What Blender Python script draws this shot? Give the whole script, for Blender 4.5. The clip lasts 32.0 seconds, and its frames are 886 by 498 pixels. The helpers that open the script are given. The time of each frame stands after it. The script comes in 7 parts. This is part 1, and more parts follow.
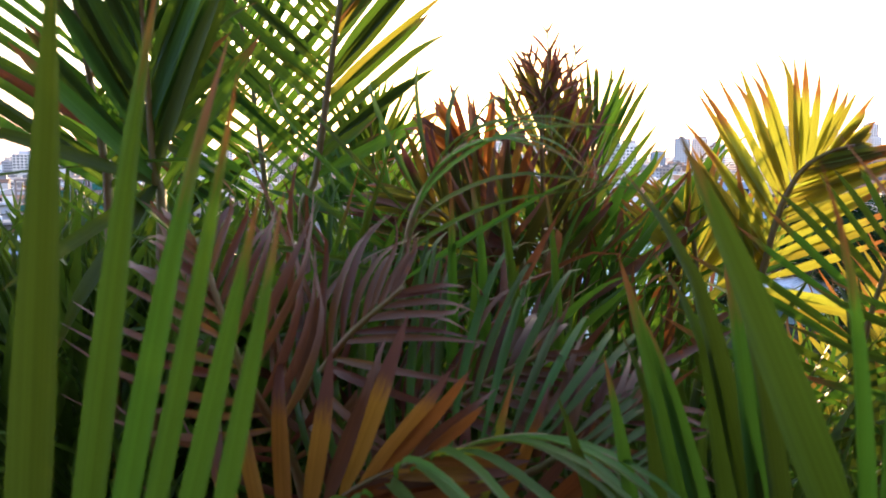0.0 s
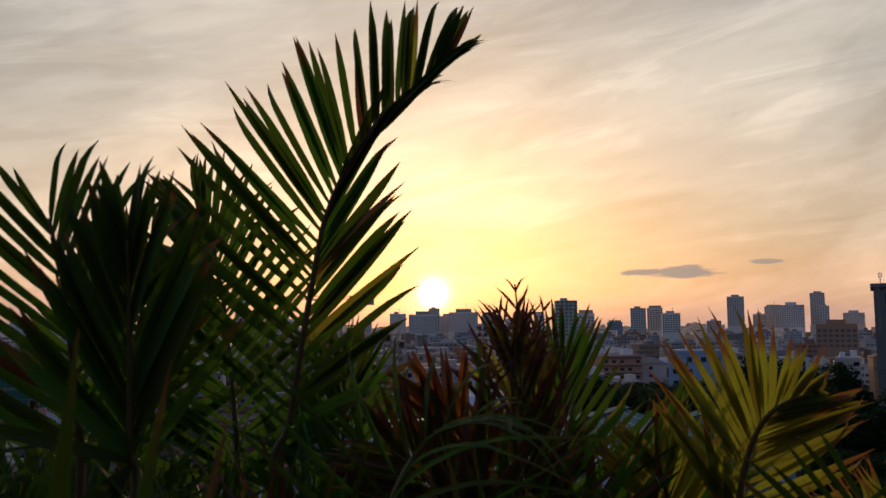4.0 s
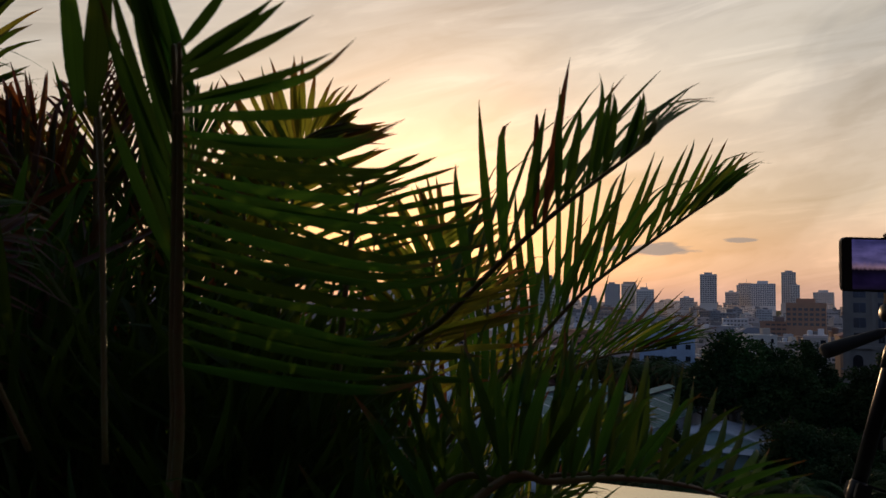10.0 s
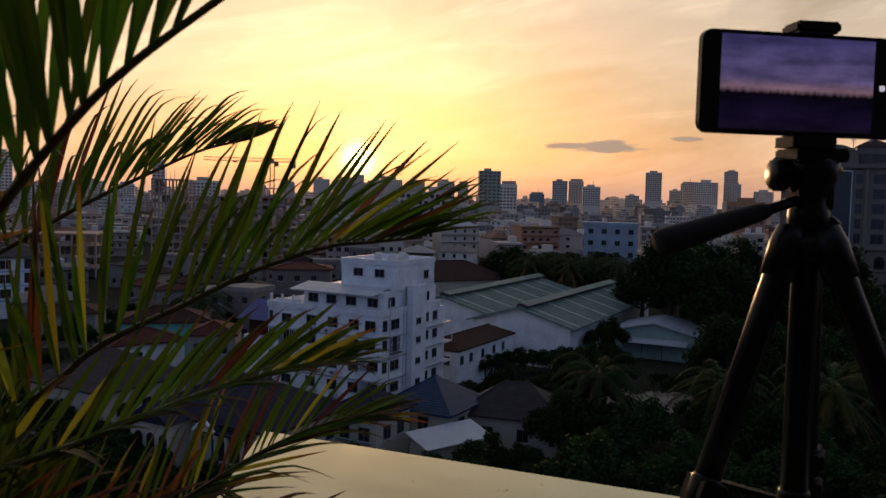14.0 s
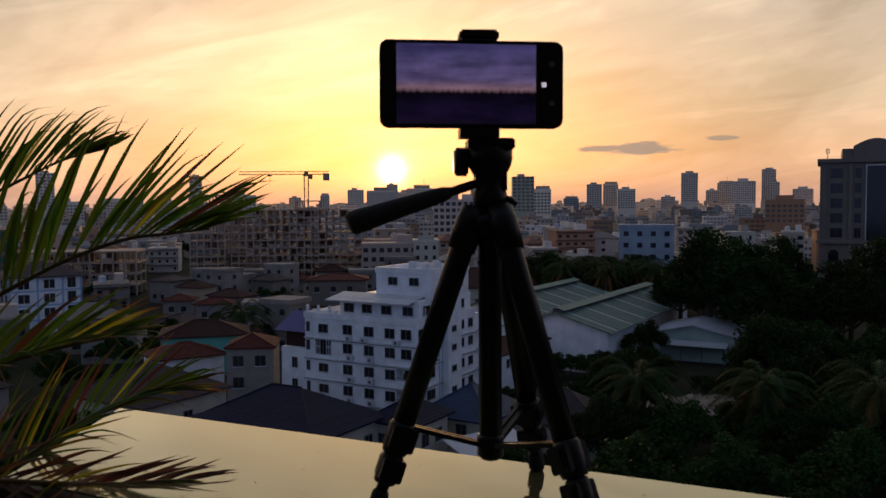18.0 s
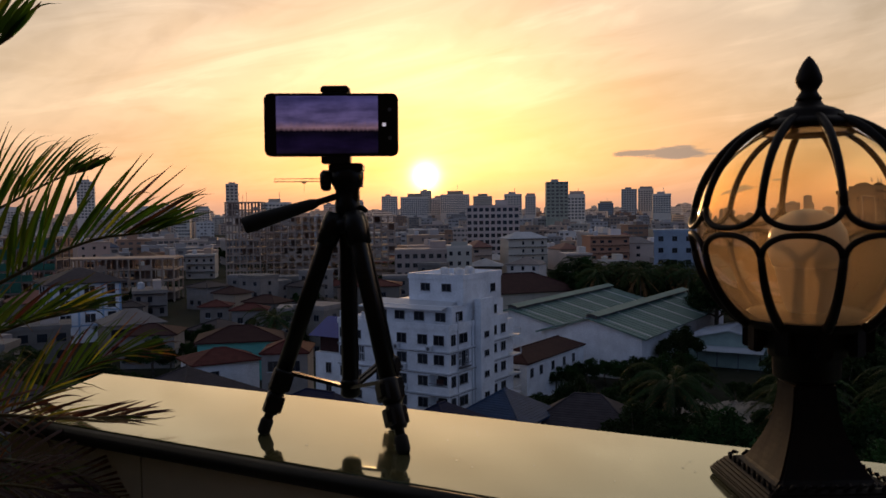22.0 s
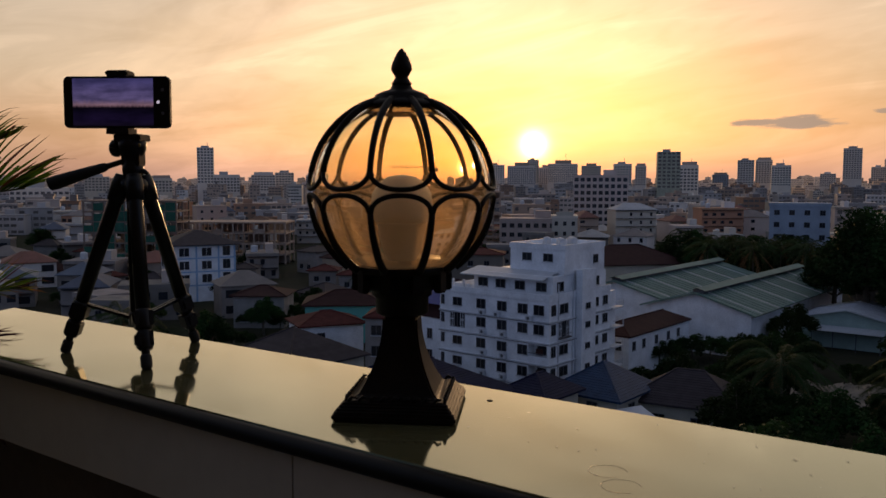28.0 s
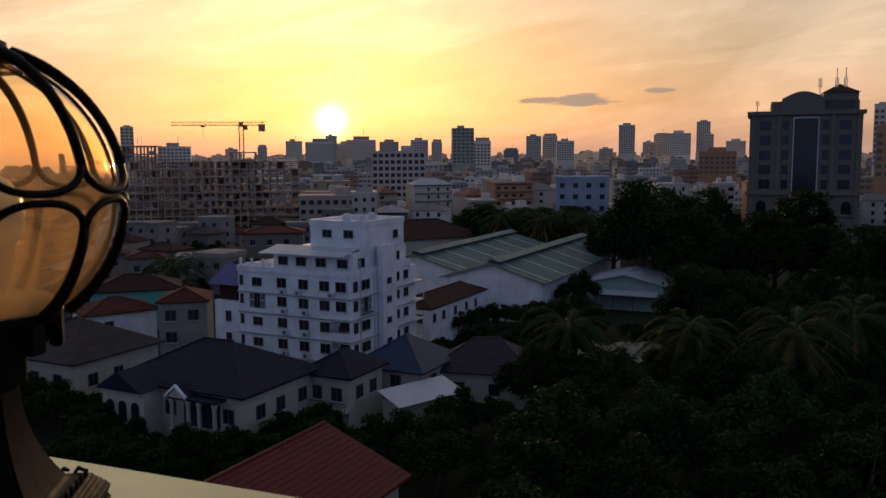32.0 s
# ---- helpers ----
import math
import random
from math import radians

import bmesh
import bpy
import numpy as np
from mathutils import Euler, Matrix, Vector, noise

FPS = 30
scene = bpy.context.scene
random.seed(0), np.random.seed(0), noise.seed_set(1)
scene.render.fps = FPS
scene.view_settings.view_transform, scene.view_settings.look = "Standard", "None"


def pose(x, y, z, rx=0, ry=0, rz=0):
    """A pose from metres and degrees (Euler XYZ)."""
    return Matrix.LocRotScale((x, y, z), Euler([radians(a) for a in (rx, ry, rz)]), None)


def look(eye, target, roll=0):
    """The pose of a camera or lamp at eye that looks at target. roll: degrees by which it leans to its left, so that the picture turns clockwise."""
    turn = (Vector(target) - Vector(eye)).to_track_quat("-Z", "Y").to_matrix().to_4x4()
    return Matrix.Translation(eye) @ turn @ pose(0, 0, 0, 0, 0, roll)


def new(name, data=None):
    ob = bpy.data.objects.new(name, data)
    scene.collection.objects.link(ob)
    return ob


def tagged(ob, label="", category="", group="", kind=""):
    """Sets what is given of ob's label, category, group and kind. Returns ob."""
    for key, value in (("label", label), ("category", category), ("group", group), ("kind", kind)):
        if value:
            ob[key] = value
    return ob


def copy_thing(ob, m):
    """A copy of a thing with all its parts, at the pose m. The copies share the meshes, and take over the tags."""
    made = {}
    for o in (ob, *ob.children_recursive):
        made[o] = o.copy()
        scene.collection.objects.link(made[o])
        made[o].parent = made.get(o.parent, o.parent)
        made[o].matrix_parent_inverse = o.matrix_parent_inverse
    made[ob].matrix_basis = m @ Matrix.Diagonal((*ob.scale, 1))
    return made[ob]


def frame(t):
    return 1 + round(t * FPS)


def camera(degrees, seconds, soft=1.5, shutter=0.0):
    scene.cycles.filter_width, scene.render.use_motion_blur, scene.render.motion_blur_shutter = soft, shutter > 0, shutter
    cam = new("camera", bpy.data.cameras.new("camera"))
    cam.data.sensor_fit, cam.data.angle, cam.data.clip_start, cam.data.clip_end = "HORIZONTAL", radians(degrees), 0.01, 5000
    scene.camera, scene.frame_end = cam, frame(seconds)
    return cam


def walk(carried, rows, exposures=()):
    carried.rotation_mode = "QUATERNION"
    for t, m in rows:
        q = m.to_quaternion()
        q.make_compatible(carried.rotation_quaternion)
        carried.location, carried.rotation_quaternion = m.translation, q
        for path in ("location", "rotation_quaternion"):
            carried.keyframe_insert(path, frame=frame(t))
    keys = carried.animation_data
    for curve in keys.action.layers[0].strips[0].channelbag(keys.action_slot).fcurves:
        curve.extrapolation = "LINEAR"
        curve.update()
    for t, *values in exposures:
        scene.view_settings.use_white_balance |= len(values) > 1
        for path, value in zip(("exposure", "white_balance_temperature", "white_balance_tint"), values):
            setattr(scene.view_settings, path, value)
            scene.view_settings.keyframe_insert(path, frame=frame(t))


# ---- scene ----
# Plan: z = 0 is the top of the roof parapet, +y looks west towards the low sun, the city ground lies 27.5 m below.
GROUND = -27.5
cam = camera(56.1, 32.0)
cam.data.dof.use_dof, cam.data.dof.focus_distance, cam.data.dof.aperture_fstop = True, 3.6, 22.0
PATH = [  # seconds, place, yaw, pitch, roll
    (0, -0.962, -0.110, 0.490, 2.09, -6.24, 0.17),
    (0.5, -0.989, -0.095, 0.486, -0.61, -1.49, 0.00),
    (1, -0.987, -0.088, 0.500, 0.05, 0.82, -0.24),
    (1.5, -0.984, -0.082, 0.523, -0.45, 2.21, -0.02),
    (2, -0.987, -0.078, 0.543, -0.11, 2.67, -0.42),
    (2.5, -0.992, -0.079, 0.553, 0.10, 3.44, -0.33),
    (3, -0.985, -0.089, 0.557, 0.03, 4.33, -0.71),
    (3.5, -0.982, -0.105, 0.563, -0.16, 4.92, -0.76),
    (4.5, -0.958, -0.151, 0.551, -1.20, 5.93, 0.01),
    (5.5, -0.914, -0.205, 0.532, -2.24, 6.10, -0.99),
    (6, -0.885, -0.232, 0.529, -2.43, 5.65, -0.92),
    (6.5, -0.854, -0.244, 0.516, -3.15, 5.63, -1.15),
    (7, -0.812, -0.260, 0.511, -3.01, 5.66, -0.76),
    (7.5, -0.778, -0.259, 0.498, -2.13, 5.68, 0.50),
    (8, -0.753, -0.279, 0.468, -1.62, 5.83, 1.15),
    (8.5, -0.716, -0.308, 0.434, -1.71, 5.84, 1.17),
    (9, -0.664, -0.294, 0.410, -1.97, 5.08, 1.01),
    (9.5, -0.622, -0.295, 0.365, -2.37, 4.18, 1.39),
    (10, -0.570, -0.283, 0.314, -2.27, 3.61, 0.75),
    (10.5, -0.493, -0.145, 0.329, -2.37, 2.30, 0.74),
    (11, -0.436, -0.092, 0.305, -3.21, 0.57, 1.70),
    (11.5, -0.400, -0.031, 0.293, -4.11, -0.27, 0.87),
    (12, -0.353, 0.042, 0.292, -4.61, -1.01, 1.08),
    (12.5, -0.320, 0.108, 0.289, -4.66, -1.67, 1.25),
    (13, -0.304, 0.150, 0.289, -5.08, -2.21, 0.31),
    (13.5, -0.267, 0.210, 0.281, -5.69, -3.24, 1.34),
    (14, -0.222, 0.249, 0.282, -5.93, -3.54, 1.45),
    (14.5, -0.187, 0.259, 0.285, -6.41, -3.46, 1.33),
    (15.5, -0.102, 0.243, 0.285, -5.41, -3.71, -0.01),
    (16.5, -0.019, 0.198, 0.279, -3.67, -3.71, 0.23),
    (17, 0.011, 0.170, 0.276, -3.24, -3.32, 0.01),
    (17.5, 0.029, 0.151, 0.278, -3.45, -2.99, -0.13),
    (18, 0.036, 0.118, 0.268, -3.48, -3.04, -0.35),
    (18.5, 0.047, 0.052, 0.270, -3.59, -3.17, -0.46),
    (19, 0.060, 0.010, 0.267, -4.62, -3.10, -0.66),
    (19.5, 0.060, -0.016, 0.266, -5.96, -2.85, -1.04),
    (20, 0.069, -0.046, 0.269, -6.86, -2.67, -1.29),
    (20.5, 0.089, -0.070, 0.263, -6.66, -2.57, -1.24),
    (21, 0.127, -0.098, 0.264, -4.89, -2.36, -1.19),
    (21.5, 0.176, -0.136, 0.271, -2.82, -2.32, -0.99),
    (22, 0.219, -0.166, 0.267, -1.15, -2.61, -0.67),
    (22.5, 0.255, -0.186, 0.265, -0.00, -2.96, -0.25),
    (23, 0.284, -0.203, 0.261, 0.73, -3.18, 0.02),
    (23.5, 0.296, -0.230, 0.269, 1.47, -3.26, 0.20),
    (24, 0.338, -0.286, 0.266, 1.91, -3.68, 0.16),
    (24.5, 0.384, -0.319, 0.264, 1.49, -4.07, -0.12),
    (25, 0.417, -0.320, 0.269, 1.96, -4.08, -0.30),
    (25.5, 0.475, -0.312, 0.272, 3.76, -3.97, -0.49),
    (26.5, 0.569, -0.290, 0.266, 5.72, -4.09, 0.00),
    (27.5, 0.661, -0.299, 0.258, 6.21, -4.49, -0.11),
    (28, 0.716, -0.331, 0.259, 6.16, -4.72, 0.09),
    (28.5, 0.809, -0.367, 0.270, 5.09, -4.81, -0.21),
    (29, 0.854, -0.377, 0.275, 3.02, -4.93, -0.24),
    (29.5, 0.866, -0.309, 0.268, 1.34, -4.87, -0.57),
    (30, 0.862, -0.227, 0.269, 0.08, -4.83, -0.63),
    (30.5, 0.874, -0.174, 0.267, -1.55, -5.26, -0.59),
    (31, 0.848, -0.127, 0.258, -3.97, -5.97, -0.60),
    (31.5, 0.822, -0.074, 0.262, -6.30, -6.28, -0.48),
    (32, 0.823, -0.031, 0.272, -7.54, -6.37, -0.31),
]


def eye_pose(x, y, z, yaw, pitch, roll):
    a, b = radians(yaw), radians(pitch)
    ahead = Vector((-math.sin(a) * math.cos(b), math.cos(a) * math.cos(b), math.sin(b)))
    return look((x, y, z), Vector((x, y, z)) + ahead, roll)


EXPOSURES = [
    (0.0, 3.35, 6000, 8), (0.3, 2.9, 6000, 8), (0.6, 2.1, 6000, 8), (1.0, 1.05, 5900, 8), (1.5, 0.2, 5900, 10), (2.0, 0.0, 5900, 11),
    (3.5, 0.0, 5900, 11), (9.0, 0.0, 5900, 11), (11.0, 0.05, 6000, 11), (13.0, 0.0, 6300, 13), (16.0, 0.0, 6600, 14), (32.0, -0.02, 6600, 14),
]
walk(cam, [(t, eye_pose(*row)) for t, *row in PATH], EXPOSURES)

# ---- sky, sun ----
SUN_UP = radians(2.43)
sun_dir = Vector((0, math.cos(SUN_UP), math.sin(SUN_UP)))
world = bpy.data.worlds.new("dusk_sky")
scene.world = world
world.use_nodes = True
wt = world.node_tree
wt.nodes.clear()


def wmath(op, a, b=0.0, c=0.0):
    n = wt.nodes.new("ShaderNodeMath")
    n.operation = op
    for i, v in enumerate((a, b, c)):
        if isinstance(v, (int, float)):
            n.inputs[i].default_value = v
        else:
            wt.links.new(v, n.inputs[i])
    return n.outputs[0]


def wmix(fac, a, b, blend="MIX"):
    n = wt.nodes.new("ShaderNodeMix")
    n.data_type, n.blend_type = "RGBA", blend
    for i, v in ((0, fac), (6, a), (7, b)):
        if isinstance(v, (int, float)):
            n.inputs[i].default_value = v
        elif isinstance(v, tuple):
            n.inputs[i].default_value = (*v, 1)
        else:
            wt.links.new(v, n.inputs[i])
    return n.outputs[2]


def wramp(fac, stops, ease="EASE"):
    n = wt.nodes.new("ShaderNodeValToRGB")
    n.color_ramp.interpolation = ease
    els = n.color_ramp.elements
    while len(els) < len(stops):
        els.new(0.5)
    for e, (p, c) in zip(els, stops):
        e.position, e.color = p, (*c, 1)
    wt.links.new(fac, n.inputs[0])
    return n.outputs[0]


coord = wt.nodes.new("ShaderNodeTexCoord").outputs["Generated"]
split = wt.nodes.new("ShaderNodeSeparateXYZ")
wt.links.new(coord, split.inputs[0])
up = split.outputs[2]
dotn = wt.nodes.new("ShaderNodeVectorMath")
dotn.operation = "DOT_PRODUCT"
wt.links.new(coord, dotn.inputs[0])
dotn.inputs[1].default_value = sun_dir
facing = dotn.outputs["Value"]

west = wramp(up, [(0.0, (0.50, 0.30, 0.23)), (0.05, (0.57, 0.37, 0.255)), (0.13, (0.54, 0.418, 0.300)), (0.30, (0.465, 0.405, 0.318)), (0.6, (0.30, 0.28, 0.27)), (1.0, (0.11, 0.13, 0.18))])
east = wramp(up, [(0.0, (0.11, 0.163, 0.325)), (0.25, (0.115, 0.172, 0.34)), (1.0, (0.11, 0.13, 0.18))])
side = wramp(wmath("MULTIPLY_ADD", split.outputs[1], 0.5, 0.5), [(0.3, (0, 0, 0)), (0.92, (1, 1, 1))])
sky_base = wmix(side, east, west)
# broad soft cloud sheets that rise slightly to the north, with finer streaks in them
azim = wmath("ARCTAN2", split.outputs[0], split.outputs[1])
elev = wmath("ARCSINE", up)


def cloud_noise(sx, sz, tilt, scale, detail, rough, bend, shift):
    """Noise over azimuth and elevation: stretched along the horizon, tilted."""
    vec = wt.nodes.new("ShaderNodeCombineXYZ")
    wt.links.new(wmath("MULTIPLY_ADD", azim, sx, shift), vec.inputs[0])
    wt.links.new(wmath("MULTIPLY_ADD", azim, tilt, wmath("MULTIPLY", elev, sz)), vec.inputs[1])
    n = wt.nodes.new("ShaderNodeTexNoise")
    for key, value in (("Scale", scale), ("Detail", detail), ("Roughness", rough), ("Distortion", bend)):
        n.inputs[key].default_value = value
    wt.links.new(vec.outputs[0], n.inputs["Vector"])
    return n.outputs[0]


sheets = cloud_noise(1.0, 2.3, -0.5, 3.0, 5.0, 0.52, 0.6, 3.1)
streaks = cloud_noise(1.0, 5.5, -0.9, 4.2, 7.0, 0.56, 1.1, 7.7)
bright = wramp(sheets, [(0.36, (0.80, 0.775, 0.75)), (0.5, (0.98, 0.98, 0.98)), (0.64, (1.24, 1.22, 1.18))])
fine = wramp(streaks, [(0.34, (0.88, 0.87, 0.85)), (0.5, (1.0, 1.0, 1.0)), (0.66, (1.20, 1.19, 1.18))])
sky_cloud = wmix(1.0, wmix(0.95, sky_base, bright, "MULTIPLY"), fine, "MULTIPLY")
wisp = wt.nodes.new("ShaderNodeTexNoise")
wisp.inputs["Scale"].default_value, wisp.inputs["Detail"].default_value = 22.0, 6.0
wmap = wt.nodes.new("ShaderNodeMapping")
wmap.inputs["Scale"].default_value = (1, 1, 5)
wt.links.new(coord, wmap.inputs["Vector"])
wt.links.new(wmap.outputs[0], wisp.inputs["Vector"])
# aureole and the veiled sun itself
ang = wmath("MULTIPLY", wmath("ARCCOSINE", wmath("MINIMUM", facing, 1.0)), 57.29578)
glow_wide = wmath("POWER", 2.718, wmath("MULTIPLY", wmath("MULTIPLY", ang, ang), -1.0 / 200.0))
glow_near = wmath("POWER", 2.718, wmath("MULTIPLY", wmath("MULTIPLY", ang, ang), -1.0 / 4.5))
glow_disc = wmath("POWER", 2.718, wmath("MULTIPLY", wmath("MULTIPLY", ang, ang), -1.0 / 0.6))
total = wmix(glow_wide, sky_cloud, (0.125, 0.060, 0.040), "ADD")
total = wmix(glow_near, total, (0.60, 0.29, 0.17), "ADD")
total = wmix(glow_disc, total, (6.0, 4.6, 2.0), "ADD")
nishita = wt.nodes.new("ShaderNodeTexSky")
nishita.sky_type, nishita.sun_disc = "NISHITA", False
nishita.sun_elevation, nishita.sun_rotation, nishita.dust_density = SUN_UP, 0.0, 3.0
total = wmix(0.05, total, nishita.outputs[0], "ADD")
# two small slate clouds low over the city
for az, el, wide, high, dark in ((16.13, 3.67, 2.7, 0.42, 0.8), (22.1, 4.28, 1.0, 0.18, 0.7)):
    a, e = radians(az), radians(el)
    dx = wmath("DIVIDE", wmath("SUBTRACT", split.outputs[0], math.sin(a) * math.cos(e)), radians(wide))
    dz = wmath("DIVIDE", wmath("SUBTRACT", up, math.sin(e)), radians(high))
    r2 = wmath("ADD", wmath("MULTIPLY", dx, dx), wmath("MULTIPLY", dz, dz))
    r2 = wmath("ADD", r2, wmath("MULTIPLY_ADD", wisp.outputs[0], 4.2, -2.35))
    spot = wramp(r2, [(0.25, (dark, dark, dark)), (1.0, (0, 0, 0))])
    total = wmix(spot, total, (0.33, 0.275, 0.23))
back = wt.nodes.new("ShaderNodeBackground")
wt.links.new(total, back.inputs[0])
back.inputs[1].default_value = 1.0
wt.links.new(back.outputs[0], wt.nodes.new("ShaderNodeOutputWorld").inputs[0])

sun = new("sun", bpy.data.lights.new("sun", "SUN"))
sun.data.energy, sun.data.angle, sun.data.color = 0.9, radians(0.8), (1.0, 0.62, 0.30)
sun.matrix_world = look(sun_dir * 50, (0, 0, 0))


# ---- materials ----
def material(name, color, rough=0.7, metal=0.0, vary=0.25, scale=8.0, bump=0.0, bump_scale=60.0, spread=0.0, second=None, spec=0.5):
    """A surface with stains at one scale and grain at another; spread: how far single objects differ."""
    m = bpy.data.materials.new(name)
    m.use_nodes = True
    t = m.node_tree
    p = t.nodes["Principled BSDF"]
    p.inputs["Roughness"].default_value, p.inputs["Metallic"].default_value = rough, metal
    p.inputs["Specular IOR Level"].default_value = spec
    c = t.nodes.new("ShaderNodeTexCoord").outputs["Object"]
    big, fine = t.nodes.new("ShaderNodeTexNoise"), t.nodes.new("ShaderNodeTexNoise")
    for n, s in ((big, scale), (fine, scale * 9)):
        n.inputs["Scale"].default_value, n.inputs["Detail"].default_value = s, 5
        t.links.new(c, n.inputs["Vector"])
    r = t.nodes.new("ShaderNodeValToRGB")
    dark = second or tuple(v * (1 - vary) for v in color)
    r.color_ramp.elements[0].position, r.color_ramp.elements[0].color = 0.32, (*dark, 1)
    r.color_ramp.elements[1].position, r.color_ramp.elements[1].color = 0.62, (*color, 1)
    add = t.nodes.new("ShaderNodeMath")
    add.operation = "MULTIPLY_ADD"
    add.inputs[1].default_value, add.inputs[2].default_value = 0.35, 0.0
    t.links.new(fine.outputs[0], add.inputs[0])
    add2 = t.nodes.new("ShaderNodeMath")
    add2.operation = "MULTIPLY_ADD"
    add2.inputs[1].default_value = 0.65
    t.links.new(big.outputs[0], add2.inputs[0])
    t.links.new(add.outputs[0], add2.inputs[2])
    t.links.new(add2.outputs[0], r.inputs[0])
    out = r.outputs[0]
    if spread:
        info = t.nodes.new("ShaderNodeObjectInfo")
        hsv = t.nodes.new("ShaderNodeHueSaturation")
        mr = t.nodes.new("ShaderNodeMapRange")
        mr.inputs[3].default_value, mr.inputs[4].default_value = 1 - spread, 1 + spread
        t.links.new(info.outputs["Random"], mr.inputs[0])
        t.links.new(mr.outputs[0], hsv.inputs["Value"])
        mh = t.nodes.new("ShaderNodeMapRange")
        mh.inputs[3].default_value, mh.inputs[4].default_value = 0.5 + spread * 0.06, 0.5 - spread * 0.06
        t.links.new(info.outputs["Random"], mh.inputs[0])
        t.links.new(mh.outputs[0], hsv.inputs["Hue"])
        t.links.new(out, hsv.inputs["Color"])
        out = hsv.outputs[0]
    t.links.new(out, p.inputs["Base Color"])
    if bump:
        n, b = t.nodes.new("ShaderNodeTexNoise"), t.nodes.new("ShaderNodeBump")
        n.inputs["Scale"].default_value, n.inputs["Detail"].default_value = bump_scale, 4
        b.inputs["Strength"].default_value, b.inputs["Distance"].default_value = 0.6, bump
        t.links.new(c, n.inputs["Vector"])
        t.links.new(n.outputs[0], b.inputs["Height"])
        t.links.new(b.outputs[0], p.inputs["Normal"])
    return m


def leaf_material(name, color, glow, dry, dryness=0.12, share=0.45, rough=0.42, spec=0.25):
    """Leaf tissue: gloss above, light shining through, dry tips and random tint."""
    m = bpy.data.materials.new(name)
    m.use_nodes = True
    t = m.node_tree
    p = t.nodes["Principled BSDF"]
    p.inputs["Roughness"].default_value = rough
    p.inputs["Specular IOR Level"].default_value = spec
    tr = t.nodes.new("ShaderNodeBsdfTranslucent")
    mix = t.nodes.new("ShaderNodeMixShader")
    mix.inputs[0].default_value = share
    info = t.nodes.new("ShaderNodeObjectInfo")
    co = t.nodes.new("ShaderNodeTexCoord").outputs["Object"]
    sep = t.nodes.new("ShaderNodeSeparateXYZ")
    t.links.new(co, sep.inputs[0])
    noise_n = t.nodes.new("ShaderNodeTexNoise")
    noise_n.inputs["Scale"].default_value, noise_n.inputs["Detail"].default_value = 9.0, 4
    t.links.new(co, noise_n.inputs["Vector"])

    def mth(op, a, b, c=0.0):
        n = t.nodes.new("ShaderNodeMath")
        n.operation = op
        for i, v in enumerate((a, b, c)):
            if isinstance(v, (int, float)):
                n.inputs[i].default_value = v
            else:
                t.links.new(v, n.inputs[i])
        return n.outputs[0]

    edge = mth("ADD", mth("ADD", sep.outputs[1], mth("MULTIPLY", noise_n.outputs[0], 0.25)), mth("MULTIPLY", info.outputs["Random"], dryness * 2.2))
    stretch, veins = t.nodes.new("ShaderNodeMapping"), t.nodes.new("ShaderNodeTexNoise")
    stretch.inputs["Scale"].default_value = (9.0, 0.5, 1.0)
    veins.inputs["Scale"].default_value, veins.inputs["Detail"].default_value = 1.6, 3
    t.links.new(co, stretch.inputs["Vector"])
    t.links.new(stretch.outputs[0], veins.inputs["Vector"])
    vein = mth("MULTIPLY_ADD", veins.outputs[0], 1.1, 0.45)
    mr = t.nodes.new("ShaderNodeMapRange")
    mr.inputs[1].default_value, mr.inputs[2].default_value = 1.06, 1.2
    t.links.new(edge, mr.inputs[0])
    for color_in, base in ((p.inputs["Base Color"], color), (tr.inputs[0], glow)):
        hsv = t.nodes.new("ShaderNodeHueSaturation")
        hsv.inputs["Color"].default_value = (*base, 1)
        t.links.new(mth("MULTIPLY_ADD", info.outputs["Random"], 0.05, 0.47), hsv.inputs["Hue"])
        t.links.new(mth("MULTIPLY", mth("MULTIPLY_ADD", info.outputs["Random"], 0.7, 0.65), vein), hsv.inputs["Value"])
        mx = t.nodes.new("ShaderNodeMix")
        mx.data_type = "RGBA"
        t.links.new(mr.outputs[0], mx.inputs[0])
        t.links.new(hsv.outputs[0], mx.inputs[6])
        mx.inputs[7].default_value = (*dry, 1)
        t.links.new(mx.outputs[2], color_in)
    t.links.new(p.outputs[0], mix.inputs[1])
    t.links.new(tr.outputs[0], mix.inputs[2])
    t.links.new(mix.outputs[0], t.nodes["Material Output"].inputs[0])
    return m


M_LEAF = leaf_material("palm_leaf", (0.025, 0.062, 0.012), (0.095, 0.19, 0.015), (0.20, 0.09, 0.03), 0.10, 0.32, 0.45, 0.14)
M_LEAF_GOLD = leaf_material("palm_leaf_gold", (0.07, 0.10, 0.015), (0.36, 0.36, 0.03), (0.28, 0.12, 0.03), 0.2)
M_LEAF_ORANGE = leaf_material("palm_leaf_orange", (0.15, 0.065, 0.014), (0.42, 0.19, 0.03), (0.13, 0.06, 0.05), 0.2, 0.4)
M_LEAF_TIP = leaf_material("palm_leaf_brown_tipped", (0.042, 0.062, 0.014), (0.12, 0.10, 0.012), (0.09, 0.032, 0.026), 0.28, 0.36)
M_LEAF_DRY = leaf_material("palm_leaf_dry", (0.085, 0.048, 0.034), (0.20, 0.08, 0.02), (0.15, 0.085, 0.065), 0.3, 0.3)
M_STALK = material("palm_stalk", (0.10, 0.10, 0.025), 0.5, vary=0.5, scale=20, second=(0.12, 0.045, 0.015))
M_CROWN = leaf_material("tree_leaf", (0.018, 0.040, 0.010), (0.032, 0.066, 0.011), (0.013, 0.030, 0.008), 0.0, 0.16, 0.6, 0.07)
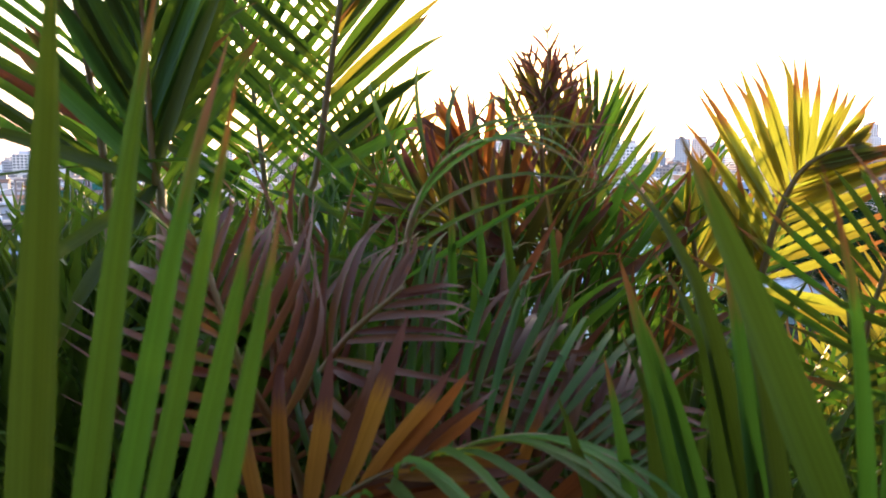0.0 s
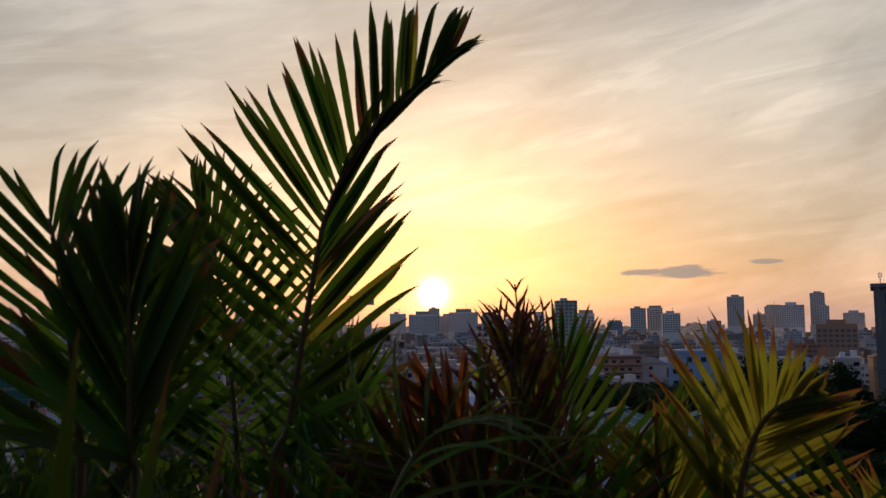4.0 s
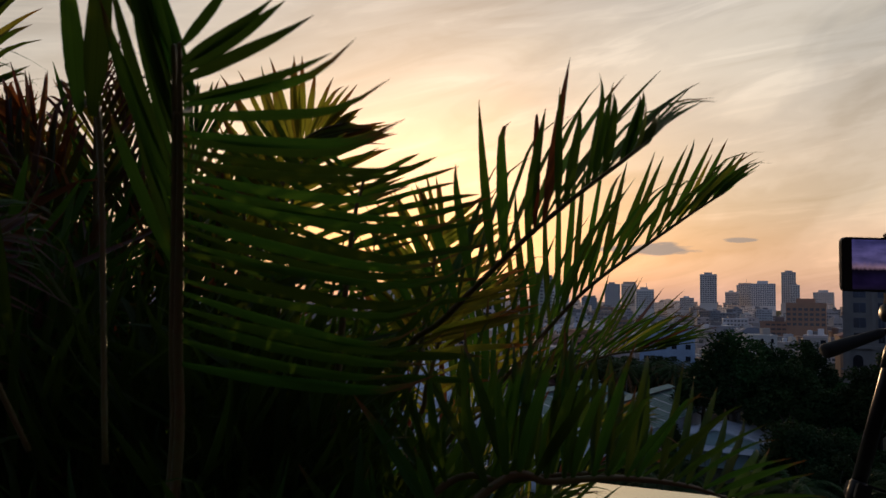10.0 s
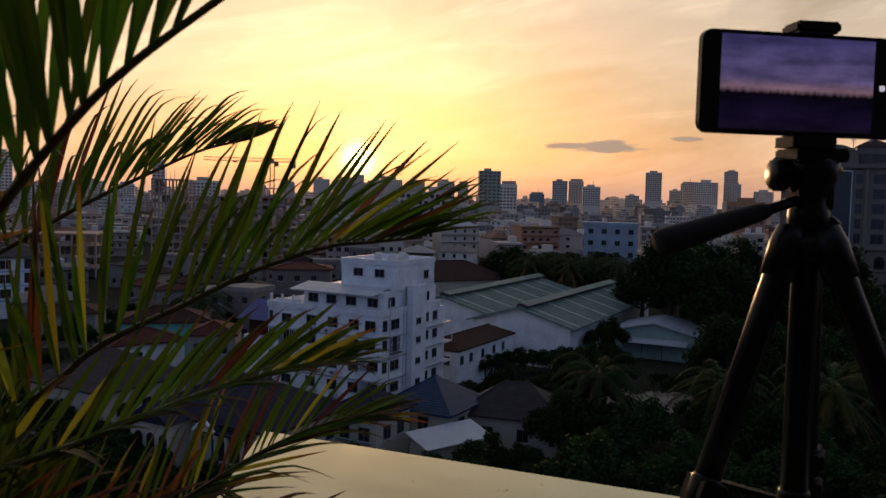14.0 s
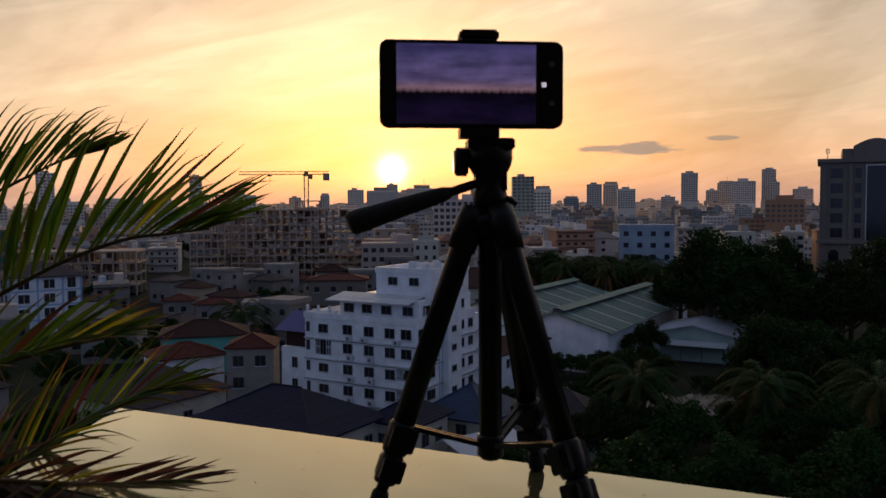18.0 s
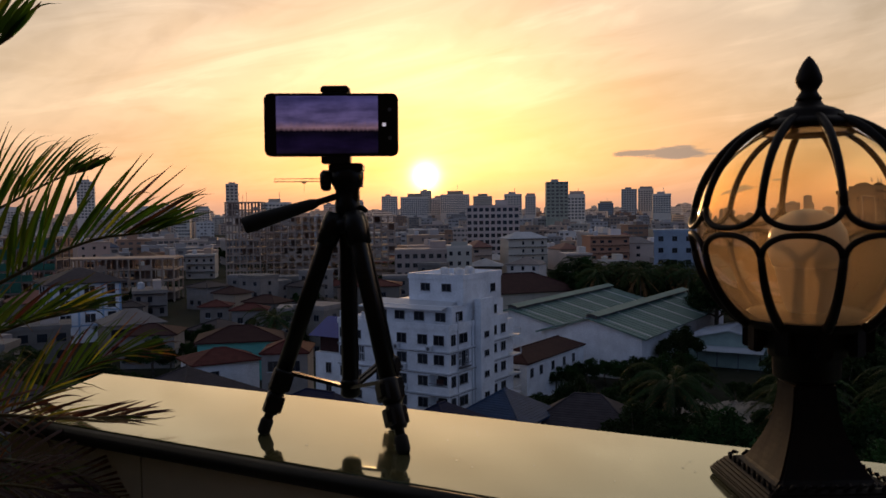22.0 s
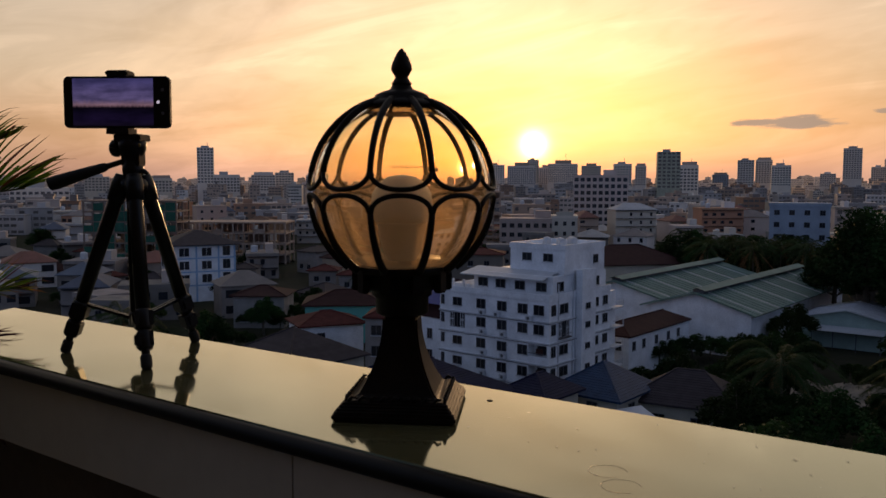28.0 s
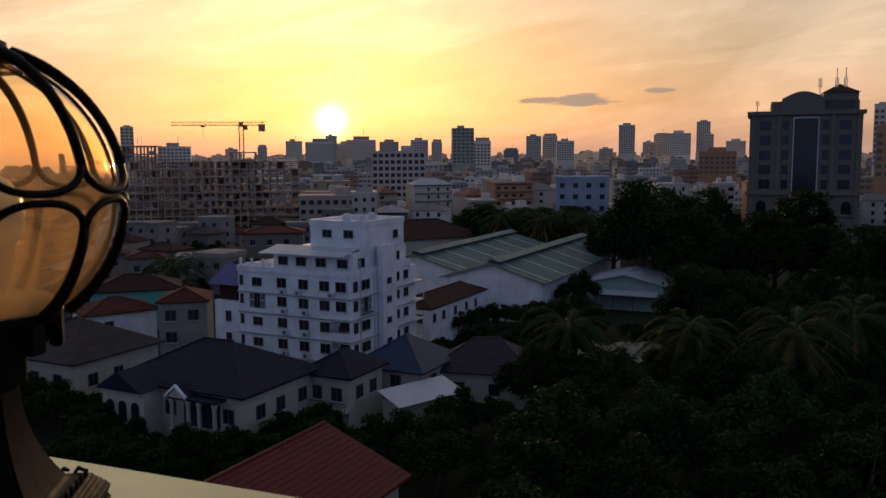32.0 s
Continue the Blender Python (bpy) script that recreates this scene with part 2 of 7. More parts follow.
M_COCO = leaf_material("coconut_leaf", (0.022, 0.046, 0.014), (0.05, 0.09, 0.018), (0.040, 0.050, 0.012), 0.0, 0.3, 0.5, 0.09)
M_COCO_DRY = material("coconut_dead_leaf", (0.26, 0.12, 0.035), 0.8, vary=0.5, scale=3)
M_BARK = material("bark", (0.14, 0.11, 0.08), 0.9, vary=0.5, scale=6, bump=0.02, bump_scale=12)
M_TILE = material("polished_tile", (0.13, 0.113, 0.068), 0.05, vary=0.16, scale=3, spec=0.5)
for key, value in (("IOR", 2.3), ("Coat Weight", 1.0), ("Coat IOR", 1.7), ("Coat Roughness", 0.035), ("Coat Tint", (0.89, 0.94, 0.75, 1)), ("Specular Tint", (0.89, 0.94, 0.75, 1))):
    M_TILE.node_tree.nodes["Principled BSDF"].inputs[key].default_value = value
tt = M_TILE.node_tree
smear, smear_map = tt.nodes.new("ShaderNodeTexNoise"), tt.nodes.new("ShaderNodeMapRange")
smear.inputs["Scale"].default_value, smear.inputs["Detail"].default_value = 7.0, 8.0
for i, v in enumerate((0.35, 0.75, 0.025, 0.13)):
    smear_map.inputs[i + 1].default_value = v
tt.links.new(tt.nodes.new("ShaderNodeTexCoord").outputs["Object"], smear.inputs["Vector"])
tt.links.new(smear.outputs[0], smear_map.inputs[0])
for key in ("Roughness", "Coat Roughness"):
    tt.links.new(smear_map.outputs[0], tt.nodes["Principled BSDF"].inputs[key])
M_FASCIA = material("fascia_tile", (0.60, 0.57, 0.47), 0.3, vary=0.14, scale=4)
M_GROUT = material("grout", (0.25, 0.22, 0.18), 0.9)
M_TRIM = material("dark_trim", (0.009, 0.009, 0.008), 0.45, vary=0.2, scale=10, spec=0.2)
M_WALLDARK = material("shade_darkened_render", (0.16, 0.14, 0.12), 0.85, scale=5, bump=0.002)
M_SKYBLOCK = material("light_block_plaster", (0.055, 0.05, 0.045), 0.9, vary=0.3, scale=2, bump=0.004)
M_FLOOR = material("roof_floor", (0.18, 0.16, 0.14), 0.7, scale=3)
M_IRON = material("black_iron", (0.006, 0.005, 0.0045), 0.5, metal=0.0, vary=0.5, scale=25, bump=0.0006, bump_scale=70, second=(0.014, 0.009, 0.006), spec=0.14)
M_PLASTIC = material("black_plastic", (0.009, 0.0085, 0.0085), 0.38, vary=0.3, scale=40, spec=0.25)
M_ALU = material("dark_anodised_tube", (0.008, 0.0075, 0.0075), 0.32, metal=0.0, vary=0.2, scale=30, spec=0.25)
M_RUBBER = material("rubber", (0.012, 0.012, 0.012), 0.8, vary=0.2)
M_BRASS = material("brass_stud", (0.45, 0.32, 0.12), 0.3, metal=1.0)
M_WHITE = material("white_paint", (0.84, 0.86, 0.89), 0.6, vary=0.3, scale=0.45, bump=0.01, bump_scale=3)
M_CREAM = material("cream_paint", (0.50, 0.45, 0.36), 0.75, vary=0.2, scale=0.6)
M_GREY = material("bare_concrete", (0.30, 0.27, 0.25), 0.85, vary=0.3, scale=0.6)
M_GLASSD = material("window_glass", (0.025, 0.028, 0.035), 0.12, vary=0.4, scale=0.5, spread=0.3)
# far glass has a lighter colour that imitates haze
M_GLASSHAZE = material("haze_lightened_glass", (0.16, 0.145, 0.135), 0.5, vary=0.3, scale=0.3, spec=0.2)
M_FRAME = material("window_frame", (0.10, 0.10, 0.11), 0.5)
M_NAVY = material("navy_roof_tile", (0.014, 0.015, 0.040), 0.7, vary=0.35, scale=1.5, spread=0.1, spec=0.2)
M_BLUE = material("blue_roof_tile", (0.025, 0.052, 0.105), 0.5, vary=0.4, scale=1.2, spec=0.2)
M_BLUESH = material("blue_roof_sheet", (0.012, 0.028, 0.20), 0.5, vary=0.2, scale=1.2)
M_RED = material("red_roof_tile", (0.15, 0.027, 0.02), 0.6, vary=0.35, scale=1.5, spread=0.12, spec=0.15)
M_REDSH = material("rust_roof_sheet", (0.12, 0.036, 0.03), 0.8, vary=0.4, scale=0.8, spec=0.12)
M_BROWN = material("brown_roof_tile", (0.060, 0.048, 0.050), 0.65, vary=0.3, scale=1.0, spread=0.1, spec=0.12)
M_MAROON = material("maroon_roof_sheet", (0.055, 0.024, 0.022), 0.75, vary=0.3, scale=0.8, spec=0.12)
M_GREENR = material("green_roof_sheet", (0.155, 0.245, 0.21), 0.6, vary=0.3, scale=0.4, spec=0.25)
M_TURQ = material("turquoise_paint", (0.10, 0.42, 0.38), 0.6, vary=0.2)
M_SHEET = material("pale_roof_sheet", (0.55, 0.57, 0.60), 0.5, vary=0.2, scale=0.5)
M_STONE = material("hotel_stone", (0.19, 0.16, 0.13), 0.75, vary=0.25, scale=0.3)
M_HOTELG = material("hotel_glass", (0.03, 0.028, 0.03), 0.10, vary=0.3, scale=0.3)
M_GROUND = material("earth_and_grass", (0.045, 0.042, 0.03), 0.95, vary=0.5, scale=0.05, second=(0.018, 0.026, 0.011), spec=0.05)
M_SAND = material("bare_sand", (0.34, 0.28, 0.21), 0.95, vary=0.3, scale=0.4)
M_CRANE = material("crane_steel", (0.30, 0.22, 0.10), 0.6, vary=0.3)
# distant wall colours are lifted and warmed to stand in for haze
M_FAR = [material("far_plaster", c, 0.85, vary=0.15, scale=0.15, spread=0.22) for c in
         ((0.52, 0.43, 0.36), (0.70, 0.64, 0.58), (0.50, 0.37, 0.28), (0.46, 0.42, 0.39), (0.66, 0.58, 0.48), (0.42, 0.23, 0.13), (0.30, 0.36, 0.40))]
M_FARROOF = [material("far_roof", c, 0.7, vary=0.3, scale=0.3, spread=0.3) for c in ((0.20, 0.17, 0.15), (0.22, 0.09, 0.06), (0.42, 0.41, 0.40), (0.12, 0.14, 0.18))]


# ---- mesh tools ----
class Geo:
    """Vertices and faces of one mesh, gathered piece by piece."""

    def __init__(self):
        self.v, self.f = [], []

    def poly(self, *pts):
        n = len(self.v)
        self.v.extend(tuple(p) for p in pts)
        self.f.append(tuple(range(n, n + len(pts))))
        return self

    def box(self, x0, y0, z0, x1, y1, z1, m=None):
        n = len(self.v)
        pts = [(x, y, z) for z in (z0, z1) for x, y in ((x0, y0), (x1, y0), (x1, y1), (x0, y1))]
        self.v.extend(tuple(m @ Vector(p)) for p in pts) if m else self.v.extend(pts)
        self.f.extend(tuple(n + i for i in q) for q in ((3, 2, 1, 0), (4, 5, 6, 7), (0, 1, 5, 4), (1, 2, 6, 5), (2, 3, 7, 6), (3, 0, 4, 7)))
        return self

    def prism(self, outline, z0, z1):
        n, k = len(self.v), len(outline)
        self.v.extend((x, y, z) for z in (z0, z1) for x, y in outline)
        self.f.append(tuple(n + i for i in reversed(range(k))))
        self.f.append(tuple(n + k + i for i in range(k)))
        self.f.extend((n + i, n + (i + 1) % k, n + k + (i + 1) % k, n + k + i) for i in range(k))
        return self

    def lathe(self, profile, sides=24, m=None, turn=0.0, caps=True):
        n = len(self.v)
        for r, z in profile:
            for i in range(sides):
                a = 2 * math.pi * i / sides + turn
                p = Vector((r * math.cos(a), r * math.sin(a), z))
                self.v.append(tuple(m @ p if m else p))
        for j in range(len(profile) - 1):
            for i in range(sides):
                a, b = n + j * sides + i, n + j * sides + (i + 1) % sides
                self.f.append((a, b, b + sides, a + sides))
        if caps:
            self.f.append(tuple(n + i for i in reversed(range(sides))))
            self.f.append(tuple(n + (len(profile) - 1) * sides + i for i in range(sides)))
        return self

    def tube(self, pts, radii, sides=8, flat=1.0):
        """A tube along points; flat squeezes its second axis."""
        pts = [Vector(p) for p in pts]
        if isinstance(radii, (int, float)):
            radii = [radii] * len(pts)
        n, side = len(self.v), None
        for i, p in enumerate(pts):
            t = (pts[min(i + 1, len(pts) - 1)] - pts[max(i - 1, 0)]).normalized()
            ref = Vector((0, 0, 1)) if abs(t.z) < 0.95 else Vector((0, 1, 0))
            s = t.cross(ref).normalized() if side is None else (side - t * side.dot(t)).normalized()
            side, q = s, t.cross(s)
            for k in range(sides):
                a = 2 * math.pi * k / sides
                self.v.append(tuple(p + s * math.cos(a) * radii[i] + q * math.sin(a) * radii[i] * flat))
        for j in range(len(pts) - 1):
            for i in range(sides):
                a, b = n + j * sides + i, n + j * sides + (i + 1) % sides
                self.f.append((a, b, b + sides, a + sides))
        self.f.append(tuple(n + i for i in reversed(range(sides))))
        self.f.append(tuple(n + (len(pts) - 1) * sides + i for i in range(sides)))
        return self

    def mesh(self, name, mat, smooth=False):
        me = bpy.data.meshes.new(name)
        me.from_pydata(self.v, [], self.f)
        me.materials.append(mat)
        if smooth:
            me.shade_smooth()
        me.update()
        return me


def part(name, geo, mat, parent, label="", smooth=False, m=None):
    """One mesh object under a thing or a part, in the parent's own axes."""
    me = geo if isinstance(geo, bpy.types.Mesh) else geo.mesh(name, mat, smooth)
    ob = new(name, me)
    ob.parent = parent
    if m is not None:
        ob.matrix_local = m
    return tagged(ob, label)


def thing(name, label, category, m=None, group="", kind=""):
    ob = new(name)
    ob.empty_display_size = 0.1
    if m is not None:
        ob.matrix_world = m
    return tagged(ob, label, category, group, kind)


def solid(name, geo, mat, label, category="", kind="", smooth=False, group=""):
    return tagged(new(name, geo.mesh(name, mat, smooth)), label, category, group, kind)


def soft_edge(ob, width, segments=2):
    """Rounded edges on a mesh object."""
    bm = bmesh.new()
    bm.from_mesh(ob.data)
    bmesh.ops.remove_doubles(bm, verts=bm.verts, dist=1e-6)
    edges = [e for e in bm.edges if len(e.link_faces) == 2 and e.calc_face_angle(0) > 0.5]
    bmesh.ops.bevel(bm, geom=edges, offset=width, segments=segments, affect="EDGES", clamp_overlap=True)
    bm.to_mesh(ob.data)
    bm.free()
    return ob


def smooth_path(pts, n):
    """A Catmull-Rom line through points, in n steps."""
    pts = [Vector(p) for p in pts]
    p = [pts[0] * 2 - pts[1]] + pts + [pts[-1] * 2 - pts[-2]]
    out = []
    for i in range(n + 1):
        s = i / n * (len(pts) - 1)
        k = min(int(s), len(pts) - 2)
        u, (a, b, c, d) = s - k, p[k:k + 4]
        out.append(0.5 * (2 * b + (c - a) * u + (2 * a - 5 * b + 4 * c - d) * u * u + (3 * b - a - 3 * c + d) * u ** 3))
    return out


# ---- the roof parapet ----
solid("ground", Geo().poly((-4000, -600, GROUND), (4000, -600, GROUND), (4000, 4800, GROUND), (-4000, 4800, GROUND)), M_GROUND, "dark earth and grass between the houses", "ground", "structure")
E_FAR = lambda x: 1.058 - 0.5515 * x   # outer edge of the coping
E_NEAR = lambda x: 0.756 - 0.575 * x   # inner edge
ANG = math.atan2(-0.5515, 1)
along = Vector((math.cos(ANG), math.sin(ANG)))
XL, XR = -0.33, 3.2
coping = thing("parapet_coping", "parapet capped with polished cream tiles, slightly dusty", "parapet", kind="structure")
g = Geo().prism([(-0.352, E_NEAR(-0.352)), (XR - 0.07, E_NEAR(XR - 0.07)), (XR, E_FAR(XR)), (XL, E_FAR(XL))], -0.012, 0.0)
soft_edge(part("top_slab", g, M_TILE, coping, "polished cream top tile"), 0.0012)
JOINTS = [-0.35, -0.13, 0.47, 1.07, 1.67, 2.27, 2.87, 3.12]
for na, nb in zip(JOINTS, JOINTS[1:]):
    na2, nb2 = na + 0.001, nb - 0.001
    g = Geo().prism([(na2, E_NEAR(na2) + 0.006), (nb2, E_NEAR(nb2) + 0.006), (nb2, E_NEAR(nb2) + 0.018), (na2, E_NEAR(na2) + 0.018)], -0.125, -0.021)
    part("fascia_tile", g, M_FASCIA, coping)
g = Geo().prism([(-0.345, E_NEAR(-0.345) + 0.02), (XR - 0.08, E_NEAR(XR - 0.08) + 0.02), (XR - 0.01, E_FAR(XR) - 0.012), (-0.32, E_FAR(-0.32) - 0.014)], -0.125, -0.0125)
part("core", g, M_GROUT, coping)
g = Geo().tube([(-0.354, E_NEAR(-0.354) - 0.001, -0.012), (0.4, E_NEAR(0.4) - 0.001, -0.012), (1.5, E_NEAR(1.5) - 0.001, -0.012), (3.1, E_NEAR(3.1) - 0.001, -0.012)], 0.0105, 12)
part("edge_trim", g, M_TRIM, coping, "black rounded edge trim", True)
# shade below the coping is put into this wall's dark colour
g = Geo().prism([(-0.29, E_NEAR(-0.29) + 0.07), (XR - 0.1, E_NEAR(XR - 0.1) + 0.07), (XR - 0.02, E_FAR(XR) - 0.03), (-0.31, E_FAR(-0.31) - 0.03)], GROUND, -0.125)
solid("parapet_wall", g, M_WALLDARK, "rendered wall coloured dark for the shade under the coping", "wall", "structure")
# the roof terrace that carries the pots, and the rest of the house below
g = Geo().prism([(-2.6, -1.5), (3.9, -1.5), (XR - 0.1, E_NEAR(XR - 0.1) + 0.07), (-0.29, E_NEAR(-0.29) + 0.07), (-0.32, 1.6), (-2.6, 1.6)], -1.15, -1.0)
solid("terrace_floor", g, M_FLOOR, "grey tiled roof terrace floor", "floor", "structure")
solid("house_body", Geo().prism([(-2.55, -1.5), (3.8, -1.5), (XR - 0.2, E_NEAR(XR - 0.2) + 0.0), (-0.31, E_NEAR(-0.31) + 0.0), (-0.34, 1.55), (-2.55, 1.55)], GROUND, -1.152), M_CREAM, "plain rendered house under the roof terrace", "wall", "structure")
# unseen tall dark wall, added to keep eastern sky light off the terrace
solid("house_wall_back", Geo().box(-3.6, -1.75, GROUND, 3.9, -1.5, 4.2), M_SKYBLOCK, "unseen dark wall behind the terrace, added to block sky light", "wall", "structure")
solid("drain_hole", Geo().lathe([(0.0034, 0.0), (0.0032, 0.0004), (0.001, 0.0003)], 10, Matrix.Translation((0.668, 0.632, 0.0004))), M_RUBBER, "small dark screw hole in the tile", "hole", smooth=True)
M_STAIN = material("dried_stain", (0.30, 0.265, 0.20), 0.3, spec=0.6)
for x, y, r in ((0.785, 0.405, 0.019), (0.793, 0.369, 0.019)):
    g = Geo().tube([(x + r * math.cos(a) * 0.9, y + r * math.sin(a) * 0.85, 0.0001) for a in [i * math.pi / 14 for i in range(24)]], 0.0003, 5, 0.25)
    solid("dried_water_ring", g, M_STAIN, "faint dried water ring on the cream tile", "stain")

rs = random.Random(3)
g = Geo()
for _ in range(220):
    x = rs.uniform(-0.2, 1.6)
    y = E_FAR(x) - rs.uniform(0.01, 0.24)
    q = rs.uniform(0.0004, 0.0013)
    g.poly(*[(x + q * math.cos(k * 1.05) * rs.uniform(0.7, 1.3), y + q * math.sin(k * 1.05), 0.0005) for k in range(6)])
solid("dust_specks", g, M_STAIN, "scattered dust and dried drops on the tiles", "dust", "stuff")
# ---- the globe lamp ----
LX, LY, GZ, GR = 0.570, 0.592, 0.243, 0.103
lamp = thing("globe_lamp", "black cast-iron garden lamp with an amber glass globe on the parapet", "lamp", pose(LX, LY, 0) @ Matrix.Diagonal((1, 1, 1.015, 1)))
Q = math.sqrt(2)
SQ = dict(sides=4, turn=radians(45))


def square(profile):
    """A four-sided casting from half widths and heights."""
    return Geo().lathe([(h * Q, z) for h, z in profile], **SQ)


soft_edge(part("base", square([(0.0650, 0.0), (0.0672, 0.002), (0.0672, 0.008), (0.0635, 0.0095), (0.0640, 0.0125), (0.0585, 0.015), (0.0590, 0.018), (0.0530, 0.021)]), M_IRON, lamp, "stepped square foot, rusty and limed"), 0.0016)
flare = [(0.0500, 0.021), (0.0440, 0.0235)] + [(0.0195 + 0.0220 * (1 - u) ** 2.1, 0.0255 + 0.0795 * u) for u in [i / 14 for i in range(0, 15)]]
soft_edge(part("column", square(flare), M_IRON, lamp, "flared four-sided column"), 0.0022)
rl = random.Random(8)
for sx, sy in ((1, 0), (-1, 0), (0, 1), (0, -1)):
    # cast scroll moulding along each edge of the foot
    g = Geo()
    for k in range(9):
        s = (k - 4) * 0.0118 + rl.uniform(-0.001, 0.001)
        g.tube([(sx * 0.0545 + (s - 0.004) * abs(sy), sy * 0.0555 + (s - 0.004) * abs(sx), 0.0205), (sx * 0.0540 + s * abs(sy), sy * 0.0540 + s * abs(sx), 0.0245), (sx * 0.0520 + (s + 0.004) * abs(sy), sy * 0.0520 + (s + 0.004) * abs(sx), 0.0235)], [0.0014, 0.0021, 0.0012], 6)
    part("moulding", g, M_IRON, lamp, "worn cast scroll moulding", True)
part("collar", Geo().lathe([(0.0205, 0.1045), (0.025, 0.106), (0.0295, 0.109), (0.0300, 0.126), (0.034, 0.129), (0.034, 0.134), (0.0455, 0.137), (0.047, 0.142), (0.047, 0.153), (0.056, 0.155), (0.057, 0.162), (0.052, 0.165)], 32), M_IRON, lamp, "ringed iron collar", True)
for i in range(10):
    a = 2 * math.pi * i / 10 + radians(8.5)
    soft_edge(part("bracket", Geo().box(-0.0045, -0.007, -0.014, 0.0045, 0.007, 0.012), M_IRON, lamp, m=pose(0.0515 * math.cos(a), 0.0515 * math.sin(a), 0.148, 0, 0, math.degrees(a))), 0.0015)
part("crown", Geo().lathe([(0.042, 0.334), (0.042, 0.3375), (0.036, 0.341), (0.030, 0.3435), (0.0295, 0.3475), (0.022, 0.351), (0.013, 0.354), (0.010, 0.359)], 32), M_IRON, lamp, "iron crown plate", True)
part("finial", Geo().lathe([(0.0095, 0.357), (0.0115, 0.360), (0.0085, 0.364), (0.007, 0.367), (0.0095, 0.371), (0.0118, 0.375), (0.0112, 0.380), (0.008, 0.388), (0.0045, 0.394), (0.001, 0.398)], 20), M_IRON, lamp, "pointed bud finial", True)
globe_profile = [((GR - 0.0045) * math.sin(a), GZ + (GR - 0.0045) * math.cos(a)) for a in [radians(24 + i * (146 - 24) / 30) for i in range(31)]]
M_AMBER = bpy.data.materials.new("amber_glass")
M_AMBER.use_nodes = True
nt = M_AMBER.node_tree
pr = nt.nodes["Principled BSDF"]
pr.inputs["Base Color"].default_value = (0.98, 0.73, 0.41, 1)
pr.inputs["Roughness"].default_value, pr.inputs["Transmission Weight"].default_value, pr.inputs["IOR"].default_value = 0.02, 1.0, 1.04
nz, bp = nt.nodes.new("ShaderNodeTexNoise"), nt.nodes.new("ShaderNodeBump")
nz.inputs["Scale"].default_value, nz.inputs["Detail"].default_value = 30, 3
bp.inputs["Strength"].default_value, bp.inputs["Distance"].default_value = 0.10, 0.002
nt.links.new(nt.nodes.new("ShaderNodeTexCoord").outputs["Object"], nz.inputs["Vector"])
nt.links.new(nz.outputs[0], bp.inputs["Height"])
nt.links.new(bp.outputs[0], pr.inputs["Normal"])
tl = nt.nodes.new("ShaderNodeBsdfTranslucent")
tl.inputs[0].default_value = (1.0, 0.64, 0.33, 1)
sepz, mrz, msh = nt.nodes.new("ShaderNodeSeparateXYZ"), nt.nodes.new("ShaderNodeMapRange"), nt.nodes.new("ShaderNodeMixShader")
nt.links.new(nt.nodes.new("ShaderNodeTexCoord").outputs["Object"], sepz.inputs[0])
nt.links.new(sepz.outputs[2], mrz.inputs[0])
for i, v in enumerate((0.205, 0.30, 0.29, 0.05)):
    mrz.inputs[i + 1].default_value = v
nt.links.new(mrz.outputs[0], msh.inputs[0])
nt.links.new(pr.outputs[0], msh.inputs[1])
nt.links.new(tl.outputs[0], msh.inputs[2])
nt.links.new(msh.outputs[0], nt.nodes["Material Output"].inputs[0])
part("globe", Geo().lathe(globe_profile, 48), M_AMBER, lamp, "amber blown-glass globe", True).visible_shadow = False


def on_globe(lon, lat, r=GR):
    return (r * math.cos(lat) * math.cos(lon), r * math.cos(lat) * math.sin(lon), GZ + r * math.sin(lat))


for k in range(10):
    mid, half = 2 * math.pi * k / 10 + radians(26.5), math.pi / 10
    up_arc, low_arc = [], []
    for i in range(25):
        u = -1 + 2 * i / 24
        bow = 1 - math.sqrt(max(0, 1 - abs(u) ** 2.3))
        up_arc.append((mid + half * u, radians(1.6 + 11 * bow)))
        low_arc.append((mid + half * u, radians(-1.6 - 11 * bow)))
    part("upper_loop", Geo().tube([on_globe(*p) for p in up_arc], 0.0027, 8), M_IRON, lamp, smooth=True)
    part("lower_loop", Geo().tube([on_globe(*p) for p in low_arc], 0.0027, 8), M_IRON, lamp, smooth=True)
    lon = mid + half
    part("upper_rib", Geo().tube([on_globe(lon, radians(72 - i * 60.5 / 10)) for i in range(11)], [0.0042 - 0.0008 * i / 10 for i in range(11)], 8), M_IRON, lamp, smooth=True)
    part("lower_rib", Geo().tube([on_globe(lon, radians(-11.5 - i * 43 / 8)) for i in range(9)], [0.0034 + 0.0012 * i / 8 for i in range(9)], 8), M_IRON, lamp, smooth=True)
M_BULB = material("frosted_bulb", (0.78, 0.76, 0.72), 0.35, vary=0.05)
M_BULBB = material("bulb_base", (0.42, 0.40, 0.38), 0.5, vary=0.1)
part("bulb", Geo().lathe([(0.031, 0.208), (0.0350, 0.217), (0.0362, 0.229), (0.0344, 0.241), (0.027, 0.253), (0.015, 0.260), (0.002, 0.262)], 28), M_BULB, lamp, "white frosted bulb dome", True)
part("bulb_base", Geo().lathe([(0.016, 0.150), (0.018, 0.165), (0.024, 0.180), (0.029, 0.205), (0.0312, 0.208)], 28), M_BULBB, lamp, "grey tapered bulb body", True)

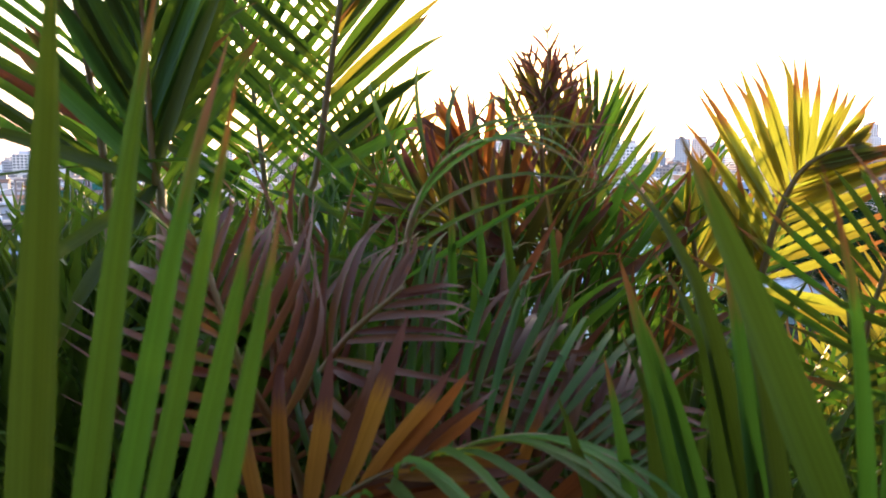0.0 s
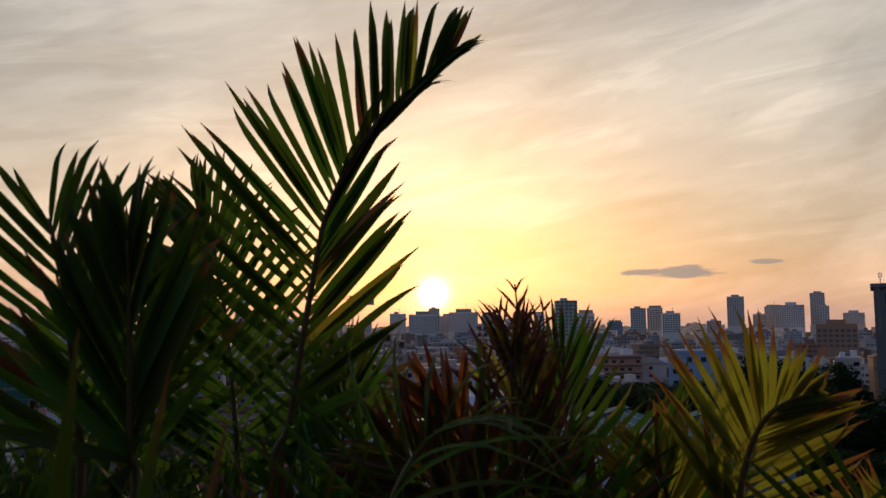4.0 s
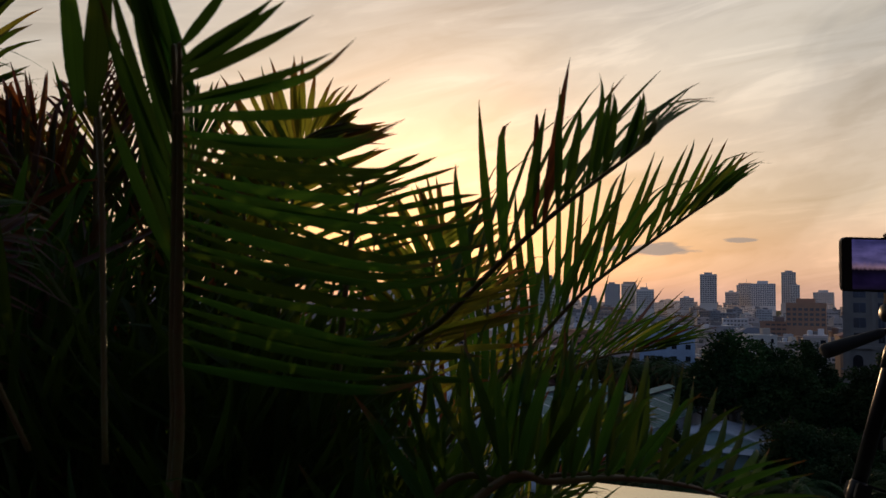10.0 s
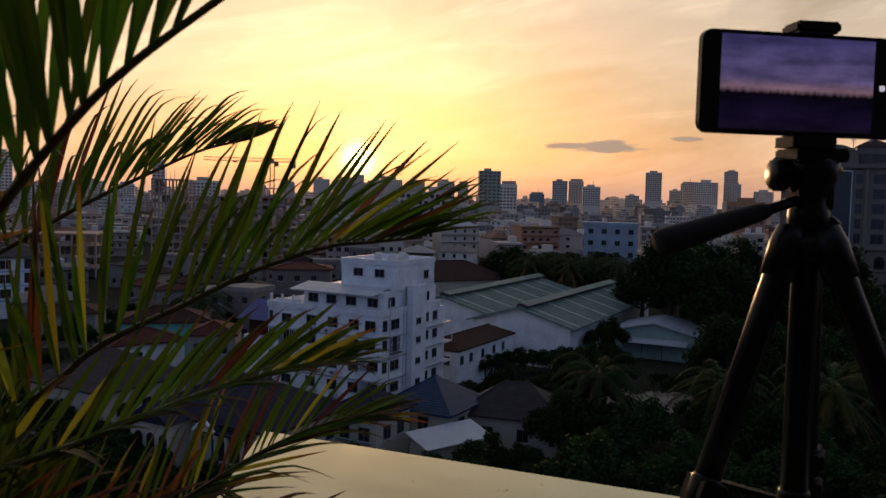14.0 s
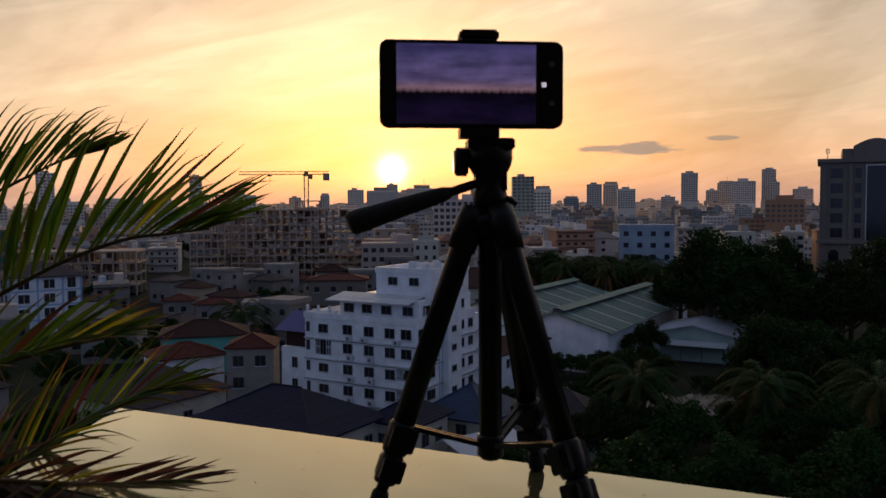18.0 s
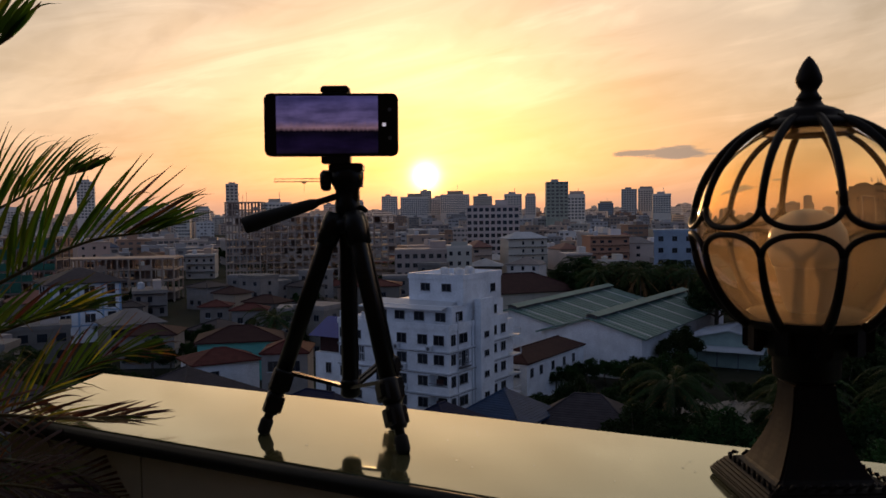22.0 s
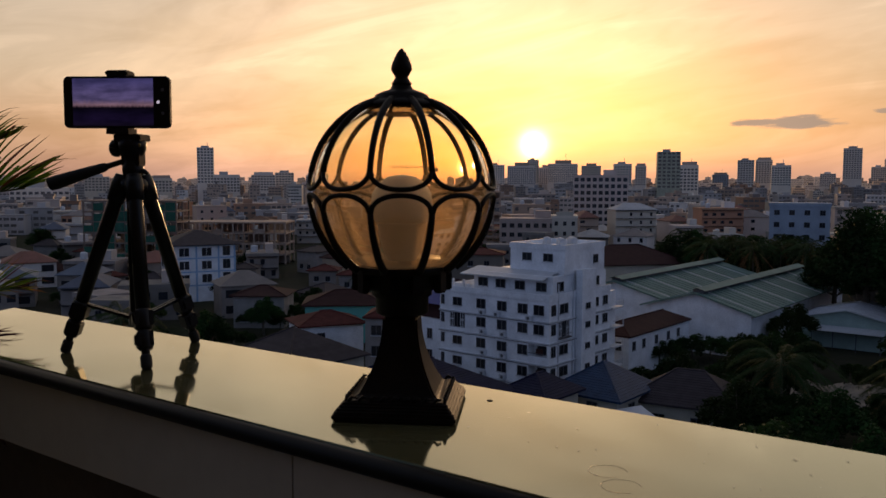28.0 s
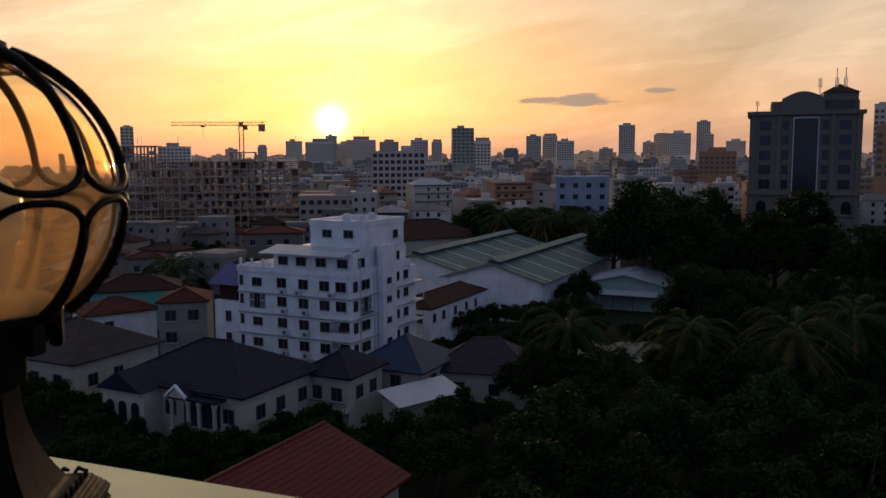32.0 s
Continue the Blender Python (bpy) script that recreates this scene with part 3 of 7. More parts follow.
# ---- the tripod and the telephone on it ----
TA = Vector((0.123, 0.857, 0.252))
FEET = [Vector((0.018, 0.835, 0.0)), Vector((0.192, 0.742, 0.0)), Vector((0.180, 0.938, 0.0))]
tripod = thing("tripod", "small black aluminium tripod with spread legs standing on the tiles", "tripod", pose(TA.x, TA.y, 0))
o = Vector((TA.x, TA.y, 0))
part("shoulder", Geo().lathe([(0.013, 0.240), (0.019, 0.243), (0.021, 0.248), (0.021, 0.255), (0.017, 0.260), (0.011, 0.262)], 24), M_PLASTIC, tripod, "black plastic shoulder", True)
part("centre_column", Geo().lathe([(0.0090, 0.040), (0.0105, 0.043), (0.0105, 0.241), (0.0105, 0.243)], 20), M_ALU, tripod, smooth=True)
part("column_collar", Geo().lathe([(0.0125, 0.255), (0.0125, 0.262), (0.009, 0.264), (0.009, 0.268)], 20), M_PLASTIC, tripod, smooth=True)
for f in FEET:
    b = f - o
    out = Vector((b.x, b.y, 0)).normalized()
    top = Vector((out.x * 0.019, out.y * 0.020, 0.250))
    dirn = (b - top)
    leg = part("leg", Geo().tube([top + dirn * s for s in (0.0, 0.05, 0.72)], [0.0102, 0.0106, 0.0100], 14), M_ALU, tripod, smooth=True)
    part("hinge", Geo().tube([top - dirn * 0.05 + Vector((0, 0, 0.004)), top - dirn * 0.01, top + dirn * 0.09], [0.0105, 0.0138, 0.0124], 12), M_PLASTIC, leg, smooth=True)
    part("middle_tube", Geo().tube([top + dirn * s for s in (0.72, 0.84)], [0.0078, 0.0078], 12), M_ALU, leg, smooth=True)
    part("lower_tube", Geo().tube([top + dirn * s for s in (0.84, 0.95)], [0.0060, 0.0056], 12), M_ALU, leg, smooth=True)
    for s0, s1, rad in ((0.69, 0.797, 0.0120), (0.80, 0.90, 0.0104)):
        soft = 0.010
        part("clamp", Geo().tube([top + dirn * s for s in (s0, s0 + soft, s1 - soft, s1)], [rad * 0.86, rad, rad, rad * 0.86], 12), M_PLASTIC, leg, smooth=True)
    part("foot", Geo().tube([top + dirn * s for s in (0.925, 0.935, 0.985, 1.0)], [0.0062, 0.0078, 0.0080, 0.006], 12), M_RUBBER, leg, smooth=True)
    a, b = Vector((0, 0, 0.052)) + out * 0.008, top + dirn * 0.70
    side = out.cross(Vector((0, 0, 1))) * 0.0058
    rise = Vector((0, 0, 0.0022))
    bar = Geo()
    bar.v = [tuple(p + q) for p in (a, b) for q in (-side - rise, side - rise, side + rise, side * 0.35 + rise, side * 0.3 + rise * 0.3, -side * 0.3 + rise * 0.3, -side * 0.35 + rise, -side + rise)]
    bar.f = [(i, (i + 1) % 8, 8 + (i + 1) % 8, 8 + i) for i in range(8)] + [tuple(reversed(range(8))), tuple(range(8, 16))]
    part("brace", bar, M_ALU, tripod, "flat grooved aluminium brace")
    along = dirn.normalized()
    wide = out.cross(Vector((0, 0, 1))).normalized()
    deep = along.cross(wide)
    for s0, s1, q in ((0.70, 0.78, 0.0125), (0.81, 0.885, 0.0112)):   # square clamp bodies with a lip
        turn = Matrix(((wide.x, deep.x, along.x, 0), (wide.y, deep.y, along.y, 0), (wide.z, deep.z, along.z, 0), (0, 0, 0, 1)))
        m = Matrix.Translation(top + dirn * s0) @ turn
        h = (dirn * (s1 - s0)).length
        soft_edge(part("clamp_body", Geo().box(-q, -q * 0.8, 0, q, q * 1.05, h).box(q * 0.5, -q * 0.6, h * 0.15, q * 1.25, q * 0.6, h * 0.8), M_PLASTIC, leg, m=m), 0.0012)
part("brace_hub", Geo().lathe([(0.008, 0.038), (0.0122, 0.042), (0.0122, 0.058), (0.011, 0.061)], 16), M_PLASTIC, tripod, smooth=True)
part("head_block", Geo().lathe([(0.0125, 0.264), (0.0150, 0.268), (0.0155, 0.278), (0.0130, 0.284), (0.0135, 0.292), (0.0190, 0.302), (0.0205, 0.308), (0.0205, 0.316), (0.017, 0.320)], 22), M_PLASTIC, tripod, "pan head body", True)
soft_edge(part("tilt_block", Geo().box(-0.0135, -0.0105, 0.279, 0.0145, 0.012, 0.309), M_PLASTIC, tripod), 0.0015)
soft_edge(part("quick_plate", Geo().box(-0.0205, -0.018, 0.316, 0.0205, 0.018, 0.326), M_PLASTIC, tripod), 0.0015)
knob = part("side_knob", Geo().tube([(-0.012, 0, 0.306), (-0.019, 0, 0.306), (-0.0195, 0, 0.306), (-0.021, 0, 0.306), (-0.030, 0, 0.306), (-0.032, 0, 0.306)], [0.004, 0.004, 0.0105, 0.0122, 0.0118, 0.0098], 20), M_PLASTIC, tripod, "round black locking knob", True)
for k in range(12):
    a = k * math.pi / 6
    part("knob_rib", Geo().tube([(-0.0208, 0.0121 * math.cos(a), 0.306 + 0.0121 * math.sin(a)), (-0.0300, 0.0118 * math.cos(a), 0.306 + 0.0118 * math.sin(a))], 0.0009, 5), M_PLASTIC, knob)
part("lock_lever", Geo().tube([(0.012, 0, 0.274), (0.018, -0.002, 0.272), (0.024, -0.003, 0.268)], [0.004, 0.0050, 0.0035], 10, 0.7), M_PLASTIC, tripod, smooth=True)
part("level_stud", Geo().lathe([(0.003, 0), (0.0035, 0.002), (0.002, 0.003)], 10, pose(0.0155, -0.010, 0.310, 90, 0, 0)), M_BRASS, tripod, smooth=True)
handle = part("pan_handle", Geo().tube([(-0.008, -0.004, 0.288), (-0.030, -0.006, 0.281), (-0.045, -0.008, 0.2765)], [0.0042, 0.0042, 0.0048], 10), M_ALU, tripod, smooth=True)
part("grip", Geo().tube([(-0.036, -0.008, 0.2790), (-0.042, -0.008, 0.2772), (-0.075, -0.011, 0.2672), (-0.112, -0.014, 0.2555), (-0.122, -0.0145, 0.2525), (-0.1245, -0.015, 0.2515)], [0.0050, 0.0068, 0.0086, 0.0106, 0.0104, 0.0080], 14), M_RUBBER, handle, "ribbed black rubber grip", True)
clampm = thing("phone_clamp", "black spring phone clamp screwed to the tripod head", "phone holder", pose(0.112, 0.846, 0.326))
part("lower_jaw", Geo().box(-0.017, -0.012, 0.0, 0.017, 0.014, 0.008), M_PLASTIC, clampm)
part("spine", Geo().box(-0.012, 0.008, 0.004, 0.012, 0.014, 0.090), M_PLASTIC, clampm)
soft_edge(part("upper_jaw", Geo().box(-0.017, -0.012, 0.0835, 0.017, 0.014, 0.092), M_PLASTIC, clampm), 0.002)
phone = thing("phone", "black smartphone held sideways, its screen showing the dusk sky", "phone", pose(0.1065, 0.848, 0.3725, 0, 0.2, 2))
PW, PH, PT, RC = 0.161, 0.0755, 0.0085, 0.008


def rounded(w, h, r, y0, y1):
    pts = []
    for cx_, cz_, a0 in ((w / 2 - r, h / 2 - r, 0), (-w / 2 + r, h / 2 - r, 90), (-w / 2 + r, -h / 2 + r, 180), (w / 2 - r, -h / 2 + r, 270)):
        pts += [(cx_ + r * math.cos(radians(a0 + k * 15)), cz_ + r * math.sin(radians(a0 + k * 15))) for k in range(7)]
    g, n = Geo(), len(pts)
    g.v = [(x, y, z) for y in (y0, y1) for x, z in pts]
    g.f = [tuple(range(n)), tuple(n + i for i in reversed(range(n)))] + [((i + 1) % n, i, n + i, n + (i + 1) % n) for i in range(n)]
    return g


body = part("body", rounded(PW, PH, RC, -PT / 2, PT / 2), M_PLASTIC, phone)
soft_edge(body, 0.0012)
M_SCREEN = bpy.data.materials.new("lit_screen")
M_SCREEN.use_nodes = True
nt = M_SCREEN.node_tree
pr = nt.nodes["Principled BSDF"]
pr.inputs["Base Color"].default_value, pr.inputs["Roughness"].default_value = (0.006, 0.006, 0.008, 1), 0.2
pr.inputs["Specular IOR Level"].default_value = 0.15
tc, sp = nt.nodes.new("ShaderNodeTexCoord"), nt.nodes.new("ShaderNodeSeparateXYZ")
nt.links.new(tc.outputs["Object"], sp.inputs[0])
nz = nt.nodes.new("ShaderNodeTexNoise")
mp = nt.nodes.new("ShaderNodeMapping")
mp.inputs["Scale"].default_value = (14, 1, 55)
nt.links.new(tc.outputs["Object"], mp.inputs[0])
nt.links.new(mp.outputs[0], nz.inputs["Vector"])
nz.inputs["Scale"].default_value, nz.inputs["Detail"].default_value = 1.6, 5
md = nt.nodes.new("ShaderNodeMath")
md.operation = "MULTIPLY_ADD"
md.inputs[1].default_value, md.inputs[2].default_value = 14.5, 0.5
mp2, rag = nt.nodes.new("ShaderNodeMapping"), nt.nodes.new("ShaderNodeTexNoise")
mp2.inputs["Scale"].default_value = (260, 1, 18)
nt.links.new(tc.outputs["Object"], mp2.inputs[0])
nt.links.new(mp2.outputs[0], rag.inputs["Vector"])
rag.inputs["Scale"].default_value, rag.inputs["Detail"].default_value = 1.0, 3
uneven = nt.nodes.new("ShaderNodeMath")
uneven.operation = "MULTIPLY_ADD"
uneven.inputs[1].default_value = 0.006
nt.links.new(rag.outputs[0], uneven.inputs[0])
nt.links.new(sp.outputs[2], uneven.inputs[2])
nt.links.new(uneven.outputs[0], md.inputs[0])
rp = nt.nodes.new("ShaderNodeValToRGB")
els = rp.color_ramp.elements
for pos_, col in ((0.16, (0.012, 0.007, 0.034)), (0.34, (0.006, 0.004, 0.018)), (0.43, (0.003, 0.002, 0.006))):
    els.new(pos_).color = (*col, 1)
els.new(0.49).color = (0.28, 0.17, 0.22, 1)
els.new(0.60).color = (0.16, 0.13, 0.30, 1)
els[0].color, els[-1].color = (0.008, 0.006, 0.012, 1), (0.07, 0.065, 0.20, 1)
nt.links.new(md.outputs[0], rp.inputs[0])
mx = nt.nodes.new("ShaderNodeMix")
mx.data_type, mx.blend_type = "RGBA", "MULTIPLY"
mx.inputs[0].default_value = 0.7
rb = nt.nodes.new("ShaderNodeValToRGB")
rb.color_ramp.elements[0].position, rb.color_ramp.elements[1].position = 0.35, 0.62
rb.color_ramp.elements[0].color, rb.color_ramp.elements[1].color = (0.35, 0.35, 0.4, 1), (1.5, 1.4, 1.4, 1)
nt.links.new(nz.outputs[0], rb.inputs[0])
nt.links.new(rp.outputs[0], mx.inputs[6])
nt.links.new(rb.outputs[0], mx.inputs[7])
nt.links.new(mx.outputs[2], pr.inputs["Emission Color"])
pr.inputs["Emission Strength"].default_value = 0.5
part("screen", Geo().box(-0.066, -PT / 2 - 0.0004, -0.0345, 0.056, -PT / 2 + 0.0005, 0.0345), M_SCREEN, phone, "glowing screen with a violet dusk picture")
M_ICON = bpy.data.materials.new("lit_button")
M_ICON.use_nodes = True
M_ICON.node_tree.nodes["Principled BSDF"].inputs["Emission Color"].default_value = (0.75, 0.68, 0.8, 1)
M_ICON.node_tree.nodes["Principled BSDF"].inputs["Emission Strength"].default_value = 0.6
part("stop_button", rounded(0.0042, 0.0042, 0.0008, -PT / 2 - 0.0006, -PT / 2 + 0.0004), M_ICON, phone, "small pale square button", m=Matrix.Translation((0.0632, 0, 0.0)))
M_DIM = material("dim_icon", (0.12, 0.12, 0.14), 0.4)
for z in (0.018, -0.016):
    part("dim_icon", rounded(0.005, 0.005, 0.0024, -PT / 2 - 0.0005, -PT / 2 + 0.0004), M_DIM, phone, m=Matrix.Translation((0.070, 0, z)))


# ---- houses and city ----
def windows(parent, u, v, n, spots, w, h, frame_mat=M_FRAME, pane_mat=M_GLASSD, sill=True, me_cache={}):
    """Windows at (along, up) on a wall whose origin is the parent's; u along, n outward."""
    key = (w, h, frame_mat.name, pane_mat.name)
    if key not in me_cache:
        f = Geo()
        for x0, x1, z0, z1 in ((-w / 2, w / 2, 0, 0.07), (-w / 2, w / 2, h - 0.07, h), (-w / 2, -w / 2 + 0.07, 0.07, h - 0.07), (w / 2 - 0.07, w / 2, 0.07, h - 0.07), (-0.035, 0.035, 0.07, h - 0.07)):
            f.box(x0, -0.09, z0, x1, 0.02, z1)
        p = Geo().box(-w / 2 + 0.05, -0.045, 0.05, w / 2 - 0.05, 0.01, h - 0.05)
        s = Geo().box(-w / 2 - 0.1, -0.2, -0.1, w / 2 + 0.1, 0.02, -0.003)
        me_cache[key] = (f.mesh("window", frame_mat), p.mesh("pane", pane_mat), s.mesh("sill", M_SHEET))
    fm, pm, sm = me_cache[key]
    u, n = Vector(u).normalized(), Vector(n).normalized()
    for a, z in spots:
        o = Vector(v) + u * a + Vector((0, 0, z))
        x = n.cross(Vector((0, 0, 1))) * -1
        m = Matrix(((x.x, -n.x, 0, o.x), (x.y, -n.y, 0, o.y), (0, 0, 1, o.z), (0, 0, 0, 1)))
        wob = part("window", fm, None, parent, m=m)
        part("pane", pm, None, wob)
        if sill:
            part("sill", sm, None, wob)


def hip_roof(L, W, z, rise, over=0.5, thick=0.18, ridge=None):
    """A hipped roof over a rectangle from the origin, as one closed mesh."""
    x0, x1, y0, y1 = -over, L + over, -over, W + over
    k = min(L, W) / 2 + over if ridge is None else ridge
    if L >= W:
        r0, r1 = (x0 + k, (y0 + y1) / 2, z + rise), (x1 - k, (y0 + y1) / 2, z + rise)
    else:
        r0, r1 = ((x0 + x1) / 2, y0 + k, z + rise), ((x0 + x1) / 2, y1 - k, z + rise)
    g = Geo()
    a, b, c, d = (x0, y0, z), (x1, y0, z), (x1, y1, z), (x0, y1, z)
    if L >= W:
        g.poly(a, b, r1, r0).poly(b, c, r1).poly(c, d, r0, r1).poly(d, a, r0)
    else:
        g.poly(a, b, r0).poly(b, c, r1, r0).poly(c, d, r1).poly(d, a, r0, r1)
    low = [(x, y, z - thick) for x, y, _ in (a, b, c, d)]
    top = [a, b, c, d]
    for i in range(4):
        g.poly(low[i], low[(i + 1) % 4], top[(i + 1) % 4], top[i])
    g.poly(*reversed(low))
    return g, (a, b, c, d, r0, r1)


def courses(parent, corners, mat, step=0.35, lift=0.03):
    """Overlapping rows of roof tiles on one slope given by its eave and ridge ends."""
    e0, e1, r1, r0 = (Vector(c) for c in corners)
    n = (e1 - e0).cross(r0 - e0).normalized()
    rows = max(2, int((r0 - e0).length / step))
    for i in range(rows):
        a, b = i / rows, (i + 1) / rows + 0.02
        p0, p1, q0, q1 = e0.lerp(r0, a), e1.lerp(r1, a), e0.lerp(r0, min(b, 1)), e1.lerp(r1, min(b, 1))
        g = Geo()
        g.v = [tuple(p) for p in (p0 + n * lift * 2, p1 + n * lift * 2, q1 + n * lift * 0.6, q0 + n * lift * 0.6, p0 + n * 0.004, p1 + n * 0.004)]
        g.f = [(0, 1, 2, 3), (4, 5, 1, 0)]
        part("tile_course", g, mat, parent)


def frame_at(x, y, deg, z=GROUND):
    return pose(x, y, z, 0, 0, deg)


# the white apartment block
WBM = Matrix(((0.557, -0.83, 0, 2.8), (0.83, 0.557, 0, 99.6), (0, 0, 1, GROUND), (0, 0, 0, 1)))  # x along the right side, y along the front to the left
wb = thing("apartment_block", "white five-storey apartment block with a stepped roof and brown windows", "building", WBM)
WL, WW, WH = 17.2, 15.0, 13.2
part("wall", Geo().box(0, 3.0, 0, WW, WL, WH), M_WHITE, wb)
part("wall", Geo().box(1.35, 0, 0, WW, 3.0, WH), M_WHITE, wb)   # two balconies are recessed into the front corner
part("corner_pier", Geo().box(0, 0, 0, 1.35, 0.3, WH), M_WHITE, wb)
for z0, z1 in ((0, 3.55), (5.0, 6.25), (7.7, WH)):
    part("balcony_front", Geo().box(0, 0.3, z0, 1.35, 3.0, z1), M_WHITE, wb)
for z in (3.56, 6.26):
    part("balcony_door", Geo().box(1.30, 1.0, z - 0.7, 1.345, 2.5, z + 1.3), M_GLASSD, wb)
    part("balcony_rail", Geo().box(-0.06, 0.35, z + 0.36, 0.0, 2.95, z + 0.42), M_FRAME, wb)
    part("laundry", Geo().box(0.5, 1.2, z + 0.1, 0.56, 2.2, z + 0.9), M_MAROON, wb, "washing hung in the balcony")
for z in (2.6, 5.3, 8.0, 10.62):
    part("string_course", Geo().box(-0.16, -0.16, z - 0.09, WW + 0.1, WL + 0.1, z + 0.09), M_SHEET, wb, "weathered grey string course")
    # dark strip stands in for the drip stain and the course's shadow
    part("drip_edge", Geo().box(-0.19, -0.19, z - 0.15, WW + 0.12, WL + 0.12, z - 0.093), M_FRAME, wb, "dark strip for the stain and shadow under the course")
for x0, y0, x1, y1 in ((-0.12, -0.12, 0.12, WL + 0.12), (0.12, -0.12, WW, 0.12), (0.12, WL - 0.12, WW, WL + 0.12)):
    part("roof_parapet", Geo().box(x0, y0, WH, x1, y1, WH + 0.75), M_WHITE, wb)
part("penthouse", Geo().box(1.6, 0.5, WH, WW - 0.4, WL - 4.5, WH + 2.8), M_WHITE, wb)
part("awning", Geo().poly((0.2, 1.2, WH + 2.5), (4.2, 1.2, WH + 3.2), (4.2, WL - 3.2, WH + 3.2), (0.2, WL - 3.2, WH + 2.5)).poly((0.2, WL - 3.2, WH + 2.35), (4.2, WL - 3.2, WH + 3.05), (4.2, 1.2, WH + 3.05), (0.2, 1.2, WH + 2.35)).poly((0.2, 1.2, WH + 2.35), (0.2, 1.2, WH + 2.5), (0.2, WL - 3.2, WH + 2.5), (0.2, WL - 3.2, WH + 2.35)), M_SHEET, wb, "sloping pale metal awning")
part("stair_tower", Geo().box(4.0, 0.35, WH + 2.8, WW - 1.2, 8.6, WH + 5.9), M_WHITE, wb)
for x0, y0, x1, y1 in ((3.9, 0.25, 4.15, 8.7), (4.15, 0.25, WW - 1.1, 0.5), (4.15, 8.45, WW - 1.1, 8.7), (WW - 1.35, 0.5, WW - 1.1, 8.45)):
    part("tower_parapet", Geo().box(x0, y0, WH + 5.9, x1, y1, WH + 6.6), M_WHITE, wb)
part("corner_bay", Geo().box(6.2, -0.9, 0, 9.6, 0, WH + 3.4), M_WHITE, wb)
part("terrace_wall", Geo().box(1.2, WL - 4.3, WH, 1.4, WL - 0.3, WH + 1.0), M_WHITE, wb)
for y in (WL - 0.4, WL - 2.2, WL - 4.0):
    part("terrace_post", Geo().box(0.1, y, WH + 0.75, 0.35, y + 0.25, WH + 1.7), M_WHITE, wb)
ROWZ = [0.9, 3.6, 6.3, 9.0, 11.4]
FRONT, SIDE, BAY = ((0, 1, 0), (0, 0, 0), (-1, 0, 0)), ((1, 0, 0), (0, 0, 0), (0, -1, 0)), ((1, 0, 0), (0, -0.9, 0), (0, -1, 0))
for i, z in enumerate(ROWZ[1:]):
    windows(wb, *FRONT, [(a, z) for a in (3.85, 7.0, 10.3)], 1.45, 1.25)
    windows(wb, *FRONT, [(16.7, z)], 0.55, 1.3, sill=False)
    windows(wb, *FRONT, [(14.2, z)] if i != 2 else [], 1.5, 1.1)
    windows(wb, *FRONT, [(1.45, z)] if i > 1 else [], 1.5, 1.25)
    windows(wb, *SIDE, [(0.95, z - 0.05)], 0.95, 1.35, sill=False)
    windows(wb, *SIDE, [(3.3, z)] if i != 2 else [], 1.9, 1.25)
    windows(wb, *SIDE, [(11.2, z), (13.6, z)], 1.2, 1.2)
    windows(wb, *BAY, [(7.6, z + 0.2)], 1.1, 0.8)
for face, a in ((FRONT, 14.2), (SIDE, 3.3)):   # large many-paned windows
    windows(wb, *face, [(a, 8.55)], 2.5, 2.0, sill=False)
    windows(wb, *face, [(a - 0.85, 8.62), (a + 0.85, 8.62)], 0.7, 0.95, M_SHEET, sill=False)
    windows(wb, *face, [(a - 0.85, 9.58), (a + 0.85, 9.58)], 0.7, 0.9, M_SHEET, sill=False)
part("window_rail", Geo().box(2.0, -0.45, 8.35, 4.6, -0.02, 8.5).box(2.0, -0.45, 8.9, 4.6, -0.4, 8.95), M_FRAME, wb)
windows(wb, (0, 1, 0), (1.6, 0, 0), (-1, 0, 0), [(a, WH + 0.9) for a in (2.2, 5.4, 8.4, 11.2)], 1.5, 1.1)
windows(wb, (1, 0, 0), (0, 0.5, 0), (0, -1, 0), [(a, WH + 0.9) for a in (3.2, 12.0)], 1.5, 1.2)
windows(wb, (0, 1, 0), (4.0, 0, 0), (-1, 0, 0), [(2.8, WH + 4.4), (6.0, WH + 4.4)], 1.4, 1.0)
windows(wb, (1, 0, 0), (0, 0.35, 0), (0, -1, 0), [(11.5, WH + 3.9)], 1.2, 1.1)
for y, z in ((9.5, 10.65), (7.2, 10.65), (2.3, 10.68), (9.4, 8.2), (6.2, 8.2), (9.3, 5.5), (6.2, 5.5), (9.4, 2.8), (6.2, 2.8)):
    ac = part("air_conditioner", Geo().box(-0.55, y, z, -0.02, y + 0.85, z + 0.6), M_SHEET, wb, "boxy air-conditioner unit")
    part("fan_grille", Geo().lathe([(0.22, 0), (0.22, 0.02), (0.05, 0.03)], 12, Matrix.Translation((-0.56, y + 0.4, z + 0.3)) @ pose(0, 0, 0, 0, -90, 0)), M_FRAME, ac)
for x, y in ((6, 2), (7.5, 3.2), (9, 2.2), (10.5, 3.4), (8, 5.6)):
    part("water_tank", Geo().lathe([(0.5, 0), (0.55, 0.1), (0.55, 0.9), (0.4, 1.1), (0.1, 1.2)], 14, Matrix.Translation((x, y, WH + 6.05))), M_SHEET, wb, "rounded pale water tank", True)
    part("tank_stand", Geo().box(x - 0.4, y - 0.4, WH + 5.9, x + 0.4, y + 0.4, WH + 6.05), M_WHITE, wb)
for x in (1.95, 5.3, 6.0, 10.2):
    part("drain_pipe", Geo().tube([(x, -0.1, 0), (x, -0.1, WH + 2)], 0.07, 6), M_SHEET, wb)
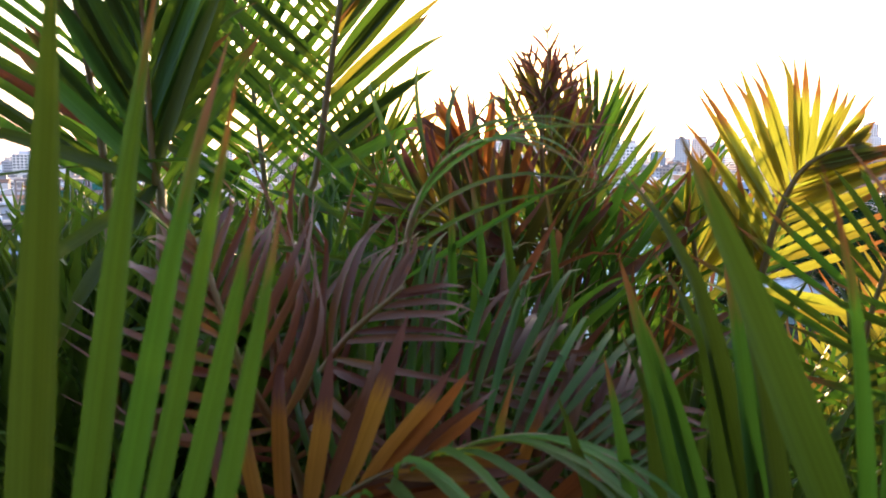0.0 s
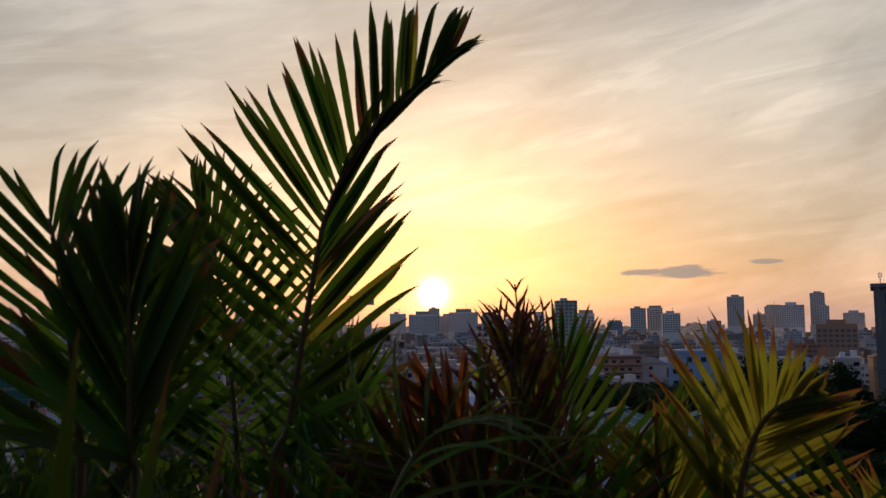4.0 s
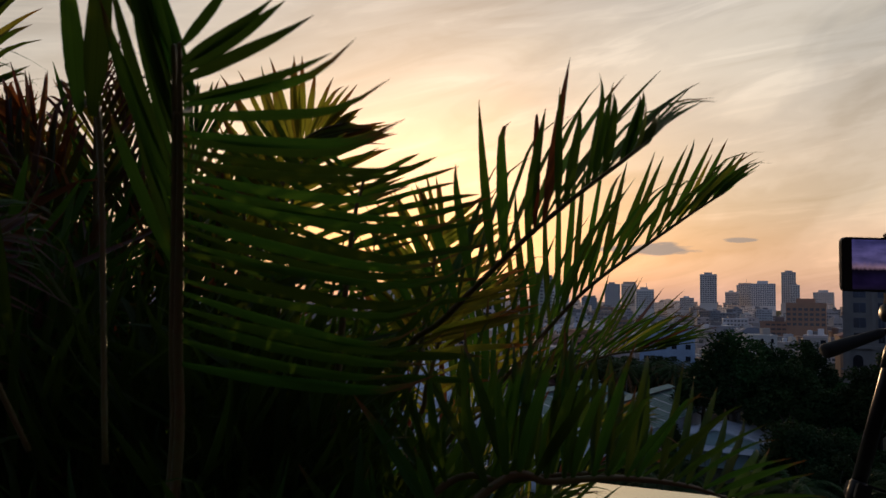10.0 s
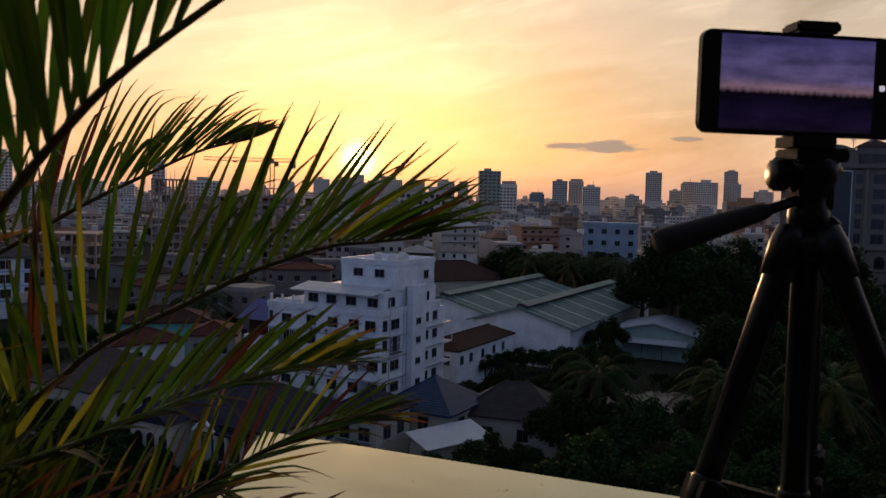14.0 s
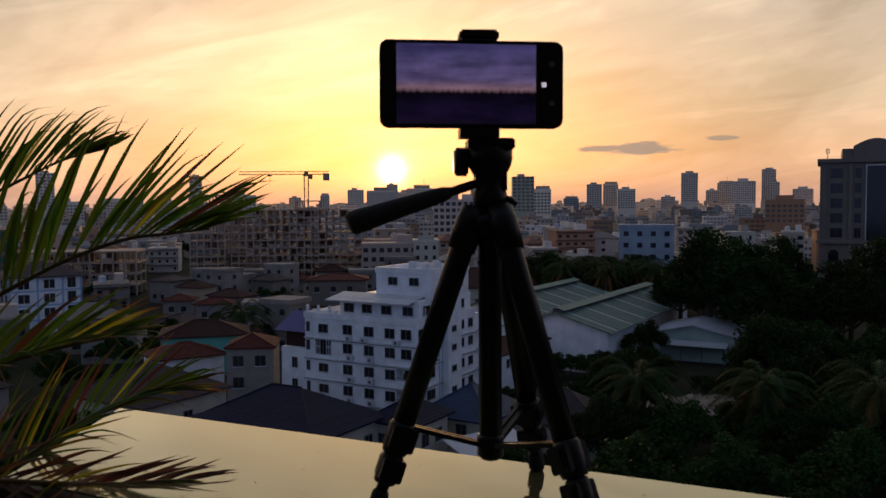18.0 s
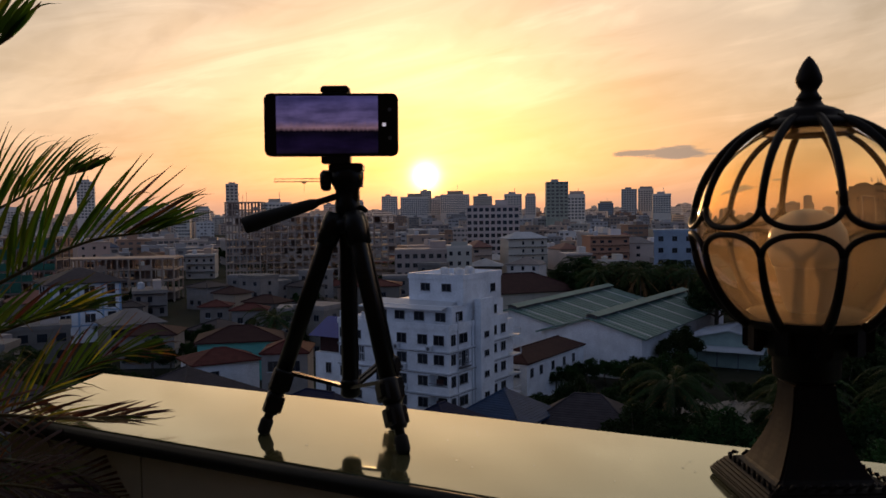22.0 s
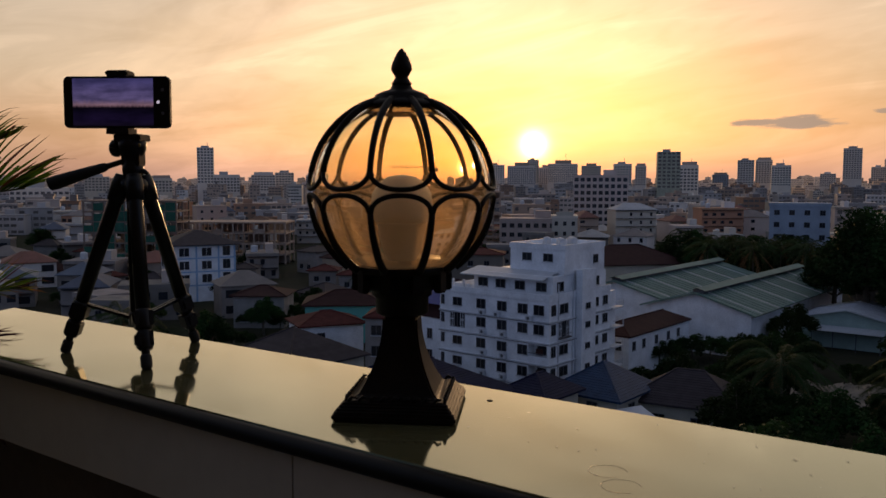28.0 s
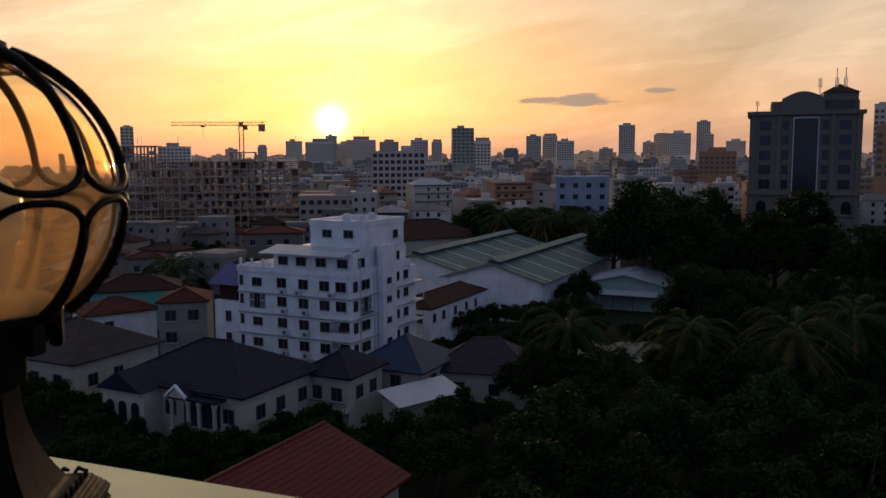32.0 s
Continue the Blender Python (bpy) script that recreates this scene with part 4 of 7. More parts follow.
# open stair and balconies at the rear corner
part("rear_wall", Geo().box(WW + 0.1, 0.8, 0, WW + 3.0, 6.0, WH - 0.4), M_WHITE, wb)
for z in (2.6, 5.3, 8.0, 10.62):
    part("rear_slab", Geo().box(WW + 0.12, -0.5, z - 0.1, WW + 3.0, 0.79, z + 0.1), M_SHEET, wb)
    part("rear_rail", Geo().box(WW + 0.12, -0.5, z + 0.9, WW + 3.0, -0.44, z + 0.97).box(WW + 2.9, -0.5, z + 0.1, WW + 3.0, -0.4, z + 0.9), M_SHEET, wb)
# annexe with a blue sheet roof at its far end
ax = thing("annexe", "white annexe with an open loggia and a bright blue sheet roof", "house", WBM @ pose(0.5, WL + 0.05, 0))
part("wall", Geo().box(0, 0, 0, 7, 4.5, 9.0), M_WHITE, ax)
part("loggia", Geo().box(0.8, 0.1, 9.0, 6.8, 4.3, 11.2), M_MAROON, ax)
part("roof", Geo().poly((-0.6, -0.1, 11.2), (3.5, -0.1, 13.4), (3.5, 5.2, 13.4), (-0.6, 5.2, 11.2)).poly((3.5, -0.1, 13.4), (7.6, -0.1, 11.2), (7.6, 5.2, 11.2), (3.5, 5.2, 13.4)).poly((-0.6, 5.2, 11.2), (3.5, 5.2, 13.4), (7.6, 5.2, 11.2)), M_BLUESH, ax, "bright blue sheet roof")
windows(ax, (0, 1, 0), (0, 0, 0), (-1, 0, 0), [(2.2, 6.3), (2.2, 3.4)], 0.9, 1.4)


def house(name, label, x, y, deg, L, W, wall_h, roof_mat, wall_mat, rise, spots=(), side_spots=(), tiles=False, over=0.6, win=(1.3, 1.4), ridge=None):
    """A house with a hipped roof; its front runs along local x at y = 0."""
    h = thing(name, label, "house", frame_at(x, y, deg))
    part("wall", Geo().box(0, 0, 0, L, W, wall_h), wall_mat, h)
    g, (a, b, c, d, r0, r1) = hip_roof(L, W, wall_h, rise, over, ridge=ridge)
    roof = part("roof", g, roof_mat, h)
    if tiles:
        if L >= W:
            for q in ((a, b, r1, r0), (d, a, r0, r0), (b, c, r1, r1)):
                courses(roof, q, roof_mat, 0.45)
        else:
            for q in ((a, b, r0, r0), (d, a, r0, r1), (b, c, r1, r0)):
                courses(roof, q, roof_mat, 0.45)
    for e, f in ((a, r0), (b, r1 if L >= W else r0), (r0, r1)):
        if (Vector(e) - Vector(f)).length > 0.1:
            part("ridge_cap", Geo().tube([Vector(e) + Vector((0, 0, 0.05)), Vector(f) + Vector((0, 0, 0.06))], 0.12, 6), roof_mat, roof)
    windows(h, (1, 0, 0), (0, 0, 0), (0, -1, 0), spots, *win)
    windows(h, (0, 1, 0), (L, 0, 0), (1, 0, 0), side_spots, *win)
    return h


# the navy-roofed villa
villa = house("villa", "cream two-storey villa with a navy tiled hip roof and arched porch", -20.2, 83.0, -34, 15.2, 11.5, 6.4, M_NAVY, M_CREAM, 3.3, [(6.6, 3.6), (13.6, 3.6), (13.6, 0.8)], [(2.5, 3.6), (5.5, 3.6), (9, 3.6)], True)
part("porch_block", Geo().box(0.3, -2.4, 0, 5.6, 0, 6.2), M_CREAM, villa)
part("porch_gable", Geo().poly((0.0, -3.0, 6.2), (2.9, -3.0, 8.0), (5.9, -3.0, 6.2)).poly((0.0, -3.0, 6.2), (0.0, 3.5, 6.2), (2.9, 3.5, 8.0), (2.9, -3.0, 8.0)).poly((5.9, -3.0, 6.2), (2.9, -3.0, 8.0), (2.9, 3.5, 8.0), (5.9, 3.5, 6.2)), M_NAVY, villa)
for x in (1.3, 2.9, 4.5):
    arch = Geo().box(x - 0.5, -2.46, 3.1, x + 0.5, -2.38, 4.6)
    arch.lathe([(0.5, 0), (0.5, 0.08)], 20, Matrix.Translation((x, -2.38, 4.6)) @ pose(0, 0, 0, 90, 0, 0))
    part("arched_opening", arch, M_GLASSD, villa, "tall arched opening")
pediment = part("entry_pediment", Geo().poly((7.7, -1.8, 6.0), (8.9, -1.8, 7.0), (8.9, 0.9, 7.0), (7.7, 0.9, 6.0)).poly((10.1, -1.8, 6.0), (10.1, 0.9, 6.0), (8.9, 0.9, 7.0), (8.9, -1.8, 7.0)), M_NAVY, villa, "small navy tiled pediment roof")
part("gable_face", Geo().poly((7.8, -1.7, 5.95), (10.0, -1.7, 5.95), (8.9, -1.7, 6.9)), M_CREAM, pediment)
for x in (7.6, 10.2):
    part("white_edge", Geo().poly((x, -1.85, 5.85), (x, -1.85, 6.12), (8.9, -1.85, 7.2), (8.9, -1.85, 6.93)).poly((x, -1.85, 6.12), (x, -1.6, 6.12), (8.9, -1.6, 7.2), (8.9, -1.85, 7.2)), M_WHITE, pediment, "white gable edge")
for x in (7.9, 9.9, 11.2, 13.0):
    part("porch_pillar", Geo().lathe([(0.28, 0), (0.28, 0.2), (0.2, 0.3), (0.2, 5.2), (0.28, 5.4), (0.28, 5.9)], 12, Matrix.Translation((x, -1.2, 0))), M_CREAM, villa, smooth=True)
part("porch_slab", Geo().box(7.7, -1.6, 2.6, 13.4, -0.01, 2.85), M_CREAM, villa)
part("porch_canopy", Geo().box(7.7, -1.6, 5.75, 13.4, -0.01, 5.95), M_NAVY, villa)
part("arched_opening", Geo().box(8.3, -0.1, 2.9, 12.6, -0.01, 5.2), M_GLASSD, villa)
wing = house("villa_wing", "cream wing with a balcony under a navy tiled roof", -2.3, 84.0, -34, 5.2, 6.5, 6.0, M_NAVY, M_CREAM, 1.9, [(1.4, 3.4), (3.8, 3.4), (3.8, 0.7)], [(2, 3.4), (4.6, 3.4)], True)
part("balcony", Geo().box(0.4, -1.0, 2.5, 5.4, -0.01, 2.75), M_CREAM, wing)
for i in range(16):
    part("baluster", Geo().box(0.45 + i * 0.32, -0.98, 2.75, 0.5 + i * 0.32, -0.93, 3.5), M_FRAME, wing)
part("rail", Geo().box(0.4, -1.0, 3.5, 5.4, -0.92, 3.57), M_FRAME, wing)
# red-tiled roof just below the parapet
house("red_roof_house", "house with a dark red tiled hip roof seen from above", -14.3, 48.0, -34, 11.2, 18, 5.2, M_RED, M_CREAM, 3.4, [(3, 3), (8, 3)], (), True, 0.7, ridge=1.4)
house("grey_villa", "cream villa with a grey-brown tiled hip roof", -36.7, 97.0, -34, 12, 12, 6.2, M_BROWN, M_CREAM, 3.5, [(2.5, 3.4), (6.0, 3.4), (9.6, 3.4), (3.0, 0.6)], [(2.5, 3.2), (6, 3.2)], True)
house("blue_tile_house", "cream house with a weathered blue tiled roof", 3.2, 90.1, -34, 7.8, 8.5, 5.0, M_BLUE, M_CREAM, 2.9, [(2, 3.0), (4.8, 3.0)], [(3, 2.8)], True)
lean = thing("lean_to", "low outbuilding with a pale sheet roof", "shed", frame_at(6.9, 79.7, 34))
part("wall", Geo().box(0, 0, 0, 8, 2.6, 3.4), M_CREAM, lean)
part("roof", Geo().poly((-0.4, -0.6, 3.3), (8.4, -0.6, 3.3), (8.4, 3.0, 4.3), (-0.4, 3.0, 4.3)).poly((-0.4, -0.6, 3.2), (-0.4, 3.0, 4.2), (8.4, 3.0, 4.2), (8.4, -0.6, 3.2)).poly((-0.4, -0.6, 3.2), (8.4, -0.6, 3.2), (8.4, -0.6, 3.3), (-0.4, -0.6, 3.3)), M_SHEET, lean)
house("dark_roof_house", "low house with a dark tiled roof", 11.6, 90.5, -22, 11, 8, 4.0, M_BROWN, M_CREAM, 3.0, [(3, 1.4), (7, 1.4)], (), True)
house("grey_block_house", "bare grey block house with square windows and a rust-red roof", -23.0, 115.6, 2, 6.4, 8, 8.2, M_REDSH, M_GREY, 1.4, [(1.6, 5.6), (4.6, 5.6), (1.6, 2.6)], (), True, 0.3, (1.5, 1.5))
house("white_long_house", "long white house with a rust-red sheet roof", -34.0, 121.5, 30, 9.8, 8, 5.6, M_REDSH, M_WHITE, 1.6, [(3, 3)], (), True)
house("turquoise_house", "turquoise-walled house with a dark brown roof", -37.5, 136.0, 11, 13.5, 10, 6.6, M_MAROON, M_TURQ, 2.0, [(3, 3.4), (8, 3.4)], (), True)
house("maroon_roof_house", "brick house with a maroon sheet roof", -20.5, 204.0, 0, 14, 10, 9.6, M_REDSH, M_STONE, 1.2, [(2, 6.6), (6, 6.6), (10, 6.6)], (), False)
# small white block before the sheds
house("white_annex_house", "small white two-storey block with a maroon roof", 9.3, 120.0, -34, 6, 20, 6.0, M_MAROON, M_WHITE, 1.5, [(2, 3.8), (4.4, 3.8)], [(1.5, 3.8), (4.5, 3.8), (8.5, 3.8), (12.5, 3.8), (16, 3.8)], True, 0.3, (0.9, 1.3))


def shed(label, p0, p1, half, ridge_z, eave_z, group="green roofed sheds", wall_mat=M_WHITE, vent=True, roof_mat=M_GREENR, roof_label="faded green corrugated sheet"):
    """A gabled hall: the ridge runs from p0 to p1."""
    p0, p1 = Vector((*p0, 0)), Vector((*p1, 0))
    ax_, L = (p1 - p0).normalized(), (p1 - p0).length
    m = Matrix(((ax_.x, -ax_.y, 0, p0.x), (ax_.y, ax_.x, 0, p0.y), (0, 0, 1, GROUND), (0, 0, 0, 1)))
    s = thing("warehouse", label, "warehouse", m, group)
    g = Geo()
    for x in (0.0, L):
        g.poly((x, -half, 0), (x, half, 0), (x, half, eave_z), (x, 0, ridge_z), (x, -half, eave_z))
    g.poly((0, -half, 0), (L, -half, 0), (L, -half, eave_z), (0, -half, eave_z)).poly((0, half, 0), (0, half, eave_z), (L, half, eave_z), (L, half, 0))
    part("wall", g, wall_mat, s)
    for sd in (-1, 1):
        y1, z1 = sd * (half + 0.8), eave_z - (ridge_z - eave_z) * 0.8 / half
        roof = part("roof", Geo().poly((-0.8, 0, ridge_z + 0.12), (L + 0.8, 0, ridge_z + 0.12), (L + 0.8, y1, z1 + 0.12), (-0.8, y1, z1 + 0.12)).poly((-0.8, 0, ridge_z - 0.03), (-0.8, y1, z1 - 0.03), (L + 0.8, y1, z1 - 0.03), (L + 0.8, 0, ridge_z - 0.03)).poly((-0.8, 0, ridge_z + 0.12), (-0.8, y1, z1 + 0.12), (-0.8, y1, z1 - 0.03), (-0.8, 0, ridge_z - 0.03)), roof_mat, s, roof_label)
        for i in range(int(L / 1.6)):
            x = -0.7 + i * 1.6
            part("seam", Geo().poly((x, 0, ridge_z + 0.24), (x + 0.16, 0, ridge_z + 0.24), (x + 0.16, y1, z1 + 0.24), (x, y1, z1 + 0.24)).poly((x, 0, ridge_z + 0.124), (x, 0, ridge_z + 0.24), (x, y1, z1 + 0.24), (x, y1, z1 + 0.124)), M_SHEET if i % 5 == 2 and vent else roof_mat, roof)
    if not vent:
        return s
    # vent body is dark to paint the shadow below the cap
    part("ridge_vent", Geo().box(0.5, -0.9, ridge_z - 0.3, L - 0.5, 0.9, ridge_z + 0.55), M_FRAME, s, "ridge vent coloured dark for the shadow under its cap")
    part("vent_cap", Geo().poly((-0.2, -1.5, ridge_z + 0.45), (L + 0.2, -1.5, ridge_z + 0.45), (L + 0.2, 0, ridge_z + 0.95), (-0.2, 0, ridge_z + 0.95)).poly((-0.2, 0, ridge_z + 0.95), (L + 0.2, 0, ridge_z + 0.95), (L + 0.2, 1.5, ridge_z + 0.45), (-0.2, 1.5, ridge_z + 0.45)).poly((-0.2, -1.5, ridge_z + 0.44), (-0.2, 0, ridge_z + 0.94), (-0.2, 1.5, ridge_z + 0.44), (L + 0.2, 1.5, ridge_z + 0.44), (L + 0.2, 0, ridge_z + 0.94), (L + 0.2, -1.5, ridge_z + 0.44)), M_GREENR, s)
    return s


shed("long white hall with a faded green sheet roof", (15.5, 150.0), (42.0, 190.0), 9.5, 9.8, 7.3)
shed("white hall with a faded green sheet roof and open gable", (27.3, 137.0), (56.0, 180.0), 8.9, 9.6, 7.0)
M_SHEDG = material("pale_green_shed_paint", (0.36, 0.47, 0.42), 0.7, vary=0.3, scale=0.5)
low = shed("low pale green shed beside the trees", (52.5, 142.0), (60.0, 154.0), 6.9, 6.5, 4.9, wall_mat=M_SHEDG, vent=False, roof_mat=M_SHEET, roof_label="pale weathered corrugated sheet")
part("lean_to_roof", Geo().poly((-0.05, -6.0, 3.7), (-0.05, 5.2, 3.7), (-2.4, 5.2, 3.1), (-2.4, -6.0, 3.1)).poly((-0.05, 5.2, 3.62), (-0.05, -6.0, 3.62), (-2.4, -6.0, 3.02), (-2.4, 5.2, 3.02)), M_SHEET, low, "pale sheet lean-to roof")
for y in (-5.6, -2.0, 1.5, 4.8):
    part("lean_to_post", Geo().box(-2.3, y, 0, -2.18, y + 0.12, 3.04), M_FRAME, low)
M_BLUEGREY = material("blue_grey_render", (0.36, 0.42, 0.50), 0.8, vary=0.3, scale=0.3)
house("brown_roof_hall", "hall with a broad brown roof", 14.0, 195.0, 20, 26, 18, 8.0, M_MAROON, M_CREAM, 4.0, (), (), False)


def skeleton_block(name, label, x, y, deg, L, W, floors, h, bays, deep, mat, curtain=0.0, seed=0):
    """An unfinished concrete frame: slabs, columns, some infill."""
    r = random.Random(seed)
    b = thing(name, label, "building", frame_at(x, y, deg))
    for k in range(floors + 1):
        part("floor_slab", Geo().box(-0.3, -0.3, k * h - 0.48, L + 0.3, W + 0.3, k * h), mat, b)
        if k < floors:
            g = Geo()
            for i in range(bays + 1):
                for j in range(deep + 1):
                    cx_, cy_ = i * L / bays, j * W / deep
                    g.box(cx_ - 0.22, cy_ - 0.22, k * h + 0.002, cx_ + 0.22, cy_ + 0.22, (k + 1) * h - 0.482)
            tagged(part("column_grid", g, mat, b), kind="stuff")
            for i in range(bays):
                if r.random() < curtain:
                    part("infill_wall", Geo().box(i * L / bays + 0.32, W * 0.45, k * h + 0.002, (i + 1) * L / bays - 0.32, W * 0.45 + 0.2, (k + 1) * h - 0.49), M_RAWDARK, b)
                if r.random() < 0.45:
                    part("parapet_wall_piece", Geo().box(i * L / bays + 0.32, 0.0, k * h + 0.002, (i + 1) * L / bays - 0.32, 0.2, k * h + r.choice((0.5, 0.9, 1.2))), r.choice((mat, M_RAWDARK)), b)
    return b


# darker than the frame, the interior's shade is put into this colour
M_RAWDARK = material("shade_dark_brick", (0.26, 0.19, 0.15), 0.95, vary=0.3, scale=0.5)
M_RAW = material("raw_concrete", (0.46, 0.34, 0.26), 0.9, vary=0.3, scale=0.4)
sk = skeleton_block("unfinished_tower_block", "unfinished concrete block of bare slabs and columns", -62.0, 325.0, 2, 50, 16, 9, 2.93, 18, 3, M_RAW, 0.20, 3)
part("lift_house", Geo().box(24, 4, 26.4, 34, 12, 26.9).box(24, 4, 29.4, 34, 12, 29.8), M_RAW, sk)
for x, y in ((24.2, 4.2), (33.4, 4.2), (24.2, 11.4), (33.4, 11.4), (29, 4.2)):
    part("lift_house_post", Geo().box(x, y, 26.9, x + 0.4, y + 0.4, 29.4), M_RAW, sk)
for x in range(0, 46, 3):
    part("starter_bars", Geo().box(x, 8, 26.4, x + 0.15, 8.15, 27.8), M_RAW, sk)
sk2 = skeleton_block("unfinished_corner_tower", "taller unfinished concrete tower wrapped in scaffolding", -77.0, 322.0, 2, 13, 13, 11, 2.93, 5, 2, M_RAW, 0.15, 5)
for i in range(5):
    part("scaffold_pole", Geo().box(2 + i * 1.5, 1, 32, 2.12 + i * 1.5, 1.12, 36 - (i % 2)), M_CRANE, sk2)
skeleton_block("unfinished_low_block", "unfinished low concrete frame", -118.0, 262.0, 5, 38, 14, 4, 3.5, 11, 2, M_RAW, 0.4, 7)
crane = thing("tower_crane", "tower crane with a long jib over the unfinished block", "crane", pose(-33.5, 330, GROUND + 26.0))
mast = Geo()
for sx, sy in ((-0.8, -0.8), (0.8, -0.8), (0.8, 0.8), (-0.8, 0.8)):
    mast.box(sx - 0.12, sy - 0.12, 0, sx + 0.12, sy + 0.12, 14)
for k in range(9):
    z = k * 1.55
    mast.tube([(-0.8, -0.8, z), (0.8, -0.8, z + 1.5)], 0.08, 4).tube([(0.8, -0.8, z), (0.8, 0.8, z + 1.5)], 0.08, 4)
part("mast", mast, M_CRANE, crane)
jib = Geo()
for z, y in ((14.0, -0.6), (14.0, 0.6), (15.2, 0.0)):
    jib.tube([(-26.0, y, z), (9.0, y, z)], 0.13, 5)
for k in range(24):
    x = -26 + k * 1.45
    jib.tube([(x, -0.6, 14), (x + 0.7, 0, 15.2), (x + 1.4, -0.6, 14)], 0.07, 4)
part("jib", jib, M_CRANE, crane)
part("slewing_ring", Geo().lathe([(1.1, 13.4), (1.25, 13.6), (1.25, 14.0), (0.9, 14.2), (0.7, 15.3)], 12), M_CRANE, crane)
part("cab", Geo().box(0.8, -1.2, 12.2, 2.4, 0.8, 14), M_CRANE, crane)
part("counterweight", Geo().box(6.6, -0.9, 11.6, 9.0, 0.9, 14.4), M_RAW, crane)
part("trolley", Geo().box(-15, -0.5, 13.3, -13.4, 0.5, 13.8).tube([(-14.2, 0, 13.4), (-14.2, 0, 9.5)], 0.05, 4), M_CRANE, crane)


def block(name, label, x, y, deg, L, W, floors, h, wall_mat, nx, ny, win=(1.6, 1.6), pane=M_GLASSD, roof_bits=True, frame_mat=M_FRAME):
    """A finished block with a grid of single windows on its front and right sides."""
    b = thing(name, label, "building", frame_at(x, y, deg))
    H = floors * h
    part("wall", Geo().box(0, 0, 0, L, W, H), wall_mat, b)
    part("roof_parapet", Geo().box(-0.2, -0.2, H, L + 0.2, W + 0.2, H + 0.9), wall_mat, b)
    if roof_bits:
        part("stair_head", Geo().box(L * 0.55, W * 0.4, H + 0.9, L * 0.8, W * 0.8, H + 3.6), wall_mat, b)
    windows(b, (1, 0, 0), (0, 0, 0), (0, -1, 0), [((i + 0.5) * L / nx, k * h + 0.9) for k in range(floors) for i in range(nx)], *win, frame_mat, pane, False)
    windows(b, (0, 1, 0), (L, 0, 0), (1, 0, 0), [((i + 0.5) * W / ny, k * h + 0.9) for k in range(floors) for i in range(ny)], *win, frame_mat, pane, False)
    return b


M_ROSE = material("rose_grey_render", (0.50, 0.38, 0.32), 0.85, vary=0.2, scale=0.3)
M_OFFICE = material("pale_rose_render", (0.66, 0.54, 0.47), 0.85, vary=0.15, scale=0.2)
block("office_block", "rose-grey ten-storey block with rows of square dark windows", 21.0, 425.0, -4, 27, 22, 9, 3.3, M_OFFICE, 9, 5, (2.0, 1.9))
block("brown_block", "brown four-storey block beside the unfinished building", -11.0, 300.0, 0, 23, 14, 4, 3.3, M_ROSE, 8, 3, (1.7, 1.6))
cream = block("cream_stair_block", "cream narrow block with a stepped gable", 7.6, 299.0, 0, 9, 12, 4, 3.6, M_FAR[4], 3, 3, (1.2, 1.5), roof_bits=False)
part("stepped_gable", Geo().box(1.5, -0.1, 15.3, 7.5, 0.6, 16.6), M_FAR[4], cream)
block("blue_grey_flats", "blue-grey flat-roofed block behind the coconut palms", 60.2, 217.5, -17, 14, 8, 7, 3.05, M_BLUEGREY, 4, 3, (1.3, 1.3), roof_bits=False)
M_PALEBLUE = material("pale_blue_paint", (0.30, 0.46, 0.66), 0.6, vary=0.2, scale=0.4)
M_GREYW = material("grey_white_render", (0.46, 0.46, 0.47), 0.75, vary=0.3, scale=0.4)
FL = frame_at(-80.0, 178.0, 34)
flats = thing("corner_flats", "white three-storey flats with pale blue bands and big dark windows", "building", FL)
part("wall", Geo().box(0, 0, 0, 14.5, 13, 13.0), M_WHITE, flats)
# thin grey skin makes this side darker than the front
part("side_wall", Geo().box(-0.05, 0.0, 0, -0.002, 13, 13.0), M_GREYW, flats, "grey side wall")
for z in (3.6, 6.7, 9.8, 12.7):
    part("band", Geo().box(-0.08, -0.08, z, 14.58, -0.002, z + 0.3), M_PALEBLUE, flats, "pale blue band")
for x in (0.0, 5.4, 10.4, 14.1):
    part("pilaster", Geo().box(x, -0.12, 0, x + 0.4, -0.004, 13.0), M_PALEBLUE, flats, "pale blue pilaster")
windows(flats, (1, 0, 0), (0, 0, 0), (0, -1, 0), [(x, z) for x in (2.9, 7.9) for z in (4.3, 7.4, 10.4)], 2.3, 2.0, M_WHITE, M_GLASSD, True)
windows(flats, (1, 0, 0), (0, 0, 0), (0, -1, 0), [(12.4, z) for z in (4.3, 7.4, 10.4)], 1.7, 2.2, M_FRAME, M_GLASSD, False)
windows(flats, (0, 1, 0), (-0.05, 0, 0), (-1, 0, 0), [(y, z) for y in (2.2, 7.0, 10.8) for z in (4.3, 7.4, 10.4)], 1.9, 1.9, M_FRAME, M_GLASSD, False)
part("roof", hip_roof(14.5, 13, 13.1, 3.0, 1.2)[0], M_BROWN, flats, "dark brown hipped roof")
M_NETG = material("green_scaffold_net", (0.03, 0.13, 0.085), 0.9, vary=0.5, scale=0.4)
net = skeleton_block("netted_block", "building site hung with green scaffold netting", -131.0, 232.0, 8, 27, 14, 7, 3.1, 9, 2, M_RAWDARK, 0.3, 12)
rn = random.Random(6)
for k in range(7):
    for i in range(9):
        if rn.random() < 0.55:
            part("net", Geo().box(i * 3 + 0.1, -0.5, k * 3.1 + 0.1, i * 3 + 2.9, -0.42, k * 3.1 + rn.uniform(1.8, 3.0)), M_NETG, net, "green scaffold net")

